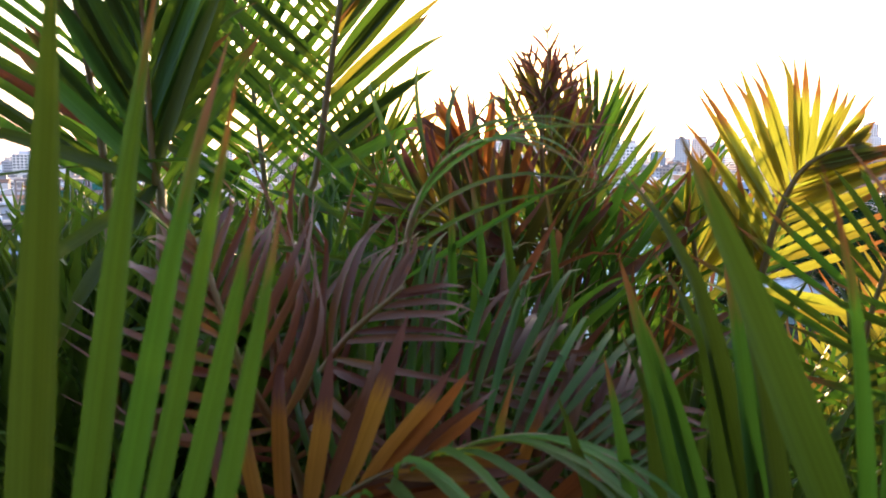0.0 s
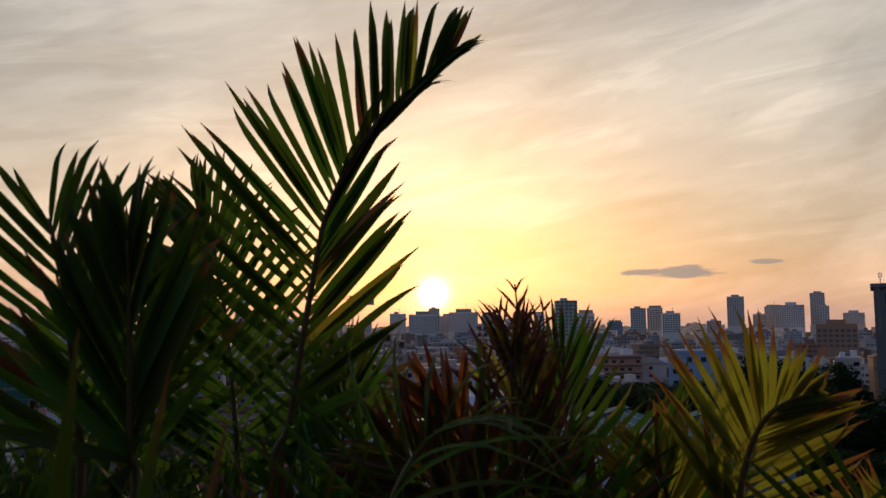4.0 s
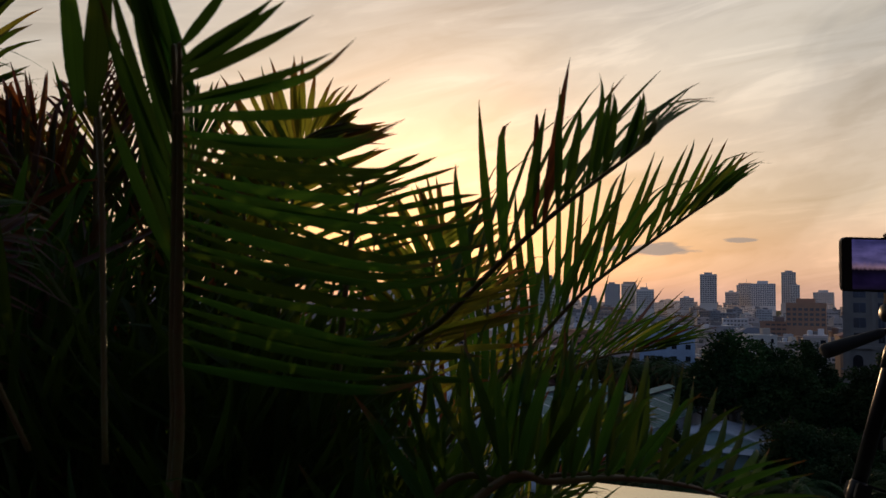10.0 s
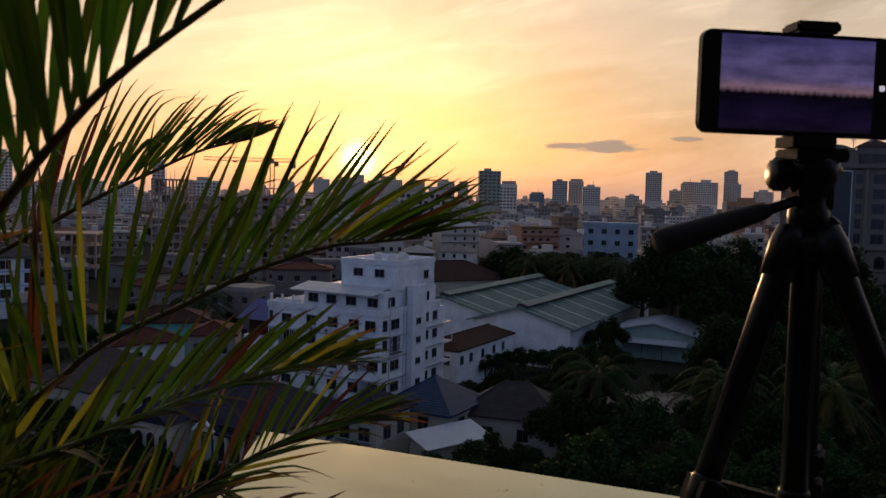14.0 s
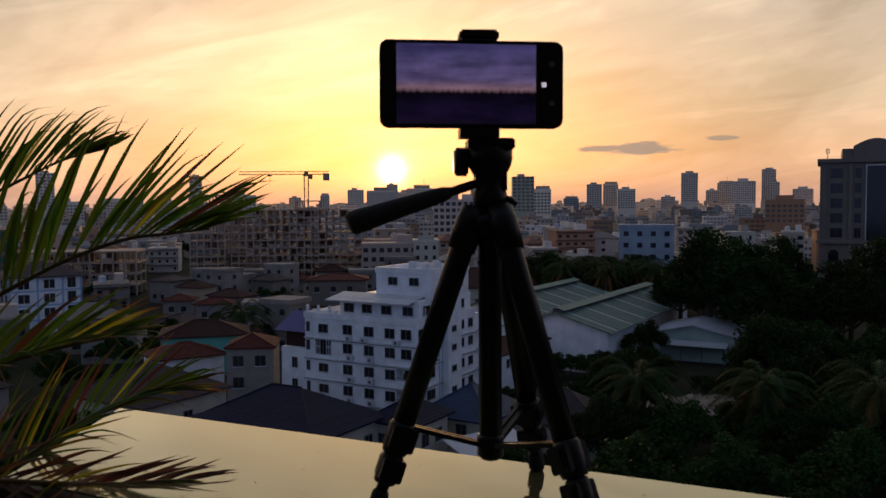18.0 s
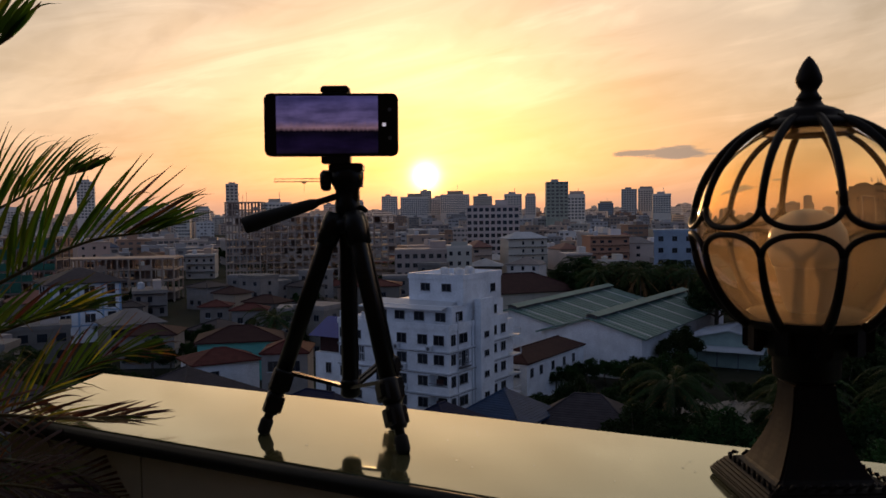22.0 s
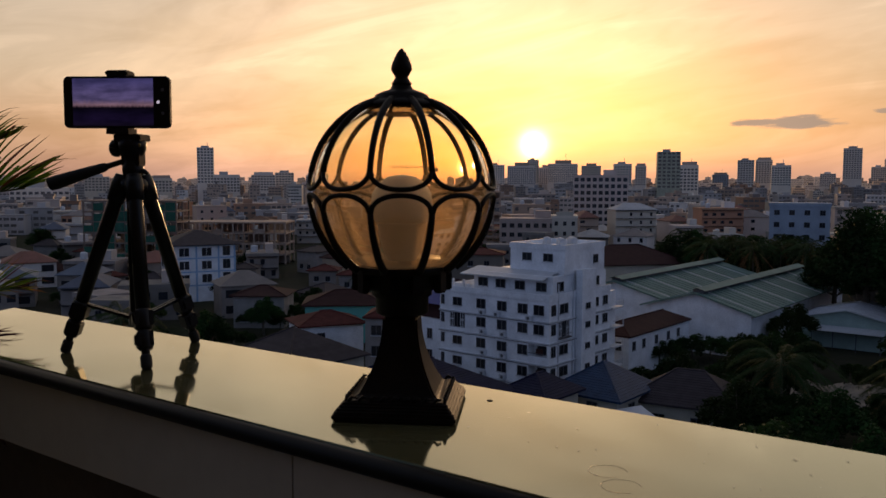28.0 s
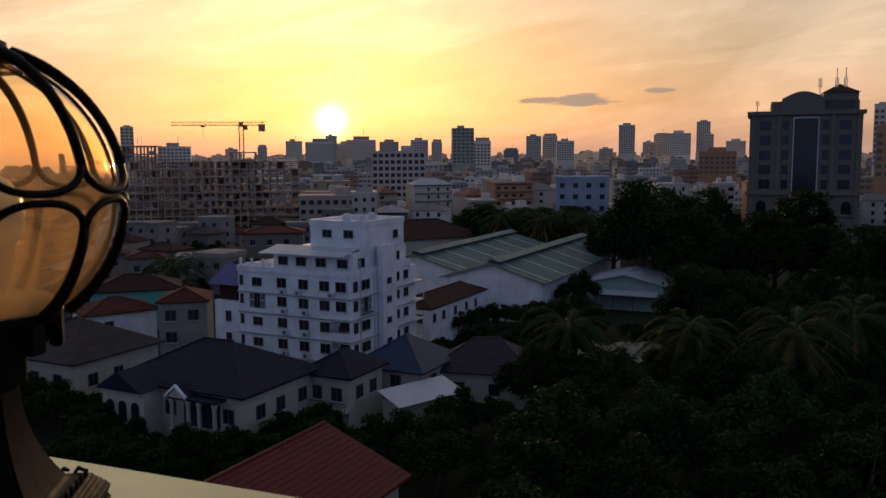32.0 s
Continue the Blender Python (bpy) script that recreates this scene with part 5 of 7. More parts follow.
# the stone hotel
hotel = thing("stone_hotel", "dark stone hotel with tall glazed bays and a curved roof gable", "building", frame_at(113.0, 214.0, -28) @ Matrix.Diagonal((0.87, 1, 1, 1)))
HL, HW, HH = 31.6, 24.0, 38.2
part("wall", Geo().box(0, 0, 0, HL, HW, HH), M_STONE, hotel)
part("cornice", Geo().box(-0.8, -0.8, HH, HL + 0.8, HW + 0.8, HH + 1.0), M_STONE, hotel)
part("attic", Geo().box(6, 1, HH + 1, HL - 1, HW - 2, HH + 3.6), M_STONE, hotel)
part("cornice", Geo().box(-0.9, -0.9, 17.0, HL + 0.9, -0.002, 17.8), M_STONE, hotel)
part("string_course", Geo().box(-0.6, -0.6, 11.4, HL + 0.6, -0.002, 11.9), M_STONE, hotel)
gable = [(9, 0)] + [(9 + 12 * i / 12, 3.2 + 1.9 * math.sin(math.pi * i / 12)) for i in range(13)] + [(21, 0)]
g = Geo()
n = len(gable)
g.v = [(x, y, HH + 1 + z) for y in (-0.2, 3) for x, z in gable]
g.f = [tuple(range(n)), tuple(n + i for i in reversed(range(n)))] + [((i + 1) % n, i, n + i, n + (i + 1) % n) for i in range(n)]
part("curved_gable", g, M_STONE, hotel)
part("roof_tower", Geo().box(20.6, 0.6, HH + 3.6, 30.2, 12, HH + 5.6), M_STONE, hotel)
for x in (21.6, 24.4, 27.2):
    part("tower_window", Geo().box(x, 0.55, HH + 1.6, x + 2.0, 0.65, HH + 3.4), M_HOTELG, hotel)
part("tower_roof", Geo().poly((20.2, 0.2, HH + 5.6), (30.6, 0.2, HH + 5.6), (25.4, 6.3, HH + 8.2)).poly((30.6, 0.2, HH + 5.6), (30.6, 12.4, HH + 5.6), (25.4, 6.3, HH + 8.2)).poly((30.6, 12.4, HH + 5.6), (20.2, 12.4, HH + 5.6), (25.4, 6.3, HH + 8.2)).poly((20.2, 12.4, HH + 5.6), (20.2, 0.2, HH + 5.6), (25.4, 6.3, HH + 8.2)), M_MAROON, hotel, "low maroon hipped roof")
for x in (2.0, 19.6, 24.2, 26.6):
    a = part("antenna", Geo().tube([(x, 2, HH + 1), (x, 2, HH + (12 if x > 20 else 9 if x > 10 else 4))], 0.12, 5), M_FRAME, hotel)
    for k in range(3):
        part("panel", Geo().box(x - 0.5 + k * 0.4, 1.7, HH + (7 if x > 10 else 2.5), x - 0.3 + k * 0.4, 1.9, HH + (9.5 if x > 10 else 3.8)), M_SHEET, a)
for x in (1.2, 8.4, 23.6, 30.6):
    part("pilaster", Geo().box(x - 0.5, -0.5, 0, x + 0.5, -0.002, HH), M_STONE, hotel)
for k in range(1, 6):
    windows(hotel, (1, 0, 0), (0, 0, 0), (0, -1, 0), [(4.6, 14.6 + k * 3.9), (27.0, 14.6 + k * 3.9)], 3.4, 2.6, M_FRAME, M_HOTELG, False)
    windows(hotel, (1, 0, 0), (0, 0, 0), (0, -1, 0), [(10.4, 14.6 + k * 3.9), (21.6, 14.6 + k * 3.9)], 1.8, 2.6, M_FRAME, M_HOTELG, False)
part("glazed_bay", Geo().box(12.6, -0.3, 18.0, 19.4, -0.004, HH - 1.2), M_HOTELG, hotel, "tall dark glazed bay")
for x in (12.4, 19.4):
    part("bay_edge", Geo().box(x, -0.6, 18.0, x + 0.3, -0.004, HH - 1.0), M_SHEET, hotel)
part("bay_edge", Geo().box(12.4, -0.6, HH - 1.0, 19.7, -0.004, HH - 0.7), M_SHEET, hotel)
for x in (4, 10, 16, 22, 28):
    arch = Geo().box(x - 1.4, -0.2, 12.0, x + 1.4, -0.01, 14)
    arch.lathe([(1.4, 0), (1.4, 0.19)], 18, Matrix.Translation((x, -0.01, 14)) @ pose(0, 0, 0, 90, 0, 0))
    part("arched_window", arch, M_HOTELG, hotel)

# haze over the towers is put into these pale warm colours
M_HAZED = [material("haze_toned_tower", c, 0.85, vary=0.12, scale=0.1, spread=0.12) for c in ((0.86, 0.74, 0.61), (0.78, 0.68, 0.58), (0.80, 0.66, 0.52))]
M_NETPALE = material("pale_green_netting", (0.46, 0.47, 0.36), 0.9, vary=0.4, scale=0.3)
# towers on the skyline: azimuth, top elevation, width in degrees, distance, tone
TOWERS = [
    ("tower", 5.99, 1.12, 1.17, 1150, 0), ("tower", 7.15, 0.99, 0.7, 1250, 1), ("netted_tower", 8.98, 1.90, 1.48, 800, 3), ("slab_tower", 10.25, 1.03, 1.17, 900, 1), ("tower", 13.76, 1.33, 1.0, 1300, 3), ("tower", 14.86, 1.35, 1.0, 1400, 1),
    ("tower", 15.9, 0.99, 1.17, 1300, 0), ("office_tower", 19.95, 2.01, 1.05, 1500, 3), ("tower", 21.42, 0.86, 0.86, 1700, 1), ("tower", 22.2, 1.33, 1.0, 1750, 1), ("tower", 23.32, 1.42, 1.48, 1650, 1), ("glass_tower", 24.83, 2.15, 0.86, 1800, 3),
    ("glass_tower", 25.21, 1.34, 0.55, 1790, 3), ("brick_block", 25.76, 0.2, 2.34, 620, 5), ("tower", 26.83, 0.88, 1.17, 2000, 1), ("tower", 12.24, 0.40, 1.0, 1500, 6), ("tower", 18.6, 0.45, 0.9, 1700, 1),
    ("slim_tower", -13.05, 1.98, 0.8, 900, 3), ("long_block", -10.2, 0.72, 2.0, 900, 0), ("tower", -18.32, 0.35, 1.56, 1100, 0), ("tower", -16.9, 0.5, 1.2, 1150, 3), ("mast_tower", -22.05, 2.13, 1.05, 1000, 3), ("podium_block", -20.7, 0.35, 1.7, 990, 3),
    ("tower", -24.8, 0.1, 1.3, 1000, 1), ("long_block", -32.0, -0.5, 3.4, 620, 3), ("hazy_block", -0.8, 1.0, 1.9, 1500, 2), ("hazy_block", 0.0, 1.42, 0.75, 1520, 2), ("hazy_block", 2.0, 1.14, 2.0, 1600, 2), ("hazy_block", 0.9, 0.9, 1.2, 1650, 2), ("hazy_block", 3.9, 1.0, 1.3, 1600, 2),
    ("hazy_block", -2.5, 1.06, 1.1, 1500, 2), ("tower", -4.6, 0.7, 0.6, 1500, 0), ("tower", -6.6, 0.55, 0.8, 1400, 0), ("orange_block", 35.6, 1.7, 1.4, 420, 5), ("pale_tower", 35.2, 3.0, 0.9, 560, 1), ("tower", 29.0, 0.7, 1.1, 2000, 1), ("tower", 31.0, 0.7, 1.0, 1900, 1),
    ("tower", -26.4, 0.4, 1.2, 1300, 0), ("tower", -28.7, 0.2, 1.5, 1100, 3), ("tower", -15.0, 0.35, 1.0, 1300, 2),
]
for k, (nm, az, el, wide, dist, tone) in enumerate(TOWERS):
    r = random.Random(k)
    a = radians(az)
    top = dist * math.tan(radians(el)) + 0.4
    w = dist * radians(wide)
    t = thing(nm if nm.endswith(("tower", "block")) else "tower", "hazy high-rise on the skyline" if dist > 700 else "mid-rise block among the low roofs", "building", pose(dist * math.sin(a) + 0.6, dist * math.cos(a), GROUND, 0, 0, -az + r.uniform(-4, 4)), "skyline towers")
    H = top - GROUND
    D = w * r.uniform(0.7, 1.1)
    part("wall", Geo().box(-w / 2, 0, 0, w / 2, D, H), M_NETPALE if nm == "netted_tower" else M_FAR[tone] if tone > 4 else M_HAZED[k % 3], t)
    if k % 3 == 0:
        part("mast", Geo().box(w * 0.1, D * 0.5, H, w * 0.1 + 0.5, D * 0.5 + 0.5, H + w * 0.35), M_FAR[0], t)
    if nm in ("tower", "slab_tower") and k % 2:
        part("set_back_storey", Geo().box(-w * 0.38, D * 0.1, H, w * 0.42, D * 0.9, H + 3.4), M_FAR[(tone + 1) % 5], t)
    part("roof_house", Geo().box(-w * 0.25, D * 0.2, H, w * r.uniform(0.05, 0.3), D * 0.8, H + w * 0.12), M_FAR[tone], t)
    g = Geo()
    fl, cols = int(H / 3.4), max(3, int(w / 3.6))
    for i in range(fl):
        for j in range(cols):
            if i * 3.4 > H * 0.35:
                x = -w / 2 + (j + 0.5) * w / cols
                g.box(x - w / cols * 0.32, -0.12, i * 3.4 + 0.9, x + w / cols * 0.32, 0.02, i * 3.4 + 2.7)
    if g.v:
        tagged(part("facade_glazing", g, M_GLASSHAZE, t), kind="stuff")

M_DIMW = material("darker_plaster", (0.27, 0.235, 0.21), 0.9, vary=0.35, scale=0.4, spread=0.25)
# the low city between
rc = random.Random(5)
taken = [(-61, 325, 40), (-77, 322, 20), (21, 425, 30), (-73, 188, 18), (-118, 238, 24), (114, 214, 46), (-100, 268, 30), (35, 165, 42), (14, 195, 30), (60, 150, 22), (-14, 208, 16), (-30, 130, 24), (-31, 102, 12)]
placed = 0
TONES = (0, 2, 3, 4, 5, 1)
far_walls, far_roofs, far_tops = {k: Geo() for k in TONES}, Geo(), Geo()
horizon_walls = {k: Geo() for k in TONES}


def far_block(m, tone, L, W, fl, h, r, walls=far_walls):
    """A distant block with its windows, roof hut and slab edges, joined to the others of its tone."""
    walls[tone].box(-L / 2, 0, 0, L / 2, W, fl * h, m)
    walls[tone].box(-L / 2 - 0.3, -0.3, fl * h, L / 2 + 0.3, W + 0.3, fl * h + 0.7, m)
    x0 = r.uniform(-0.3, 0.1) * L
    (far_roofs if r.random() < 0.5 else walls[tone]).box(x0, W * 0.3, fl * h + 0.7, x0 + L * r.uniform(0.2, 0.4), W * 0.7, fl * h + r.uniform(2.4, 4.0), m)
    cols = max(2, int(L / r.uniform(2.4, 3.6)))
    hw = L / cols * r.uniform(0.24, 0.40)
    for i in range(fl):
        for j in range(cols):
            if r.random() > 0.12:
                xx = -L / 2 + (j + 0.5) * L / cols
                far_tops.box(xx - hw, -0.15, i * h + 0.9, xx + hw, -0.02, i * h + 2.3, m)


while placed < 1150:
    az = rc.uniform(-40, 40)
    dist = 170 * (10.0 ** rc.random())
    a = radians(az)
    x, y = dist * math.sin(a), dist * math.cos(a)
    if (az > 12 and dist < 330) or (-13 < az <= 12 and dist < 300) or (-16 < az < 0 and dist < 345):
        placed += 1
        continue
    placed += 1
    if any((x - p) ** 2 + (y - q) ** 2 < (rad + (8 if dist < 430 else 5)) ** 2 for p, q, rad in taken):
        continue
    fl = rc.choice((2, 2, 3, 3, 4, 5)) if dist < 800 else rc.choice((2, 3, 4, 5, 6, 7))
    L, W, h = rc.uniform(8, 18) * (1.3 if dist > 600 else 1), rc.uniform(8, 14), 3.2
    if dist < 330:
        fl = min(fl, 2)
        L = min(L, 13)
    taken.append((x, y, 6))
    tone = rc.choices(range(7), (5, 2, 5, 5, 3, 2, 1))[0]
    deg = -az * 0.6 + rc.choice((0, 8, 20, -14)) + rc.uniform(-4, 4)
    if dist > 450:   # too far to tell apart: joined
        far_block(pose(x, y, GROUND, 0, 0, deg), tone if tone in far_walls else 0, L, W, fl, h, rc)
        continue
    b = thing("city_building", rc.choice(("pale plastered low-rise among the roofs", "weathered concrete low-rise in the city")) if tone < 5 else "coloured plaster low-rise in the city", "building", pose(x, y, GROUND, 0, 0, deg), "low city buildings")
    H = fl * h
    # walls nearer than 330 m mostly get the darker plaster
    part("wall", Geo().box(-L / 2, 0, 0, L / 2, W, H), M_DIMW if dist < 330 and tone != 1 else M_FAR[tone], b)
    style = rc.random()
    rm = rc.choice(M_FARROOF)
    if style < 0.35:
        g = hip_roof(L, W, H + 0.2, 2.6, 0.5)[0]
        part("roof", g, rm, b, m=Matrix.Translation((-L / 2, 0, 0)))
    else:
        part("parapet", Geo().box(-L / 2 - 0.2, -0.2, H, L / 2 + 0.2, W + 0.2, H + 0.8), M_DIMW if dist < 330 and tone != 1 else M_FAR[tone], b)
        part("stair_head", Geo().box(L * 0.1, W * 0.3, H + 0.8, L * 0.35, W * 0.7, H + 3.2), M_FAR[(tone + 1) % 5], b)
        if style > 0.7:
            part("water_tank", Geo().lathe([(1.0, 0), (1.0, 1.6), (0.3, 1.9)], 8, Matrix.Translation((-L * 0.25, W * 0.5, H + 0.8))), M_SHEET, b)
    if dist < 1300:
        g = Geo()
        cols = max(2, int(L / rc.uniform(2.2, 4.6)))
        hw, sill, tall, gap = rc.uniform(0.4, 0.36 * L / cols), rc.uniform(0.7, 1.1), rc.uniform(1.0, 1.7), rc.uniform(0.0, 0.35)
        skip = rc.randrange(cols + 2)
        for i in range(fl):
            for j in range(cols):
                if rc.random() > gap and j != skip:
                    xx = -L / 2 + (j + 0.5) * L / cols
                    g.box(xx - hw, -0.08, i * h + sill, xx + hw, 0.02, i * h + sill + tall)
            if gap > 0.22:
                g.box(-L / 2 + 0.3, -0.9, i * h + h - 0.25, L / 2 - 0.3, 0.02, i * h + h - 0.1)
        tagged(part("facade_glazing", g, M_GLASSD if dist < 380 else M_GLASSHAZE, b), kind="stuff")

for k in range(520):
    az, dist = rc.uniform(-38, 38), rc.uniform(1250, 3600)
    w, top = rc.uniform(14, 40), rc.uniform(10, 28) + dist * rc.uniform(0.0, 0.006)
    m = pose(dist * math.sin(radians(az)), dist * math.cos(radians(az)), GROUND, 0, 0, -az + rc.uniform(-8, 8))
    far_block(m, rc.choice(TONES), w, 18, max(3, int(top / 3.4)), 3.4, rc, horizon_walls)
M_FARCITY = [material("distant_plaster", c, 0.9, vary=0.2, scale=0.05) for c in ((0.56, 0.46, 0.39), (0.52, 0.39, 0.30), (0.48, 0.44, 0.41), (0.68, 0.60, 0.50), (0.42, 0.25, 0.16), (0.72, 0.66, 0.60))]
for mat in M_FARCITY:   # each joined block differs a little
    ft = mat.node_tree
    geo_n, hsv_n, map_n = ft.nodes.new("ShaderNodeNewGeometry"), ft.nodes.new("ShaderNodeHueSaturation"), ft.nodes.new("ShaderNodeMapRange")
    map_n.inputs[3].default_value, map_n.inputs[4].default_value = 0.62, 1.25
    ft.links.new(geo_n.outputs["Random Per Island"], map_n.inputs[0])
    ft.links.new(map_n.outputs[0], hsv_n.inputs["Value"])
    base_in = ft.nodes["Principled BSDF"].inputs["Base Color"]
    ft.links.new(base_in.links[0].from_socket, hsv_n.inputs["Color"])
    ft.links.new(hsv_n.outputs[0], base_in)
for k, mat in zip(TONES, M_FARCITY):
    tagged(solid("far_city", far_walls[k], mat, "distant plastered city blocks up to the horizon", "buildings"), kind="stuff")
horizon = thing("backdrop", "hazy distant city along the horizon", "backdrop", kind="structure")
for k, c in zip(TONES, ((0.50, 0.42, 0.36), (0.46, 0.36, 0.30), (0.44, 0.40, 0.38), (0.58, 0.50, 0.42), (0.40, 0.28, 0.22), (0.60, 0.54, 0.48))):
    mat = material("haze_glow", c, 0.95, vary=0.1, scale=0.02)
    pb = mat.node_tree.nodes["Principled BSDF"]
    # warm emission paints the haze's glow onto the farthest blocks
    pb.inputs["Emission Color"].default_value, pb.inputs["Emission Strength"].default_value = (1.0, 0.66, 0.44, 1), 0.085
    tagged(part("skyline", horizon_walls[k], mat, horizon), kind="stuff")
tagged(solid("far_city_windows", far_tops, M_GLASSHAZE, "dim windows of the distant blocks", "buildings"), kind="stuff")
tagged(solid("far_city_roofs", far_roofs, M_FARROOF[0], "roof huts of the distant blocks", "buildings"), kind="stuff")

# small houses and huts between the white block and the building site
huts = []
for k in range(320):
    az, dist = rc.uniform(-33, 8), rc.uniform(112, 305)
    x, y = dist * math.sin(radians(az)), dist * math.cos(radians(az))
    if any((x - p) ** 2 + (y - q) ** 2 < (rad + 3) ** 2 for p, q, rad in taken) or (az > 1 and dist < 240) or (az > -19 and dist < 150) or len(huts) > 37:
        continue
    taken.append((x, y, 7))
    huts.append(k)
    if len(huts) % 3 == 0:
        block("flat_roof_house", "low grey concrete house with a flat roof", x, y, rc.choice((-30, 4, 10)), rc.uniform(7, 10), rc.uniform(6, 8), rc.choice((2, 2, 3)), 3.0, rc.choice((M_GREY, M_DIMW)), 2, 1, (1.2, 1.2), roof_bits=False)
        continue
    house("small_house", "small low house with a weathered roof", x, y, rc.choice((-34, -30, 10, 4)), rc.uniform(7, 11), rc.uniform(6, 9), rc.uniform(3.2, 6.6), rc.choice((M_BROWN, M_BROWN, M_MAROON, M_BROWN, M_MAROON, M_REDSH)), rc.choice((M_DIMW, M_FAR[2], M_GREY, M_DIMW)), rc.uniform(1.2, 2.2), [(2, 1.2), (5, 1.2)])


# ---- trees ----
def leaf_cloud(g, r, c, rad, count, size, flat=0.75):
    for _ in range(count):
        d = Vector((r.gauss(0, 1), r.gauss(0, 1), r.gauss(0, 1))).normalized() * rad * r.random() ** 0.4
        p = Vector(c) + Vector((d.x, d.y, d.z * flat))
        u = Vector((r.gauss(0, 1), r.gauss(0, 1), r.gauss(0, 0.6))).normalized()
        v = u.cross(Vector((r.gauss(0, 1), r.gauss(0, 1), r.gauss(0, 1)))).normalized()
        s = size * r.uniform(0.6, 1.3)
        n = len(g.v)
        g.v += [tuple(p - u * s), tuple(p + v * s * 0.45), tuple(p + u * s), tuple(p - v * s * 0.45)]
        g.f.append((n, n + 1, n + 2, n + 3))


def broadleaf(seed, height, spread, clumps, leaves, size):
    """A tree with a tapered trunk, limbs and a ragged crown of many small leaves."""
    r = random.Random(seed)
    t = thing("tree", "dense dark-green broadleaf tree", "tree", group="broadleaf trees")
    part("trunk", Geo().tube([(0, 0, 0), (r.uniform(-.3, .3), r.uniform(-.3, .3), height * 0.3), (r.uniform(-.5, .5), r.uniform(-.5, .5), height * 0.62)], [0.035 * height, 0.026 * height, 0.012 * height], 8), M_BARK, t, smooth=True)
    g = Geo()
    for i in range(clumps):
        a, q = r.uniform(0, 6.28), spread * math.sqrt(r.random())
        z = height * (0.42 + 0.5 * (1 - (q / spread) ** 1.6) * r.uniform(0.35, 1.0) + 0.05 * r.random())
        c = (q * math.cos(a), q * math.sin(a), z)
        if i % 9 == 0:
            part("limb", Geo().tube([(0, 0, height * r.uniform(0.28, 0.5)), (c[0] * 0.5, c[1] * 0.5, z * 0.75), c], [0.012 * height, 0.008 * height, 0.003 * height], 5), M_BARK, t)
        leaf_cloud(g, r, c, spread * r.uniform(0.20, 0.36), leaves, size)
    tagged(part("crown", g, M_CROWN, t), kind="stuff")
    return t


def coconut(seed, height):
    r = random.Random(seed)
    t = thing("coconut_palm", "tall coconut palm with drooping fronds", "palm", group="coconut palms")
    bend = (r.uniform(-1, 1), r.uniform(-1, 1))
    part("trunk", Geo().tube([(0, 0, 0), (bend[0] * 0.4, bend[1] * 0.4, height * 0.5), (bend[0], bend[1], height)], [0.24, 0.17, 0.13], 8), M_BARK, t, smooth=True)
    for i in range(36):
        a = 2.4 * i + r.uniform(-0.2, 0.2)
        rise = 1.9 - 3.0 * (i / 36) ** 0.85 + r.uniform(-0.25, 0.25)
        dead = rise < -0.75
        L = r.uniform(5.6, 7.0)
        dx, dy = math.cos(a), math.sin(a)
        line = [Vector((bend[0] + dx * L * s, bend[1] + dy * L * s, height + L * (rise * s * 0.75 - (0.50 + 0.46 * max(rise, 0)) * s * s))) for s in [k / 9 for k in range(10)]]
        g = Geo().tube(line, [0.05 * (1 - 0.8 * k / 9) for k in range(10)], 4)
        for k in range(44):
            s = 0.12 + 0.86 * k / 44
            q = s * 9
            j = min(int(q), 8)
            p = line[j].lerp(line[j + 1], q - j)
            tg = (line[j + 1] - line[j]).normalized()
            sd = tg.cross(Vector((0, 0, 1))).normalized()
            for e in (-1, 1):
                ln = 1.25 * (1 - 0.6 * abs(s - 0.45)) * r.uniform(0.8, 1.1)
                d = (sd * e * 0.8 + tg * 0.55 + Vector((0, 0, -0.55 * r.uniform(0.5, 1.3)))).normalized()
                n = len(g.v)
                g.v += [tuple(p - tg * 0.05), tuple(p + tg * 0.07), tuple(p + d * ln)]
                g.f.append((n, n + 1, n + 2))
        part("frond", g, M_COCO_DRY if dead else M_COCO, t, "browned hanging frond" if dead else "")
    return t


VAR = [broadleaf(1, 11, 4.6, 46, 150, 0.26), broadleaf(2, 9, 4.2, 40, 150, 0.24), broadleaf(3, 15, 5.4, 56, 150, 0.30), broadleaf(4, 21, 6.4, 70, 150, 0.36), broadleaf(5, 6, 3.0, 30, 130, 0.2)]
COC = [coconut(11, 8.0), coconut(12, 13.0), coconut(13, 9.6)]
used = {}


def plant(kind, x, y, turn, size=1.0, keep=False):
    if not keep and kind in VAR and 17.6 < math.degrees(math.atan2(x, y)) < 24.2 and 98 < math.hypot(x, y) < 146:
        return None   # the clearing with the sand and the low shed
    m = pose(x, y, GROUND, 0, 0, turn)
    if kind.name not in used:
        used[kind.name] = kind
        kind.matrix_world = m
        return kind
    c = copy_thing(kind, m)
    c.scale = (size, size, size * 0.97)
    return c


rt = random.Random(9)


def spot(az, dist):
    return dist * math.sin(radians(az)) + 0.8, dist * math.cos(radians(az))


# coconut palms that stand out
for k, az, dist, turn in ((0, 16.4, 96, 10), (0, 24.4, 97, 80), (2, 30.6, 92, 140), (2, 34.5, 104, 30), (1, 13.6, 205, 60), (0, 15.2, 215, 110), (1, 16.9, 220, 20), (2, 18.3, 212, 200), (0, -27.5, 128, 0), (0, -10.5, 160, 50), (1, 11.6, 200, 15), (1, 12.6, 214, 75), (1, 14.4, 198, 130), (1, 16.0, 206, 190), (1, 17.4, 200, 250), (1, 10.3, 235, 70)):
    plant(COC[k], *spot(az, dist), turn)
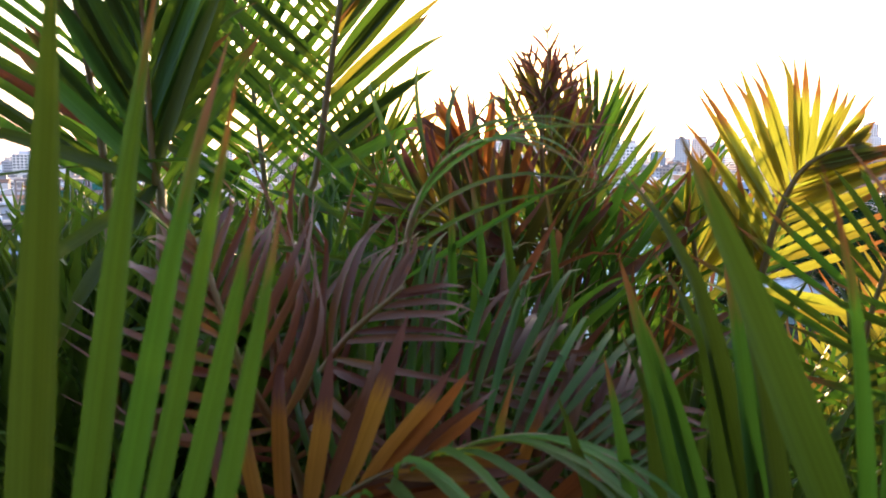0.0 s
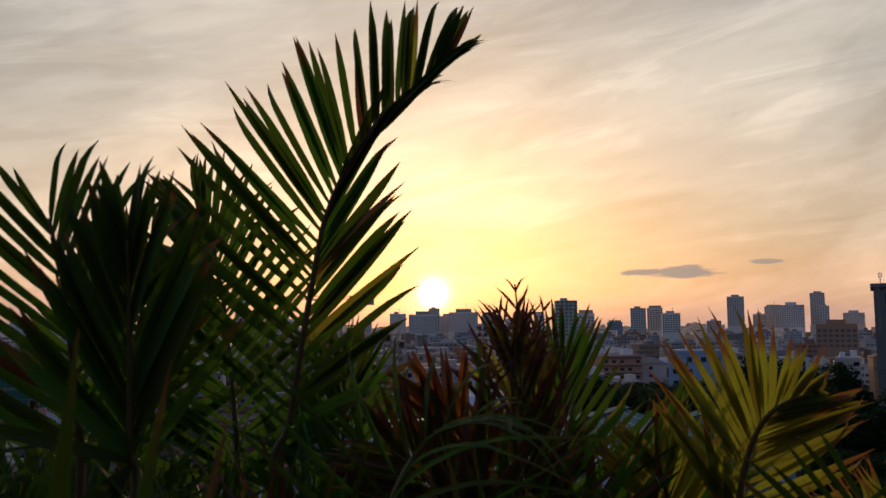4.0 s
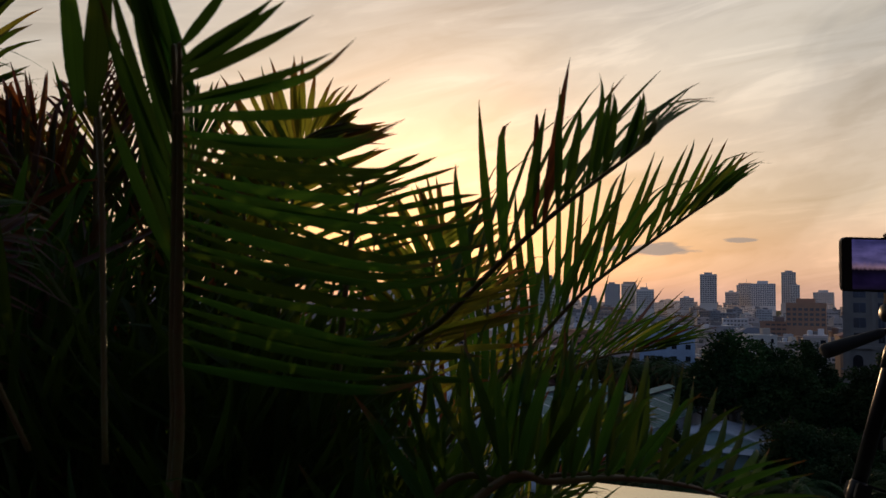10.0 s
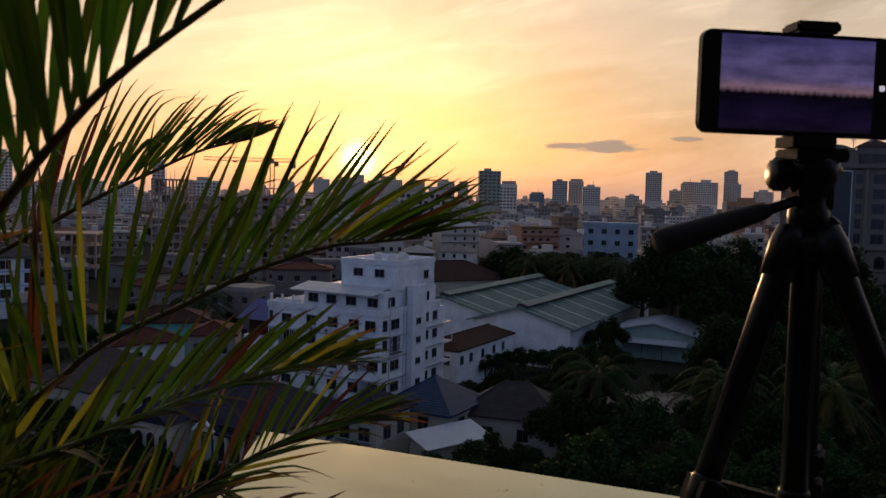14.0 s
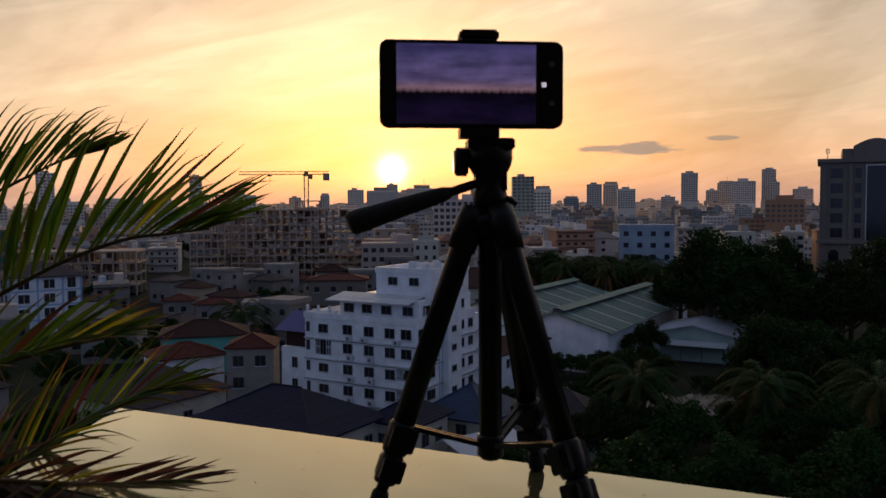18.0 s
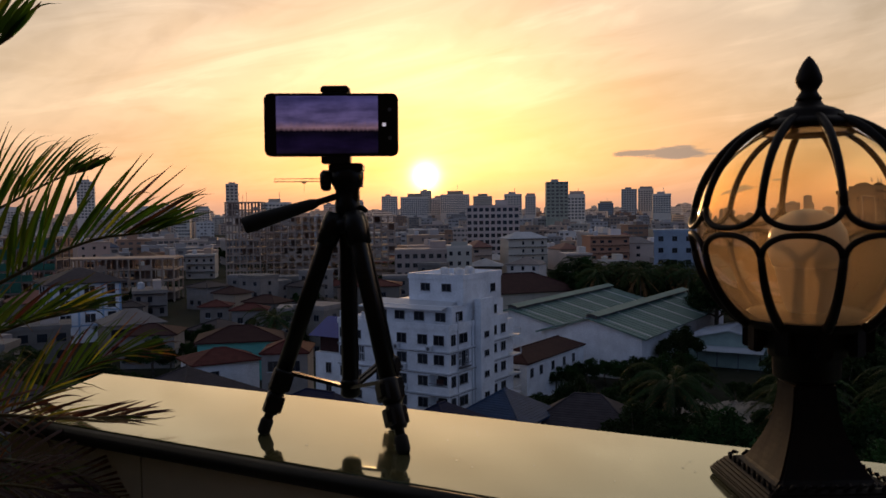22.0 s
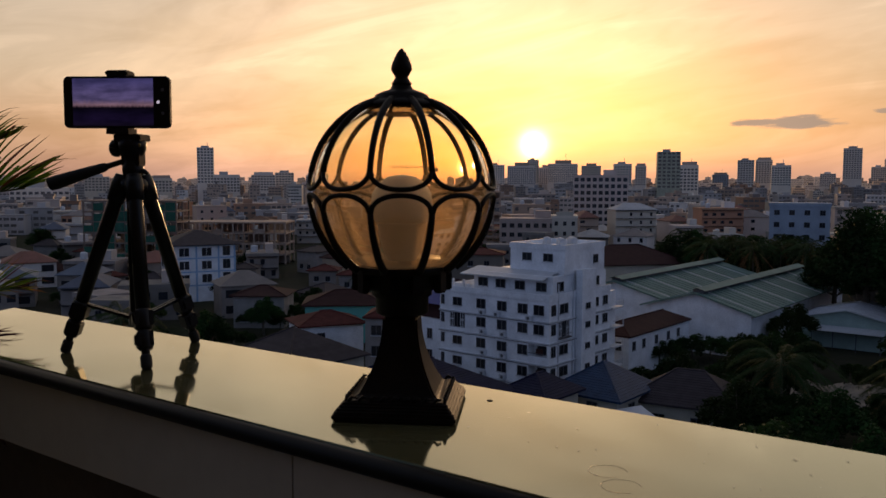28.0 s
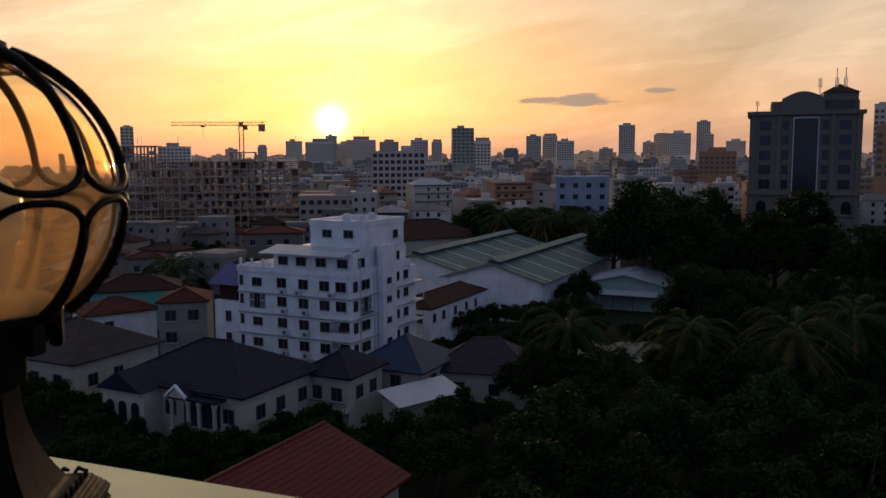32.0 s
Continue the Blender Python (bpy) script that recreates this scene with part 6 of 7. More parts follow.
# tall dark trees in the middle distance
for az, dist, s in ((20.6, 165, 1.05), (22.0, 170, 0.95), (19.2, 176, 0.85), (23.6, 158, 0.8), (13.0, 230, 0.72), (11.2, 238, 0.7), (14.4, 226, 0.66), (25.2, 180, 0.85), (27.5, 172, 0.75), (26.5, 150, 0.75), (29.5, 165, 0.8), (32, 160, 0.85), (34.5, 150, 0.9), (37, 150, 0.95), (39, 140, 0.9), (17.0, 250, 0.7), (20.9, 163, 1.27), (24.6, 151, 1.03), (30.9, 172, 1.16), (29.0, 152, 1.0), (21.4, 204, 1.02), (22.7, 208, 1.08), (23.9, 203, 1.0), (25.4, 207, 1.1)):
    plant(VAR[3], *spot(az, dist), rt.uniform(0, 360), s)
for k in range(14):
    plant(VAR[3], *spot(9.4 + 0.75 * k + rt.uniform(-0.3, 0.3), rt.uniform(206, 236)), rt.uniform(0, 360), rt.uniform(0.62, 0.84))
# the park on the right
for az, dist in [(a, d) for d in (112, 124, 136) for a in range(22, 42, 3)]:
    plant(rt.choice((VAR[2], VAR[0])), *spot(az + rt.uniform(-1.2, 1.2), dist + rt.uniform(-5, 5)), rt.uniform(0, 360), rt.uniform(0.75, 1.0))
# the canopy below
for d in (44, 51, 58, 66, 75, 85):
    for a in range(11 if d < 60 else 9, 46, 5):
        az = a + rt.uniform(-2, 2) + (6 if d > 70 else 0)
        plant(rt.choice(VAR[:2]), *spot(az, d + rt.uniform(-3, 3)), rt.uniform(0, 360), rt.uniform(0.75, 1.0) * (0.85 if d < 52 else 1))
for az, d, s in ((-17.5, 77, 0.5), (-15, 72, 0.45), (-12.5, 72, 0.4), (-10.5, 68, 0.45), (-3.4, 75, 0.6), (-1.2, 77, 0.6), (-19, 56, 0.7), (-23, 60, 0.7), (-16, 61, 0.6), (-13, 64, 0.5), (-26, 68, 0.75), (-29, 80, 0.8), (-20.5, 70, 0.6),
                 (-7, 69, 0.45), (2.5, 72, 0.6), (5, 70, 0.75), (-17.6, 96, 0.5), (-24, 110, 0.7), (-31, 110, 0.9), (-33, 95, 0.9), (-20.5, 118, 0.5), (-14.5, 118, 0.45), (8.5, 78, 0.7), (11, 80, 0.8)):
    plant(rt.choice((VAR[4], VAR[1])), *spot(az, d), rt.uniform(0, 360), s)
for az, d in ((15.5, 121), (17.5, 116), (19, 108), (12.5, 100), (10.5, 96), (14.5, 88), (18, 90), (21.5, 100), (-12.5, 150), (-8.6, 165), (-15, 170), (-9.5, 205), (-7.8, 215), (-6.5, 200), (-5.2, 230), (-9.0, 240), (-11.5, 225), (-4.0, 215), (-18.5, 150), (3.0, 185), (6.5, 215), (8.0, 240), (-4.5, 182), (-22, 132), (-33, 135), (-36, 120)):
    plant(rt.choice((VAR[4], VAR[1], VAR[0])), *spot(az, d), rt.uniform(0, 360), rt.uniform(0.6, 0.8))
for d in (96, 104, 118, 128, 142):
    for a in range(10, 42, 4):
        az = a + rt.uniform(-1.5, 1.5)
        if a < 18 and d > 110:
            continue
        if abs(az - 24) < 3.2 and 135 < d < 150:
            continue
        plant(rt.choice((VAR[1], VAR[0], VAR[4])), *spot(az, d + rt.uniform(-4, 4)), rt.uniform(0, 360), rt.uniform(0.6, 0.85))
heap = Geo()
rh = random.Random(4)
for dx, dy, q, h in ((0, 0, 6.0, 2.4), (4.0, 2.5, 4.5, 1.8), (-3.6, 3.0, 4.0, 2.1), (1.0, -4.5, 5.0, 1.3)):
    heap.lathe([(q * (1 - i / 10), h * math.sin(1.57 * i / 10) ** 1.3) for i in range(10)] + [(0.05, h)], 26, pose(dx, dy, 0))
heap.v = [(x + rh.uniform(-0.3, 0.3), y + rh.uniform(-0.3, 0.3), z * rh.uniform(0.8, 1.15)) for x, y, z in heap.v]
sand = solid("sand_mound", heap, M_SAND, "heaps of pale bare sand among the trees", "sand", smooth=True)
sand.matrix_world = pose(*spot(20.2, 113), GROUND)

for k in range(58):
    az, d = rt.uniform(-34, 10), rt.uniform(125, 300)
    if az > -8 and d < 150:
        continue
    plant(rt.choice((VAR[4], VAR[1])), *spot(az, d), rt.uniform(0, 360), rt.uniform(0.55, 0.85))

# dark trees scattered among the farther roofs
for k in range(13):
    az, d = rt.uniform(-34, 32), rt.uniform(310, 520)
    if -14 < az < -2:
        continue
    plant(rt.choice((VAR[2], VAR[0])), *spot(az, d), rt.uniform(0, 360), rt.uniform(0.7, 1.0))

for az, d, s in ((8.6, 126, 0.8), (9.7, 129, 0.75), (10.8, 131, 0.85), (11.9, 133, 0.75), (13.0, 132, 0.8), (14.2, 134, 0.85), (15.4, 136, 0.8), (17.0, 138, 0.9), (7.4, 112, 0.6), (6.2, 104, 0.6)):
    plant(VAR[4], *spot(az, d), rt.uniform(0, 360), s)
for az, d, s in ((-14.2, 75, 0.7), (-9.0, 70, 0.75), (-5.4, 71, 0.8), (-12.0, 68, 0.7), (-0.2, 72, 0.85), (-21.5, 84, 0.8), (-25.0, 88, 0.9), (-3.0, 69, 0.8), (2.0, 69, 0.8)):
    plant(VAR[4], *spot(az, d), rt.uniform(0, 360), s)
# bushes round the low shed and the sand, and more of the park behind
for az, d, s in ((20.4, 124, 0.6), (21.4, 121, 0.65), (22.6, 126, 0.75), (23.4, 120, 0.8), (18.6, 104, 0.55), (23.2, 106, 0.7), (18.2, 128, 0.6), (23.6, 136, 0.9), (17.9, 138, 0.7)):
    plant(VAR[4], *spot(az, d), rt.uniform(0, 360), s, True)
for az, d, s in ((26, 128, 0.9), (28, 138, 0.95), (30, 126, 0.9), (32, 140, 1.0), (33.5, 122, 0.9), (35.5, 134, 0.95), (37.5, 124, 0.9), (27, 112, 0.85), (29.5, 114, 0.85), (33, 108, 0.85), (36, 110, 0.9), (25.0, 138, 0.95), (39, 118, 0.9)):
    plant(VAR[0], *spot(az, d), rt.uniform(0, 360), s)
for az, d, s in ((-13.2, 71, 0.95), (-10.4, 73, 0.9), (-7.4, 72, 0.9), (-1.6, 72, 0.95), (-16.4, 74, 0.85), (-18.6, 74, 0.8)):
    plant(VAR[4], *spot(az, d), rt.uniform(0, 360), s)
# garden trees against the villas' walls
for x, y, s in ((-21.5, 79.0, 0.62), (-17.6, 76.0, 0.55), (-12.0, 71.6, 0.6), (-23.0, 83.0, 0.6), (-6.0, 70.0, 0.55), (-35.5, 91.5, 0.7), (-31.5, 89.0, 0.75), (-27.0, 85.5, 0.7), (-38.5, 93.5, 0.7)):
    plant(VAR[1], x, y, rt.uniform(0, 360), s)
# lower growth round the coconut palms' stems
for az, d, s in ((15.6, 92, 0.75), (17.0, 91, 0.7), (23.6, 93, 0.75), (25.2, 92, 0.8), (29.6, 88, 0.75), (31.4, 87, 0.8), (33.6, 99, 0.8), (35.4, 98, 0.8), (16.4, 88, 0.65), (24.4, 88, 0.7)):
    plant(VAR[1], *spot(az, d), rt.uniform(0, 360), s)


# ---- potted palms ----
def leaflet_mesh(name, mat, droop, curl, fold, seed, full=0.35, power=1.7):
    """A folded, tapering blade of unit length along +y."""
    r = random.Random(seed)
    g, n = Geo(), 9
    for i in range(n + 1):
        u = i / n
        w = 0.5 * min(1.0, 0.32 + 2.6 * u) * (1 - max(0.0, (u - full) / (1 - full)) ** power) + 0.012
        z = -droop * u ** 2 - curl * max(0, u - 0.7) ** 2 * 6
        y = u * (1 - 0.25 * droop * u)
        side = 0.05 * math.sin(seed * 1.7 + u * 3.0) * u
        g.v += [(-w + side * 3, y, z + fold * w), (side * 3, y, z), (w + side * 3, y, z + fold * w)]
    for i in range(n):
        a = 3 * i
        g.f += [(a, a + 1, a + 4, a + 3), (a + 1, a + 2, a + 5, a + 4)]
    return g.mesh(name, mat, True)


LEAVES = {}
for key, mat in (("green", M_LEAF), ("gold", M_LEAF_GOLD), ("dry", M_LEAF_DRY)):
    LEAVES[key] = [leaflet_mesh("leaflet", mat, d, c, f, i) for i, (d, c, f) in enumerate(((0.02, 0.0, 0.03), (0.08, 0.1, 0.035), (0.16, 0.0, 0.02), (0.05, 0.4, 0.03)))]
LEAVES["broad"] = [leaflet_mesh("leaflet", M_LEAF, d, c, f, i, 0.55, 2.3) for i, (d, c, f) in enumerate(((0.02, 0.0, 0.03), (0.07, 0.1, 0.035), (0.12, 0.0, 0.02), (0.04, 0.3, 0.03)))]
for key, mat in (("orange", M_LEAF_ORANGE), ("tipped", M_LEAF_TIP)):
    LEAVES[key] = [leaflet_mesh("leaflet", mat, d, c, f, i, 0.5, 2.1) for i, (d, c, f) in enumerate(((0.03, 0.0, 0.03), (0.10, 0.2, 0.035), (0.16, 0.5, 0.02)))]
LEAVES["sag"] = [leaflet_mesh("leaflet", M_LEAF, d, c, 0.03, i, 0.5, 2.0) for i, (d, c) in enumerate(((0.14, 0.3), (0.22, 0.1), (0.10, 0.5), (0.18, 0.3)))]
LEAVES["arc"] = [leaflet_mesh("leaflet", M_LEAF, d, c, 0.02, i) for i, (d, c) in enumerate(((0.45, 0.3), (0.6, 0.2), (0.35, 0.5)))]
LEAVES["crisp"] = [leaflet_mesh("leaflet", M_LEAF_DRY, d, c, f, i) for i, (d, c, f) in enumerate(((0.4, 1.0, 0.04), (0.25, -0.8, 0.04), (0.6, 0.4, 0.03)))]


def frond(plant, pts, count, length, width, normal, start=0.3, angle=(60, 20), lift=0.3, kind="green", mix=0.0, seed=0, droop=0.0, thick=0.0035, taper=0.55, sides=(1, -1), end=1.0, angle_left=None, right_to=1.0, right_len=1.0, crowd=1.0):
    """One feather leaf: a stalk through points and two rows of leaflets. angle: between stalk and leaflets at the start and the tip;
    lift: how far the rows rise towards normal; length: one, or several along the stalk; crowd below one: closer towards the tip."""
    r = random.Random(seed)
    length = length if isinstance(length, tuple) else (length,)
    line = smooth_path(pts, 60)[:round(60 * end) + 1]
    line = [line[round(i * (len(line) - 1) / 40)] for i in range(41)]
    start, end = start / end, 1.0
    inv = plant.matrix_world.inverted()
    line_l = [inv @ p for p in line]
    stalk = part("frond", Geo().tube(line_l, [thick * (1 - 0.8 * i / 40) + 0.0006 for i in range(41)], 7), M_STALK, plant, smooth=True)
    nrm = Vector(normal).normalized()
    for i in range(count):
        u = start + (end - start) * ((i + r.uniform(-0.2, 0.2) + 0.5) / count) ** crowd
        s = min(max(u, 0.0), 0.999) * 40
        k = int(s)
        p = line[k].lerp(line[k + 1], s - k)
        t = (line[k + 1] - line[k]).normalized()
        n = (nrm - t * nrm.dot(t)).normalized()
        across = t.cross(n)
        v = (u - start) / (end - start)
        for sd in sides:
            if sd > 0 and v > right_to:
                continue
            now = angle if sd > 0 or angle_left is None else angle_left
            a = radians(float(np.interp(v, np.linspace(0, 1, len(now)), now)) + r.uniform(-4, 4))
            d = t * math.cos(a) + across * (sd * math.sin(a)) + n * (lift * (1 - 0.75 * v) + r.uniform(-0.07, 0.07))
            d.z -= droop * r.uniform(0.6, 1.4)
            d.normalize()
            w = (t - d * t.dot(d))
            w = w.normalized() if w.length > 0.08 else across
            nn = d.cross(w) * -1
            if nn.dot(n) < 0:
                nn, w = -nn, -w
            tw = r.uniform(-0.22, 0.22)
            w, nn = w * math.cos(tw) + nn * math.sin(tw), nn * math.cos(tw) - w * math.sin(tw)
            ln = float(np.interp(v, np.linspace(0, 1, len(length)), length)) * (0.72 + 0.55 * math.sin(math.pi * (0.25 + 0.6 * v))) * (1 - taper * v ** 2) * r.uniform(0.9, 1.1) * (right_len if sd > 0 else 1.0)
            wd = width * r.uniform(0.8, 1.15) * (1 - 0.35 * v)
            which = kind
            if r.random() < mix:
                which = r.choice(("gold", "dry"))
            me = r.choice(LEAVES[which])
            m = Matrix(((w.x * wd, d.x * ln, nn.x * ln, p.x), (w.y * wd, d.y * ln, nn.y * ln, p.y), (w.z * wd, d.z * ln, nn.z * ln, p.z), (0, 0, 0, 1)))
            ob = new("leaflet", me)
            ob.parent = stalk
            ob.matrix_local = inv @ m
    return stalk


def blades(plant, root, rows, depth, foot=None):
    """Broad upright leaflets of a young leaf, fanned over one short stalk: foot and tip of each, and its width."""
    inv = plant.matrix_world.inverted()
    first, last, foot = rows[0], rows[-1], depth if foot is None else foot
    ends = [root, (first[0], foot + 0.02, first[1] - 0.04), (last[0], foot + 0.01, last[1] - 0.03)]
    stalk = part("frond", Geo().tube([inv @ Vector(p) for p in smooth_path(ends, 20)], 0.0018, 7), M_STALK, plant, smooth=True)
    for i, (x0, z0, x1, z1, wide) in enumerate(rows):
        p, q = Vector((x0, foot + 0.01, z0 - 0.035)), Vector((x1, depth - 0.01, z1))
        d = q - p
        ln = d.length
        d /= ln
        w = d.cross(Vector((0.25, -1, 0.1))).normalized()
        nn = w.cross(d)
        m = Matrix(((w.x * wide, d.x * ln, nn.x * ln, p.x), (w.y * wide, d.y * ln, nn.y * ln, p.y), (w.z * wide, d.z * ln, nn.z * ln, p.z), (0, 0, 0, 1)))
        ob = new("leaflet", LEAVES["green"][(0, 1, 3)[i % 3]])
        ob.parent = stalk
        ob.matrix_local = inv @ m


M_POT = material("planter_clay", (0.16, 0.09, 0.06), 0.8, vary=0.3, bump=0.002)
M_SOIL = material("soil", (0.05, 0.04, 0.03), 0.95, bump=0.006)


def palm(x, y, crown, label):
    p = thing("areca_palm", label, "palm", pose(x, y, -0.62), group="palms on the terrace")
    r = random.Random(int(x * 977 + y * 131))
    part("root_collar", Geo().lathe([(0.06, -0.02), (0.075, 0.0), (0.05, 0.03), (0.035, 0.06)], 12), M_BARK, p, smooth=True)
    for i in range(5):
        a, q = r.uniform(0, 6.28), r.uniform(0.02, 0.07)
        part("cane", Geo().tube([(q * math.cos(a), q * math.sin(a), 0), (q * 1.5 * math.cos(a), q * 1.5 * math.sin(a), 0.25), (q * 1.8 * math.cos(a), q * 1.8 * math.sin(a), crown + 0.62)], [0.012, 0.011, 0.007], 8), M_STALK, p, smooth=True)
    pot = thing("plant_pot", "round clay planter on the terrace floor", "pot", pose(x, y, -1.0), group="planters")
    part("shell", Geo().lathe([(0.11, 0.0), (0.115, 0.01), (0.15, 0.33), (0.165, 0.335), (0.165, 0.365), (0.15, 0.37), (0.14, 0.34)], 24), M_POT, pot, smooth=True)
    part("soil", Geo().lathe([(0.02, 0.345), (0.142, 0.35), (0.142, 0.36), (0.03, 0.385)], 20), M_SOIL, pot, smooth=True)
    return p


P1 = palm(-1.10, 0.66, 0.15, "tall green areca palm with arching feather fronds")
P2 = palm(-0.86, 0.70, 0.15, "areca palm with browned crisp leaf tips")
P3 = palm(-0.70, 0.48, 0.10, "yellow-green areca palm glowing against the light")
P4 = palm(-0.62, 0.98, -0.05, "areca palm with fronds hanging over the parapet")
P5 = palm(-0.78, 0.24, 0.05, "areca palm with broad dark leaflets")
P6 = palm(-1.16, 0.30, 0.15, "areca palm with tall upright leaflets")
BACK, UP = (0, -1, 0.15), (0, -0.35, 1)
# fronds that stand out against the sky
frond(P1, [(-1.110, 0.660, 0.100), (-1.119, 0.640, 0.411), (-1.105, 0.640, 0.473), (-1.094, 0.640, 0.543), (-1.084, 0.640, 0.607), (-1.073, 0.640, 0.663), (-1.052, 0.640, 0.711), (-1.015, 0.650, 0.758), (-0.985, 0.655, 0.792), (-0.959, 0.660, 0.817)], 50, (0.168, 0.166, 0.148, 0.140, 0.19, 0.24), 0.0100, BACK, 0.2, (46, 38, 24, 6, 2, 1, 1), 0.06, "broad", 0.05, 1, taper=0.72, angle_left=(60, 56, 50, 38, 22), right_len=0.72, crowd=0.82)
frond(P1, [(-1.100, 0.720, 0.100), (-1.167, 0.740, 0.362), (-1.174, 0.740, 0.438), (-1.181, 0.740, 0.510), (-1.190, 0.740, 0.582), (-1.202, 0.740, 0.643), (-1.220, 0.740, 0.683)], 36, 0.125, 0.0092, BACK, 0.2, (62, 44, 16), 0.08, "broad", 0.0, 33, taper=0.5, angle_left=(60, 40, 14))
frond(P1, [(-1.220, 0.780, 0.050), (-1.299, 0.780, 0.354), (-1.303, 0.780, 0.445), (-1.300, 0.780, 0.520), (-1.288, 0.780, 0.584), (-1.271, 0.780, 0.630)], 32, 0.14, 0.0094, BACK, 0.25, (52, 36, 14), 0.08, "broad", 0.0, 31, angle_left=(58, 44, 16), taper=0.5)
frond(P1, [(-1.030, 0.800, 0.050), (-1.078, 0.780, 0.352), (-1.072, 0.780, 0.421), (-1.069, 0.780, 0.478), (-1.072, 0.780, 0.530)], 22, 0.10, 0.0085, BACK, 0.3, (44, 14), 0.1, "green", 0.05, 32)
frond(P6, [(-1.200, 0.420, 0.100), (-1.216, 0.460, 0.442), (-1.218, 0.460, 0.489), (-1.225, 0.460, 0.540), (-1.234, 0.460, 0.595), (-1.245, 0.460, 0.639)], 19, 0.118, 0.0086, BACK, 0.2, (56, 44, 20), 0.1, "broad", 0.03, 15, angle_left=(58, 46, 22), taper=0.5)
frond(P6, [(-1.180, 0.400, 0.100), (-1.172, 0.440, 0.432), (-1.175, 0.440, 0.477), (-1.177, 0.440, 0.522), (-1.179, 0.440, 0.575), (-1.182, 0.440, 0.621)], 19, 0.108, 0.0104, BACK, 0.25, (38, 22, 8), 0.1, "broad", 0.0, 16, angle_left=(40, 24, 12), taper=0.45)
frond(P2, [(-0.900, 0.640, 0.100), (-0.899, 0.600, 0.369), (-0.901, 0.600, 0.418), (-0.903, 0.600, 0.461), (-0.905, 0.600, 0.506), (-0.907, 0.600, 0.542)], 22, 0.080, 0.0058, BACK, 0.2, (36, 28, 9), 0.14, "tipped", 0.10, 2, angle_left=(56, 34, 10), taper=0.35)
frond(P2, [(-0.890, 0.660, 0.100), (-0.879, 0.630, 0.363), (-0.879, 0.630, 0.407), (-0.881, 0.630, 0.453), (-0.883, 0.630, 0.493), (-0.885, 0.630, 0.525)], 18, 0.078, 0.0055, BACK, 0.25, (32, 22, 8), 0.14, "tipped", 0.25, 24, angle_left=(36, 24, 8), taper=0.35)
frond(P2, [(-0.950, 0.600, 0.100), (-0.921, 0.580, 0.373), (-0.931, 0.580, 0.421), (-0.946, 0.580, 0.461), (-0.961, 0.580, 0.488), (-0.974, 0.580, 0.502)], 13, 0.062, 0.0088, BACK, 0.35, (38, 28, 10), 0.2, "orange", 0.2, 25, angle_left=(34, 24, 10), taper=0.3)
frond(P2, [(-0.907, 0.590, 0.514), (-0.907, 0.590, 0.536), (-0.911, 0.590, 0.557), (-0.919, 0.590, 0.578)], 5, 0.030, 0.0032, BACK, 0.2, (50, 20), 0.3, "crisp", 0.0, 60, thick=0.0008)
frond(P2, [(-0.904, 0.590, 0.517), (-0.904, 0.590, 0.539), (-0.901, 0.590, 0.568), (-0.903, 0.590, 0.598)], 5, 0.030, 0.0032, BACK, 0.2, (50, 20), 0.3, "crisp", 0.0, 61, thick=0.0008)
frond(P2, [(-0.898, 0.590, 0.506), (-0.898, 0.590, 0.528), (-0.886, 0.590, 0.553), (-0.878, 0.590, 0.578)], 5, 0.030, 0.0032, BACK, 0.2, (50, 20), 0.3, "crisp", 0.0, 62, thick=0.0008)
frond(P2, [(-0.926, 0.590, 0.490), (-0.926, 0.590, 0.512), (-0.926, 0.590, 0.524), (-0.931, 0.590, 0.537)], 5, 0.030, 0.0032, BACK, 0.2, (50, 20), 0.3, "crisp", 0.0, 63, thick=0.0008)
frond(P2, [(-0.860, 0.740, 0.100), (-0.854, 0.750, 0.332), (-0.848, 0.750, 0.390), (-0.845, 0.750, 0.445), (-0.842, 0.750, 0.490), (-0.837, 0.750, 0.525)], 16, 0.112, 0.0080, BACK, 0.2, (40, 26, 8), 0.1, "broad", 0.08, 3, angle_left=(36, 20, 8), taper=0.45)
frond(P2, [(-0.920, 0.620, 0.100), (-0.926, 0.570, 0.365), (-0.952, 0.570, 0.407), (-0.981, 0.570, 0.439), (-1.010, 0.570, 0.461)], 18, 0.09, 0.0080, BACK, 0.3, (48, 20), 0.2, "tipped", 0.3, 4)
frond(P3, [(-0.710, 0.600, 0.050), (-0.730, 0.600, 0.338), (-0.718, 0.600, 0.386), (-0.708, 0.600, 0.433), (-0.698, 0.600, 0.463), (-0.684, 0.600, 0.484), (-0.665, 0.600, 0.496), (-0.645, 0.600, 0.502)], 30, 0.108, 0.0098, BACK, 0.2, (58, 44, 10), 0.06, "gold", 0.0, 5, angle_left=(50, 44, 18), taper=0.82, right_len=0.95)
frond(P3, [(-0.740, 0.640, 0.050), (-0.753, 0.660, 0.342), (-0.755, 0.660, 0.383), (-0.760, 0.660, 0.418), (-0.768, 0.660, 0.442)], 16, 0.09, 0.0085, BACK, 0.25, (40, 20), 0.1, "gold", 0.0, 55, angle_left=(44, 20))
frond(P5, [(-0.740, 0.290, 0.020), (-0.724, 0.290, 0.200), (-0.722, 0.275, 0.280), (-0.716, 0.250, 0.331), (-0.710, 0.225, 0.367), (-0.704, 0.200, 0.397), (-0.698, 0.175, 0.422), (-0.693, 0.152, 0.448)], 26, 0.155, 0.0094, BACK, 0.26, (99, 96, 90, 76, 34), 0.02, "sag", 0.0, 61, taper=0.66, sides=(1,))
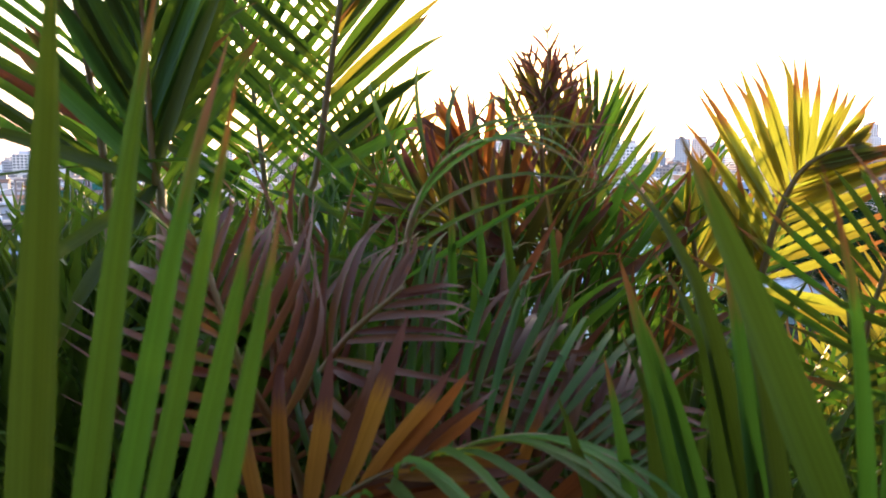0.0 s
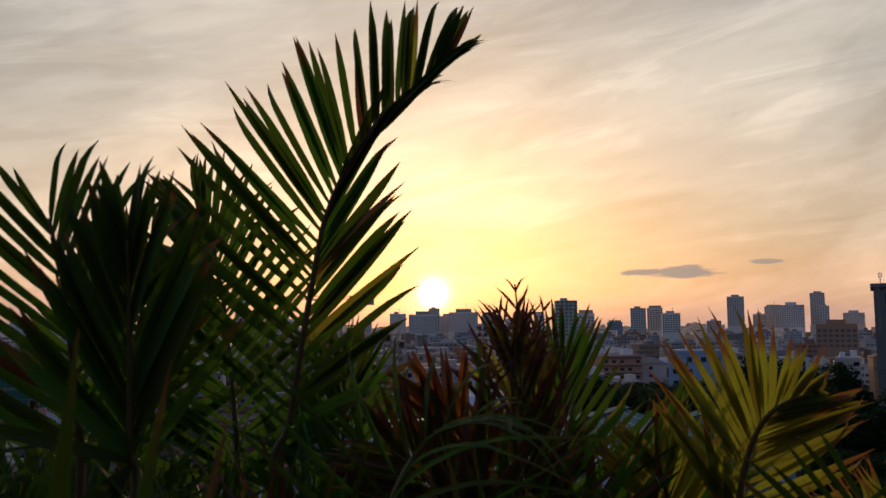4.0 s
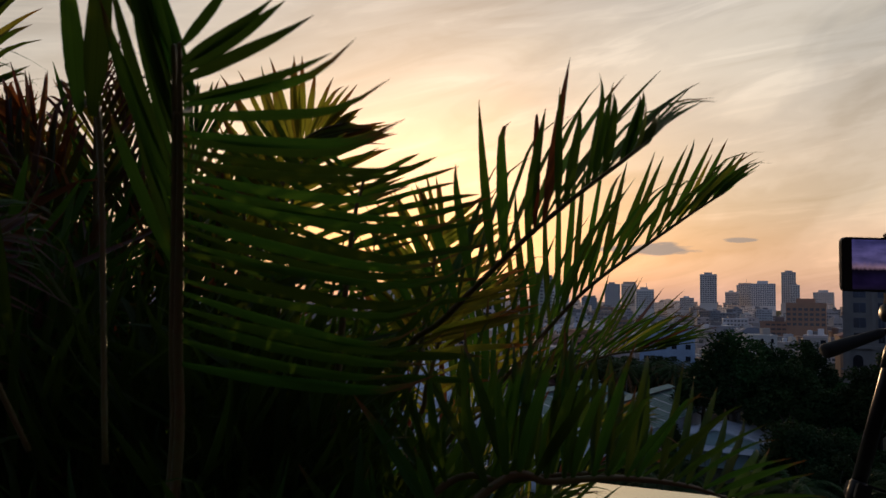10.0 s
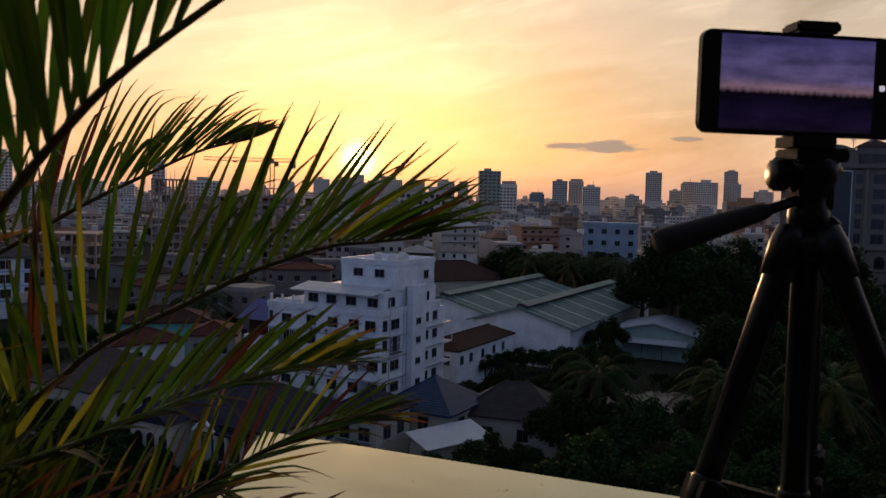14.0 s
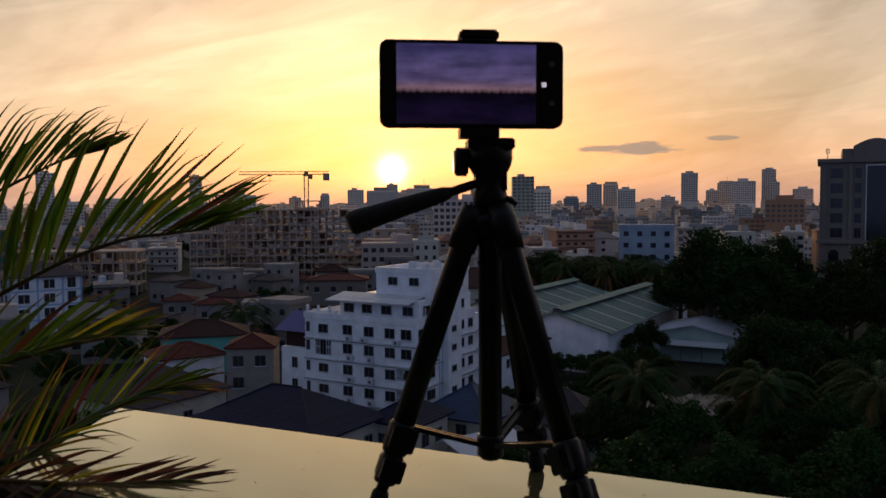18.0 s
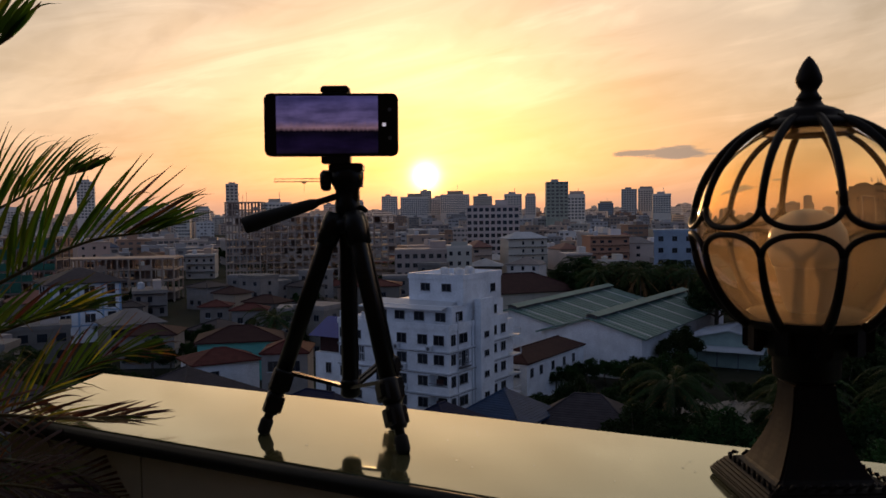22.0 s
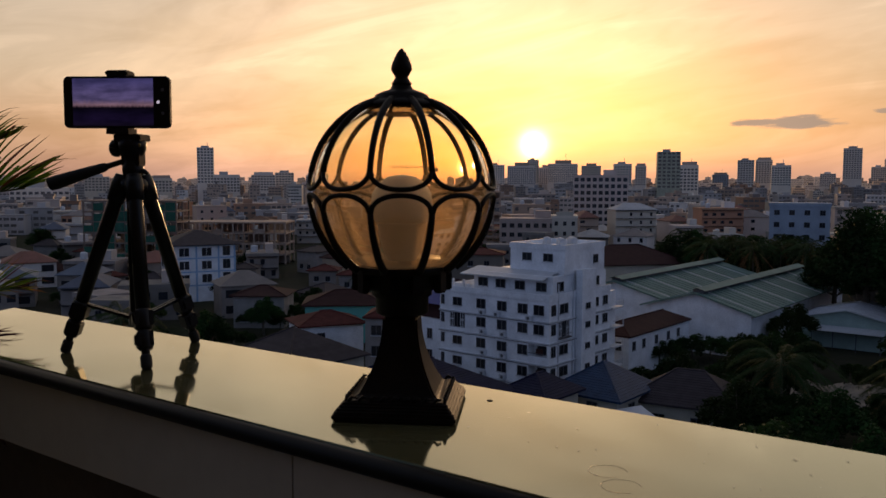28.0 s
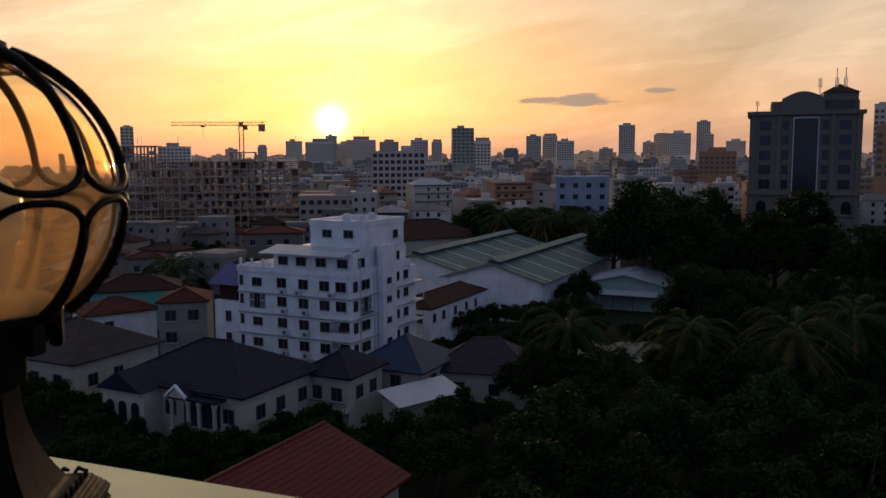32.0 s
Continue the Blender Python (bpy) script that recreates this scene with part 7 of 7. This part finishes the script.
frond(P5, [(-0.742, 0.295, 0.020), (-0.728, 0.294, 0.200), (-0.726, 0.279, 0.280), (-0.720, 0.254, 0.331), (-0.714, 0.229, 0.367), (-0.708, 0.204, 0.397), (-0.702, 0.179, 0.422), (-0.697, 0.156, 0.448)], 11, 0.090, 0.0078, BACK, 0.4, (90, 90), 0.05, "broad", 0.0, 6, taper=0.1, angle_left=(20, 16, 12), sides=(-1,))
frond(P3, [(-0.660, 0.640, 0.000), (-0.565, 0.620, 0.230), (-0.557, 0.620, 0.267), (-0.551, 0.620, 0.303), (-0.546, 0.620, 0.339), (-0.541, 0.620, 0.372), (-0.533, 0.620, 0.399)], 22, 0.105, 0.0085, BACK, 0.2, (70, 62, 50, 30), 0.05, "gold", 0.0, 56, angle_left=(60, 50, 40, 20), taper=0.5)
frond(P3, [(-0.700, 0.740, 0.000), (-0.567, 0.720, 0.160), (-0.548, 0.720, 0.212), (-0.534, 0.720, 0.268), (-0.525, 0.720, 0.324), (-0.519, 0.720, 0.369)], 18, 0.125, 0.0088, BACK, 0.2, (64, 52, 38, 16), 0.05, "gold", 0.0, 57, angle_left=(66, 52, 38, 16), taper=0.5)
blades(P5, (-0.700, 0.175, 0.415), ((-0.705, 0.468, -0.754, 0.553, 0.0115), (-0.705, 0.472, -0.745, 0.558, 0.0140), (-0.703, 0.478, -0.734, 0.553, 0.0125), (-0.700, 0.470, -0.722, 0.530, 0.0100),), 0.11, 0.20)
blades(P5, (-0.740, 0.200, 0.220), ((-0.747, 0.449, -0.738, 0.530, 0.0135), (-0.754, 0.450, -0.760, 0.513, 0.0110),), 0.17)
frond(P5, [(-0.640, 0.660, 0.000), (-0.584, 0.620, 0.237), (-0.532, 0.560, 0.299), (-0.471, 0.500, 0.365), (-0.432, 0.450, 0.402), (-0.404, 0.370, 0.426), (-0.394, 0.320, 0.435)], 22, 0.150, 0.0108, UP, 0.16, (46, 24, 4), 0.85, "green", 0.05, 7, taper=0.7)
frond(P4, [(-0.630, 0.800, -0.050), (-0.529, 0.760, 0.128), (-0.470, 0.740, 0.200), (-0.419, 0.720, 0.263), (-0.379, 0.710, 0.310), (-0.340, 0.700, 0.347), (-0.272, 0.690, 0.397), (-0.228, 0.690, 0.428), (-0.195, 0.690, 0.449)], 29, 0.178, 0.0100, UP, 0.1, (46, 26, 5), 0.95, "green", 0.05, 8, taper=0.7)
frond(P4, [(-0.700, 1.030, -0.020), (-0.519, 1.030, 0.085), (-0.457, 1.030, 0.137), (-0.380, 1.030, 0.177), (-0.316, 1.030, 0.210), (-0.251, 1.030, 0.233), (-0.204, 1.030, 0.239), (-0.161, 1.030, 0.244)], 38, 0.170, 0.0070, UP, 0.06, (44, 30, 7), 1.15, "green", 0.12, 9, taper=0.5)
frond(P4, [(-0.700, 1.100, 0.020), (-0.716, 1.280, 0.146), (-0.603, 1.280, 0.228), (-0.539, 1.280, 0.267), (-0.475, 1.280, 0.300), (-0.411, 1.280, 0.331), (-0.352, 1.280, 0.347)], 34, 0.160, 0.0080, UP, 0.12, (46, 36, 3), 0.85, "green", 0.08, 10, taper=0.7)
frond(P4, [(-0.680, 0.950, 0.000), (-0.481, 0.950, 0.060), (-0.399, 0.950, 0.093), (-0.328, 0.950, 0.121), (-0.274, 0.950, 0.134), (-0.226, 0.950, 0.142)], 30, 0.10, 0.0088, UP, 0.12, (50, 14), 0.5, "green", 0.2, 11)
frond(P4, [(-0.620, 0.960, -0.040), (-0.515, 0.930, 0.012), (-0.427, 0.930, 0.010), (-0.343, 0.930, 0.005), (-0.285, 0.930, 0.001), (-0.232, 0.930, -0.001), (-0.188, 0.930, 0.001), (-0.160, 0.930, 0.001)], 30, 0.075, 0.0058, (0, -0.6, 1), 0.1, (38, 16), 0.10, "dry", 0.3, 12, taper=0.4)
frond(P4, [(-0.620, 1.000, -0.120), (-0.528, 1.060, -0.093), (-0.453, 1.060, -0.057), (-0.391, 1.060, -0.021), (-0.335, 1.060, 0.015), (-0.285, 1.060, 0.043), (-0.241, 1.060, 0.060), (-0.200, 1.060, 0.066)], 40, 0.115, 0.0060, (0, -0.6, 1), 0.1, (34, 8), 0.2, "green", 0.3, 13, taper=0.5, angle_left=(62, 50, 14))
frond(P4, [(-0.620, 0.860, -0.020), (-0.447, 0.840, -0.016), (-0.314, 0.840, -0.026), (-0.223, 0.840, -0.042), (-0.174, 0.840, -0.067), (-0.142, 0.840, -0.093), (-0.110, 0.840, -0.116)], 34, 0.085, 0.0055, (0, -0.6, 1), 0.15, (30, 12), 0.1, "dry", 0.35, 19, taper=0.4, angle_left=(66, 52, 18))
frond(P4, [(-0.600, 0.880, -0.080), (-0.421, 0.800, -0.063), (-0.314, 0.800, -0.046), (-0.242, 0.800, -0.050), (-0.194, 0.800, -0.066)], 22, 0.085, 0.0060, (0, -0.6, 1), 0.2, (48, 16), 0.1, "dry", 0.3, 191, taper=0.4)
frond(P5, [(-0.660, 0.300, 0.040), (-0.509, 0.360, 0.170), (-0.458, 0.360, 0.177), (-0.406, 0.360, 0.180), (-0.352, 0.360, 0.174), (-0.309, 0.360, 0.160)], 20, 0.105, 0.0098, (0, -0.1, 1), 0.08, (80, 58), 2.8, "green", 0.0, 14, taper=0.3)
frond(P5, [(-0.660, 0.340, 0.030), (-0.544, 0.430, 0.154), (-0.484, 0.430, 0.163), (-0.423, 0.430, 0.169), (-0.366, 0.430, 0.165)], 20, 0.115, 0.0095, (0, -0.1, 1), 0.08, (84, 62), 3.0, "green", 0.0, 141, taper=0.3)
blades(P6, (-1.170, 0.190, 0.200), ((-1.115, 0.336, -1.083, 0.561, 0.0140), (-1.099, 0.342, -1.054, 0.551, 0.0100), (-1.088, 0.354, -1.038, 0.527, 0.0085), (-1.077, 0.363, -1.030, 0.515, 0.0072), (-1.064, 0.376, -1.023, 0.481, 0.0078), (-1.050, 0.379, -1.019, 0.474, 0.0070),), 0.14)
blades(P5, (-0.800, 0.240, 0.220), ((-0.823, 0.367, -0.898, 0.499, 0.0165), (-0.825, 0.341, -0.839, 0.492, 0.0075), (-0.805, 0.338, -0.819, 0.500, 0.0085), (-0.821, 0.354, -0.830, 0.463, 0.0070), (-0.814, 0.357, -0.821, 0.456, 0.0080),), 0.16)
blades(P3, (-0.860, 0.280, 0.200), ((-0.855, 0.327, -0.902, 0.452, 0.0120), (-0.852, 0.335, -0.887, 0.433, 0.0100), (-0.823, 0.312, -0.880, 0.488, 0.0125), (-0.827, 0.322, -0.861, 0.465, 0.0110), (-0.819, 0.325, -0.848, 0.460, 0.0110), (-0.842, 0.330, -0.870, 0.446, 0.0100), (-0.886, 0.345, -0.907, 0.409, 0.0070), (-0.904, 0.353, -0.922, 0.389, 0.0060), (-0.875, 0.343, -0.891, 0.414, 0.0080),), 0.24)
blades(P2, (-1.000, 0.360, 0.200), ((-1.092, 0.292, -1.006, 0.507, 0.0075), (-1.093, 0.332, -1.025, 0.484, 0.0060), (-1.024, 0.325, -1.032, 0.435, 0.0060), (-0.919, 0.311, -0.951, 0.500, 0.0080), (-0.908, 0.308, -0.912, 0.483, 0.0080), (-0.951, 0.343, -0.960, 0.497, 0.0075), (-0.975, 0.347, -0.975, 0.487, 0.0075),), 0.38)
frond(P6, [(-1.08, 0.34, 0.10), (-1.04, 0.31, 0.27), (-0.99, 0.30, 0.33), (-0.93, 0.30, 0.35), (-0.87, 0.30, 0.33)], 24, 0.15, 0.0055, (0, -0.3, 1), 0.3, (60, 50), 1.0, "arc", 0.0, 18)
frond(P6, [(-1.060, 0.400, 0.100), (-1.012, 0.400, 0.370), (-1.006, 0.400, 0.421), (-0.995, 0.400, 0.464), (-0.971, 0.400, 0.495), (-0.936, 0.400, 0.504)], 10, 0.13, 0.0042, (0, -0.3, 1), 0.3, (55, 45), 0.9, "arc", 0.0, 181)
for k, (x0, y0, z0, x1, y1, z1) in enumerate(((-1.08, 0.40, 0.30, -1.00, 0.34, 0.42), (-1.02, 0.42, 0.28, -0.92, 0.36, 0.38), (-0.98, 0.38, 0.25, -0.86, 0.33, 0.36), (-1.06, 0.36, 0.28, -1.10, 0.30, 0.45))):
    frond(P2, [(x0, y0, z0 - 0.2), (x0, y0, z0), ((x0 + x1) / 2, y1, (z0 + z1) / 2 + 0.02), (x1, y1, z1)], 15, 0.075, 0.006, (0, -0.8, 0.6), 0.35, (60, 25), 0.2, "crisp", 0.0, 40 + k)
frond(P2, [(-1.08, 0.33, 0.18), (-1.07, 0.31, 0.26), (-1.03, 0.30, 0.315), (-0.98, 0.29, 0.345)], 11, 0.095, 0.0105, BACK, 0.2, (38, 15), 0.1, "orange", 0.25, 51, thick=0.0016)
frond(P2, [(-1.00, 0.34, 0.18), (-0.985, 0.32, 0.25), (-0.955, 0.31, 0.29), (-0.915, 0.30, 0.31)], 8, 0.085, 0.0095, BACK, 0.25, (40, 20), 0.1, "orange", 0.3, 52, thick=0.0016)
frond(P5, [(-0.64, 0.46, 0.05), (-0.63, 0.44, 0.25), (-0.62, 0.43, 0.37), (-0.61, 0.425, 0.42)], 12, 0.11, 0.007, BACK, 0.3, (88, 50), 0.1, "broad", 0.0, 71, angle_left=(92, 60))
frond(P5, [(-0.68, 0.50, 0.05), (-0.69, 0.49, 0.25), (-0.685, 0.48, 0.36), (-0.67, 0.47, 0.44)], 16, 0.12, 0.007, BACK, 0.3, (80, 45), 0.1, "broad", 0.0, 72)


def undergrowth(plant, cx_, cy_, count, spread, low, high, seed, mat, deep=1.0):
    """The dense mass of older leaves round the stems, too tangled to tell apart."""
    r = random.Random(seed)
    inv = plant.matrix_world.inverted()
    src = LEAVES["green"]
    tpl = [[Vector(v.co) for v in me.vertices] for me in src]
    fcs = [[tuple(p.vertices) for p in me.polygons] for me in src]
    g = Geo()
    for _ in range(count):
        k = r.randrange(len(tpl))
        a = r.uniform(0, 6.28)
        q = spread * math.sqrt(r.random())
        p = Vector((cx_ + q * math.cos(a), cy_ + q * deep * math.sin(a), r.uniform(low, high) - 0.10))
        d = Vector((math.cos(a) * 0.5 + r.gauss(0, 0.4), math.sin(a) * 0.4 + r.gauss(0, 0.4), r.uniform(0.3, 1.3))).normalized()
        w = d.cross(Vector((r.gauss(0, 1), r.gauss(0, 1), r.gauss(0, 1)))).normalized()
        nn = w.cross(d)
        ln, wd = r.uniform(0.09, 0.15), r.uniform(0.006, 0.011)
        n = len(g.v)
        g.v += [tuple(inv @ (p + w * (v.x * wd) + d * (v.y * ln) + nn * (v.z * ln))) for v in tpl[k]]
        g.f += [tuple(n + i for i in f) for f in fcs[k]]
    return tagged(part("undergrowth", g, mat, plant, "tangled dark older leaves", True), kind="stuff")


undergrowth(P1, -1.16, 0.72, 1500, 0.24, 0.0, 0.46, 1, M_LEAF, 0.4)
undergrowth(P2, -0.93, 0.70, 950, 0.18, 0.0, 0.53, 2, M_LEAF, 0.4)
undergrowth(P2, -0.93, 0.64, 200, 0.17, 0.1, 0.50, 12, M_LEAF_DRY, 0.4)
undergrowth(P3, -0.74, 0.66, 560, 0.13, 0.0, 0.35, 3, M_LEAF, 0.6)
undergrowth(P4, -0.64, 0.95, 700, 0.16, -0.3, 0.13, 4, M_LEAF)
undergrowth(P4, -0.55, 0.90, 150, 0.17, -0.2, 0.07, 14, M_LEAF_DRY)
undergrowth(P5, -0.82, 0.44, 640, 0.15, 0.0, 0.39, 5, M_LEAF, 0.6)
undergrowth(P6, -1.24, 0.50, 1400, 0.17, 0.05, 0.46, 6, M_LEAF, 0.5)
undergrowth(P6, -1.36, 0.62, 1200, 0.15, 0.0, 0.49, 27, M_LEAF, 0.6)
undergrowth(P6, -1.03, 0.50, 680, 0.16, 0.0, 0.46, 7, M_LEAF, 0.5)
undergrowth(P6, -1.02, 0.44, 120, 0.12, 0.15, 0.48, 17, M_LEAF_DRY, 0.6)
undergrowth(P5, -0.62, 0.54, 560, 0.13, -0.2, 0.26, 8, M_LEAF, 0.8)
undergrowth(P5, -0.70, 0.42, 330, 0.09, 0.05, 0.34, 10, M_LEAF, 0.8)
undergrowth(P5, -0.70, 0.30, 300, 0.10, -0.1, 0.20, 9, M_LEAF, 0.8)
undergrowth(P5, -0.53, 0.50, 300, 0.10, -0.2, 0.22, 11, M_LEAF, 0.8)
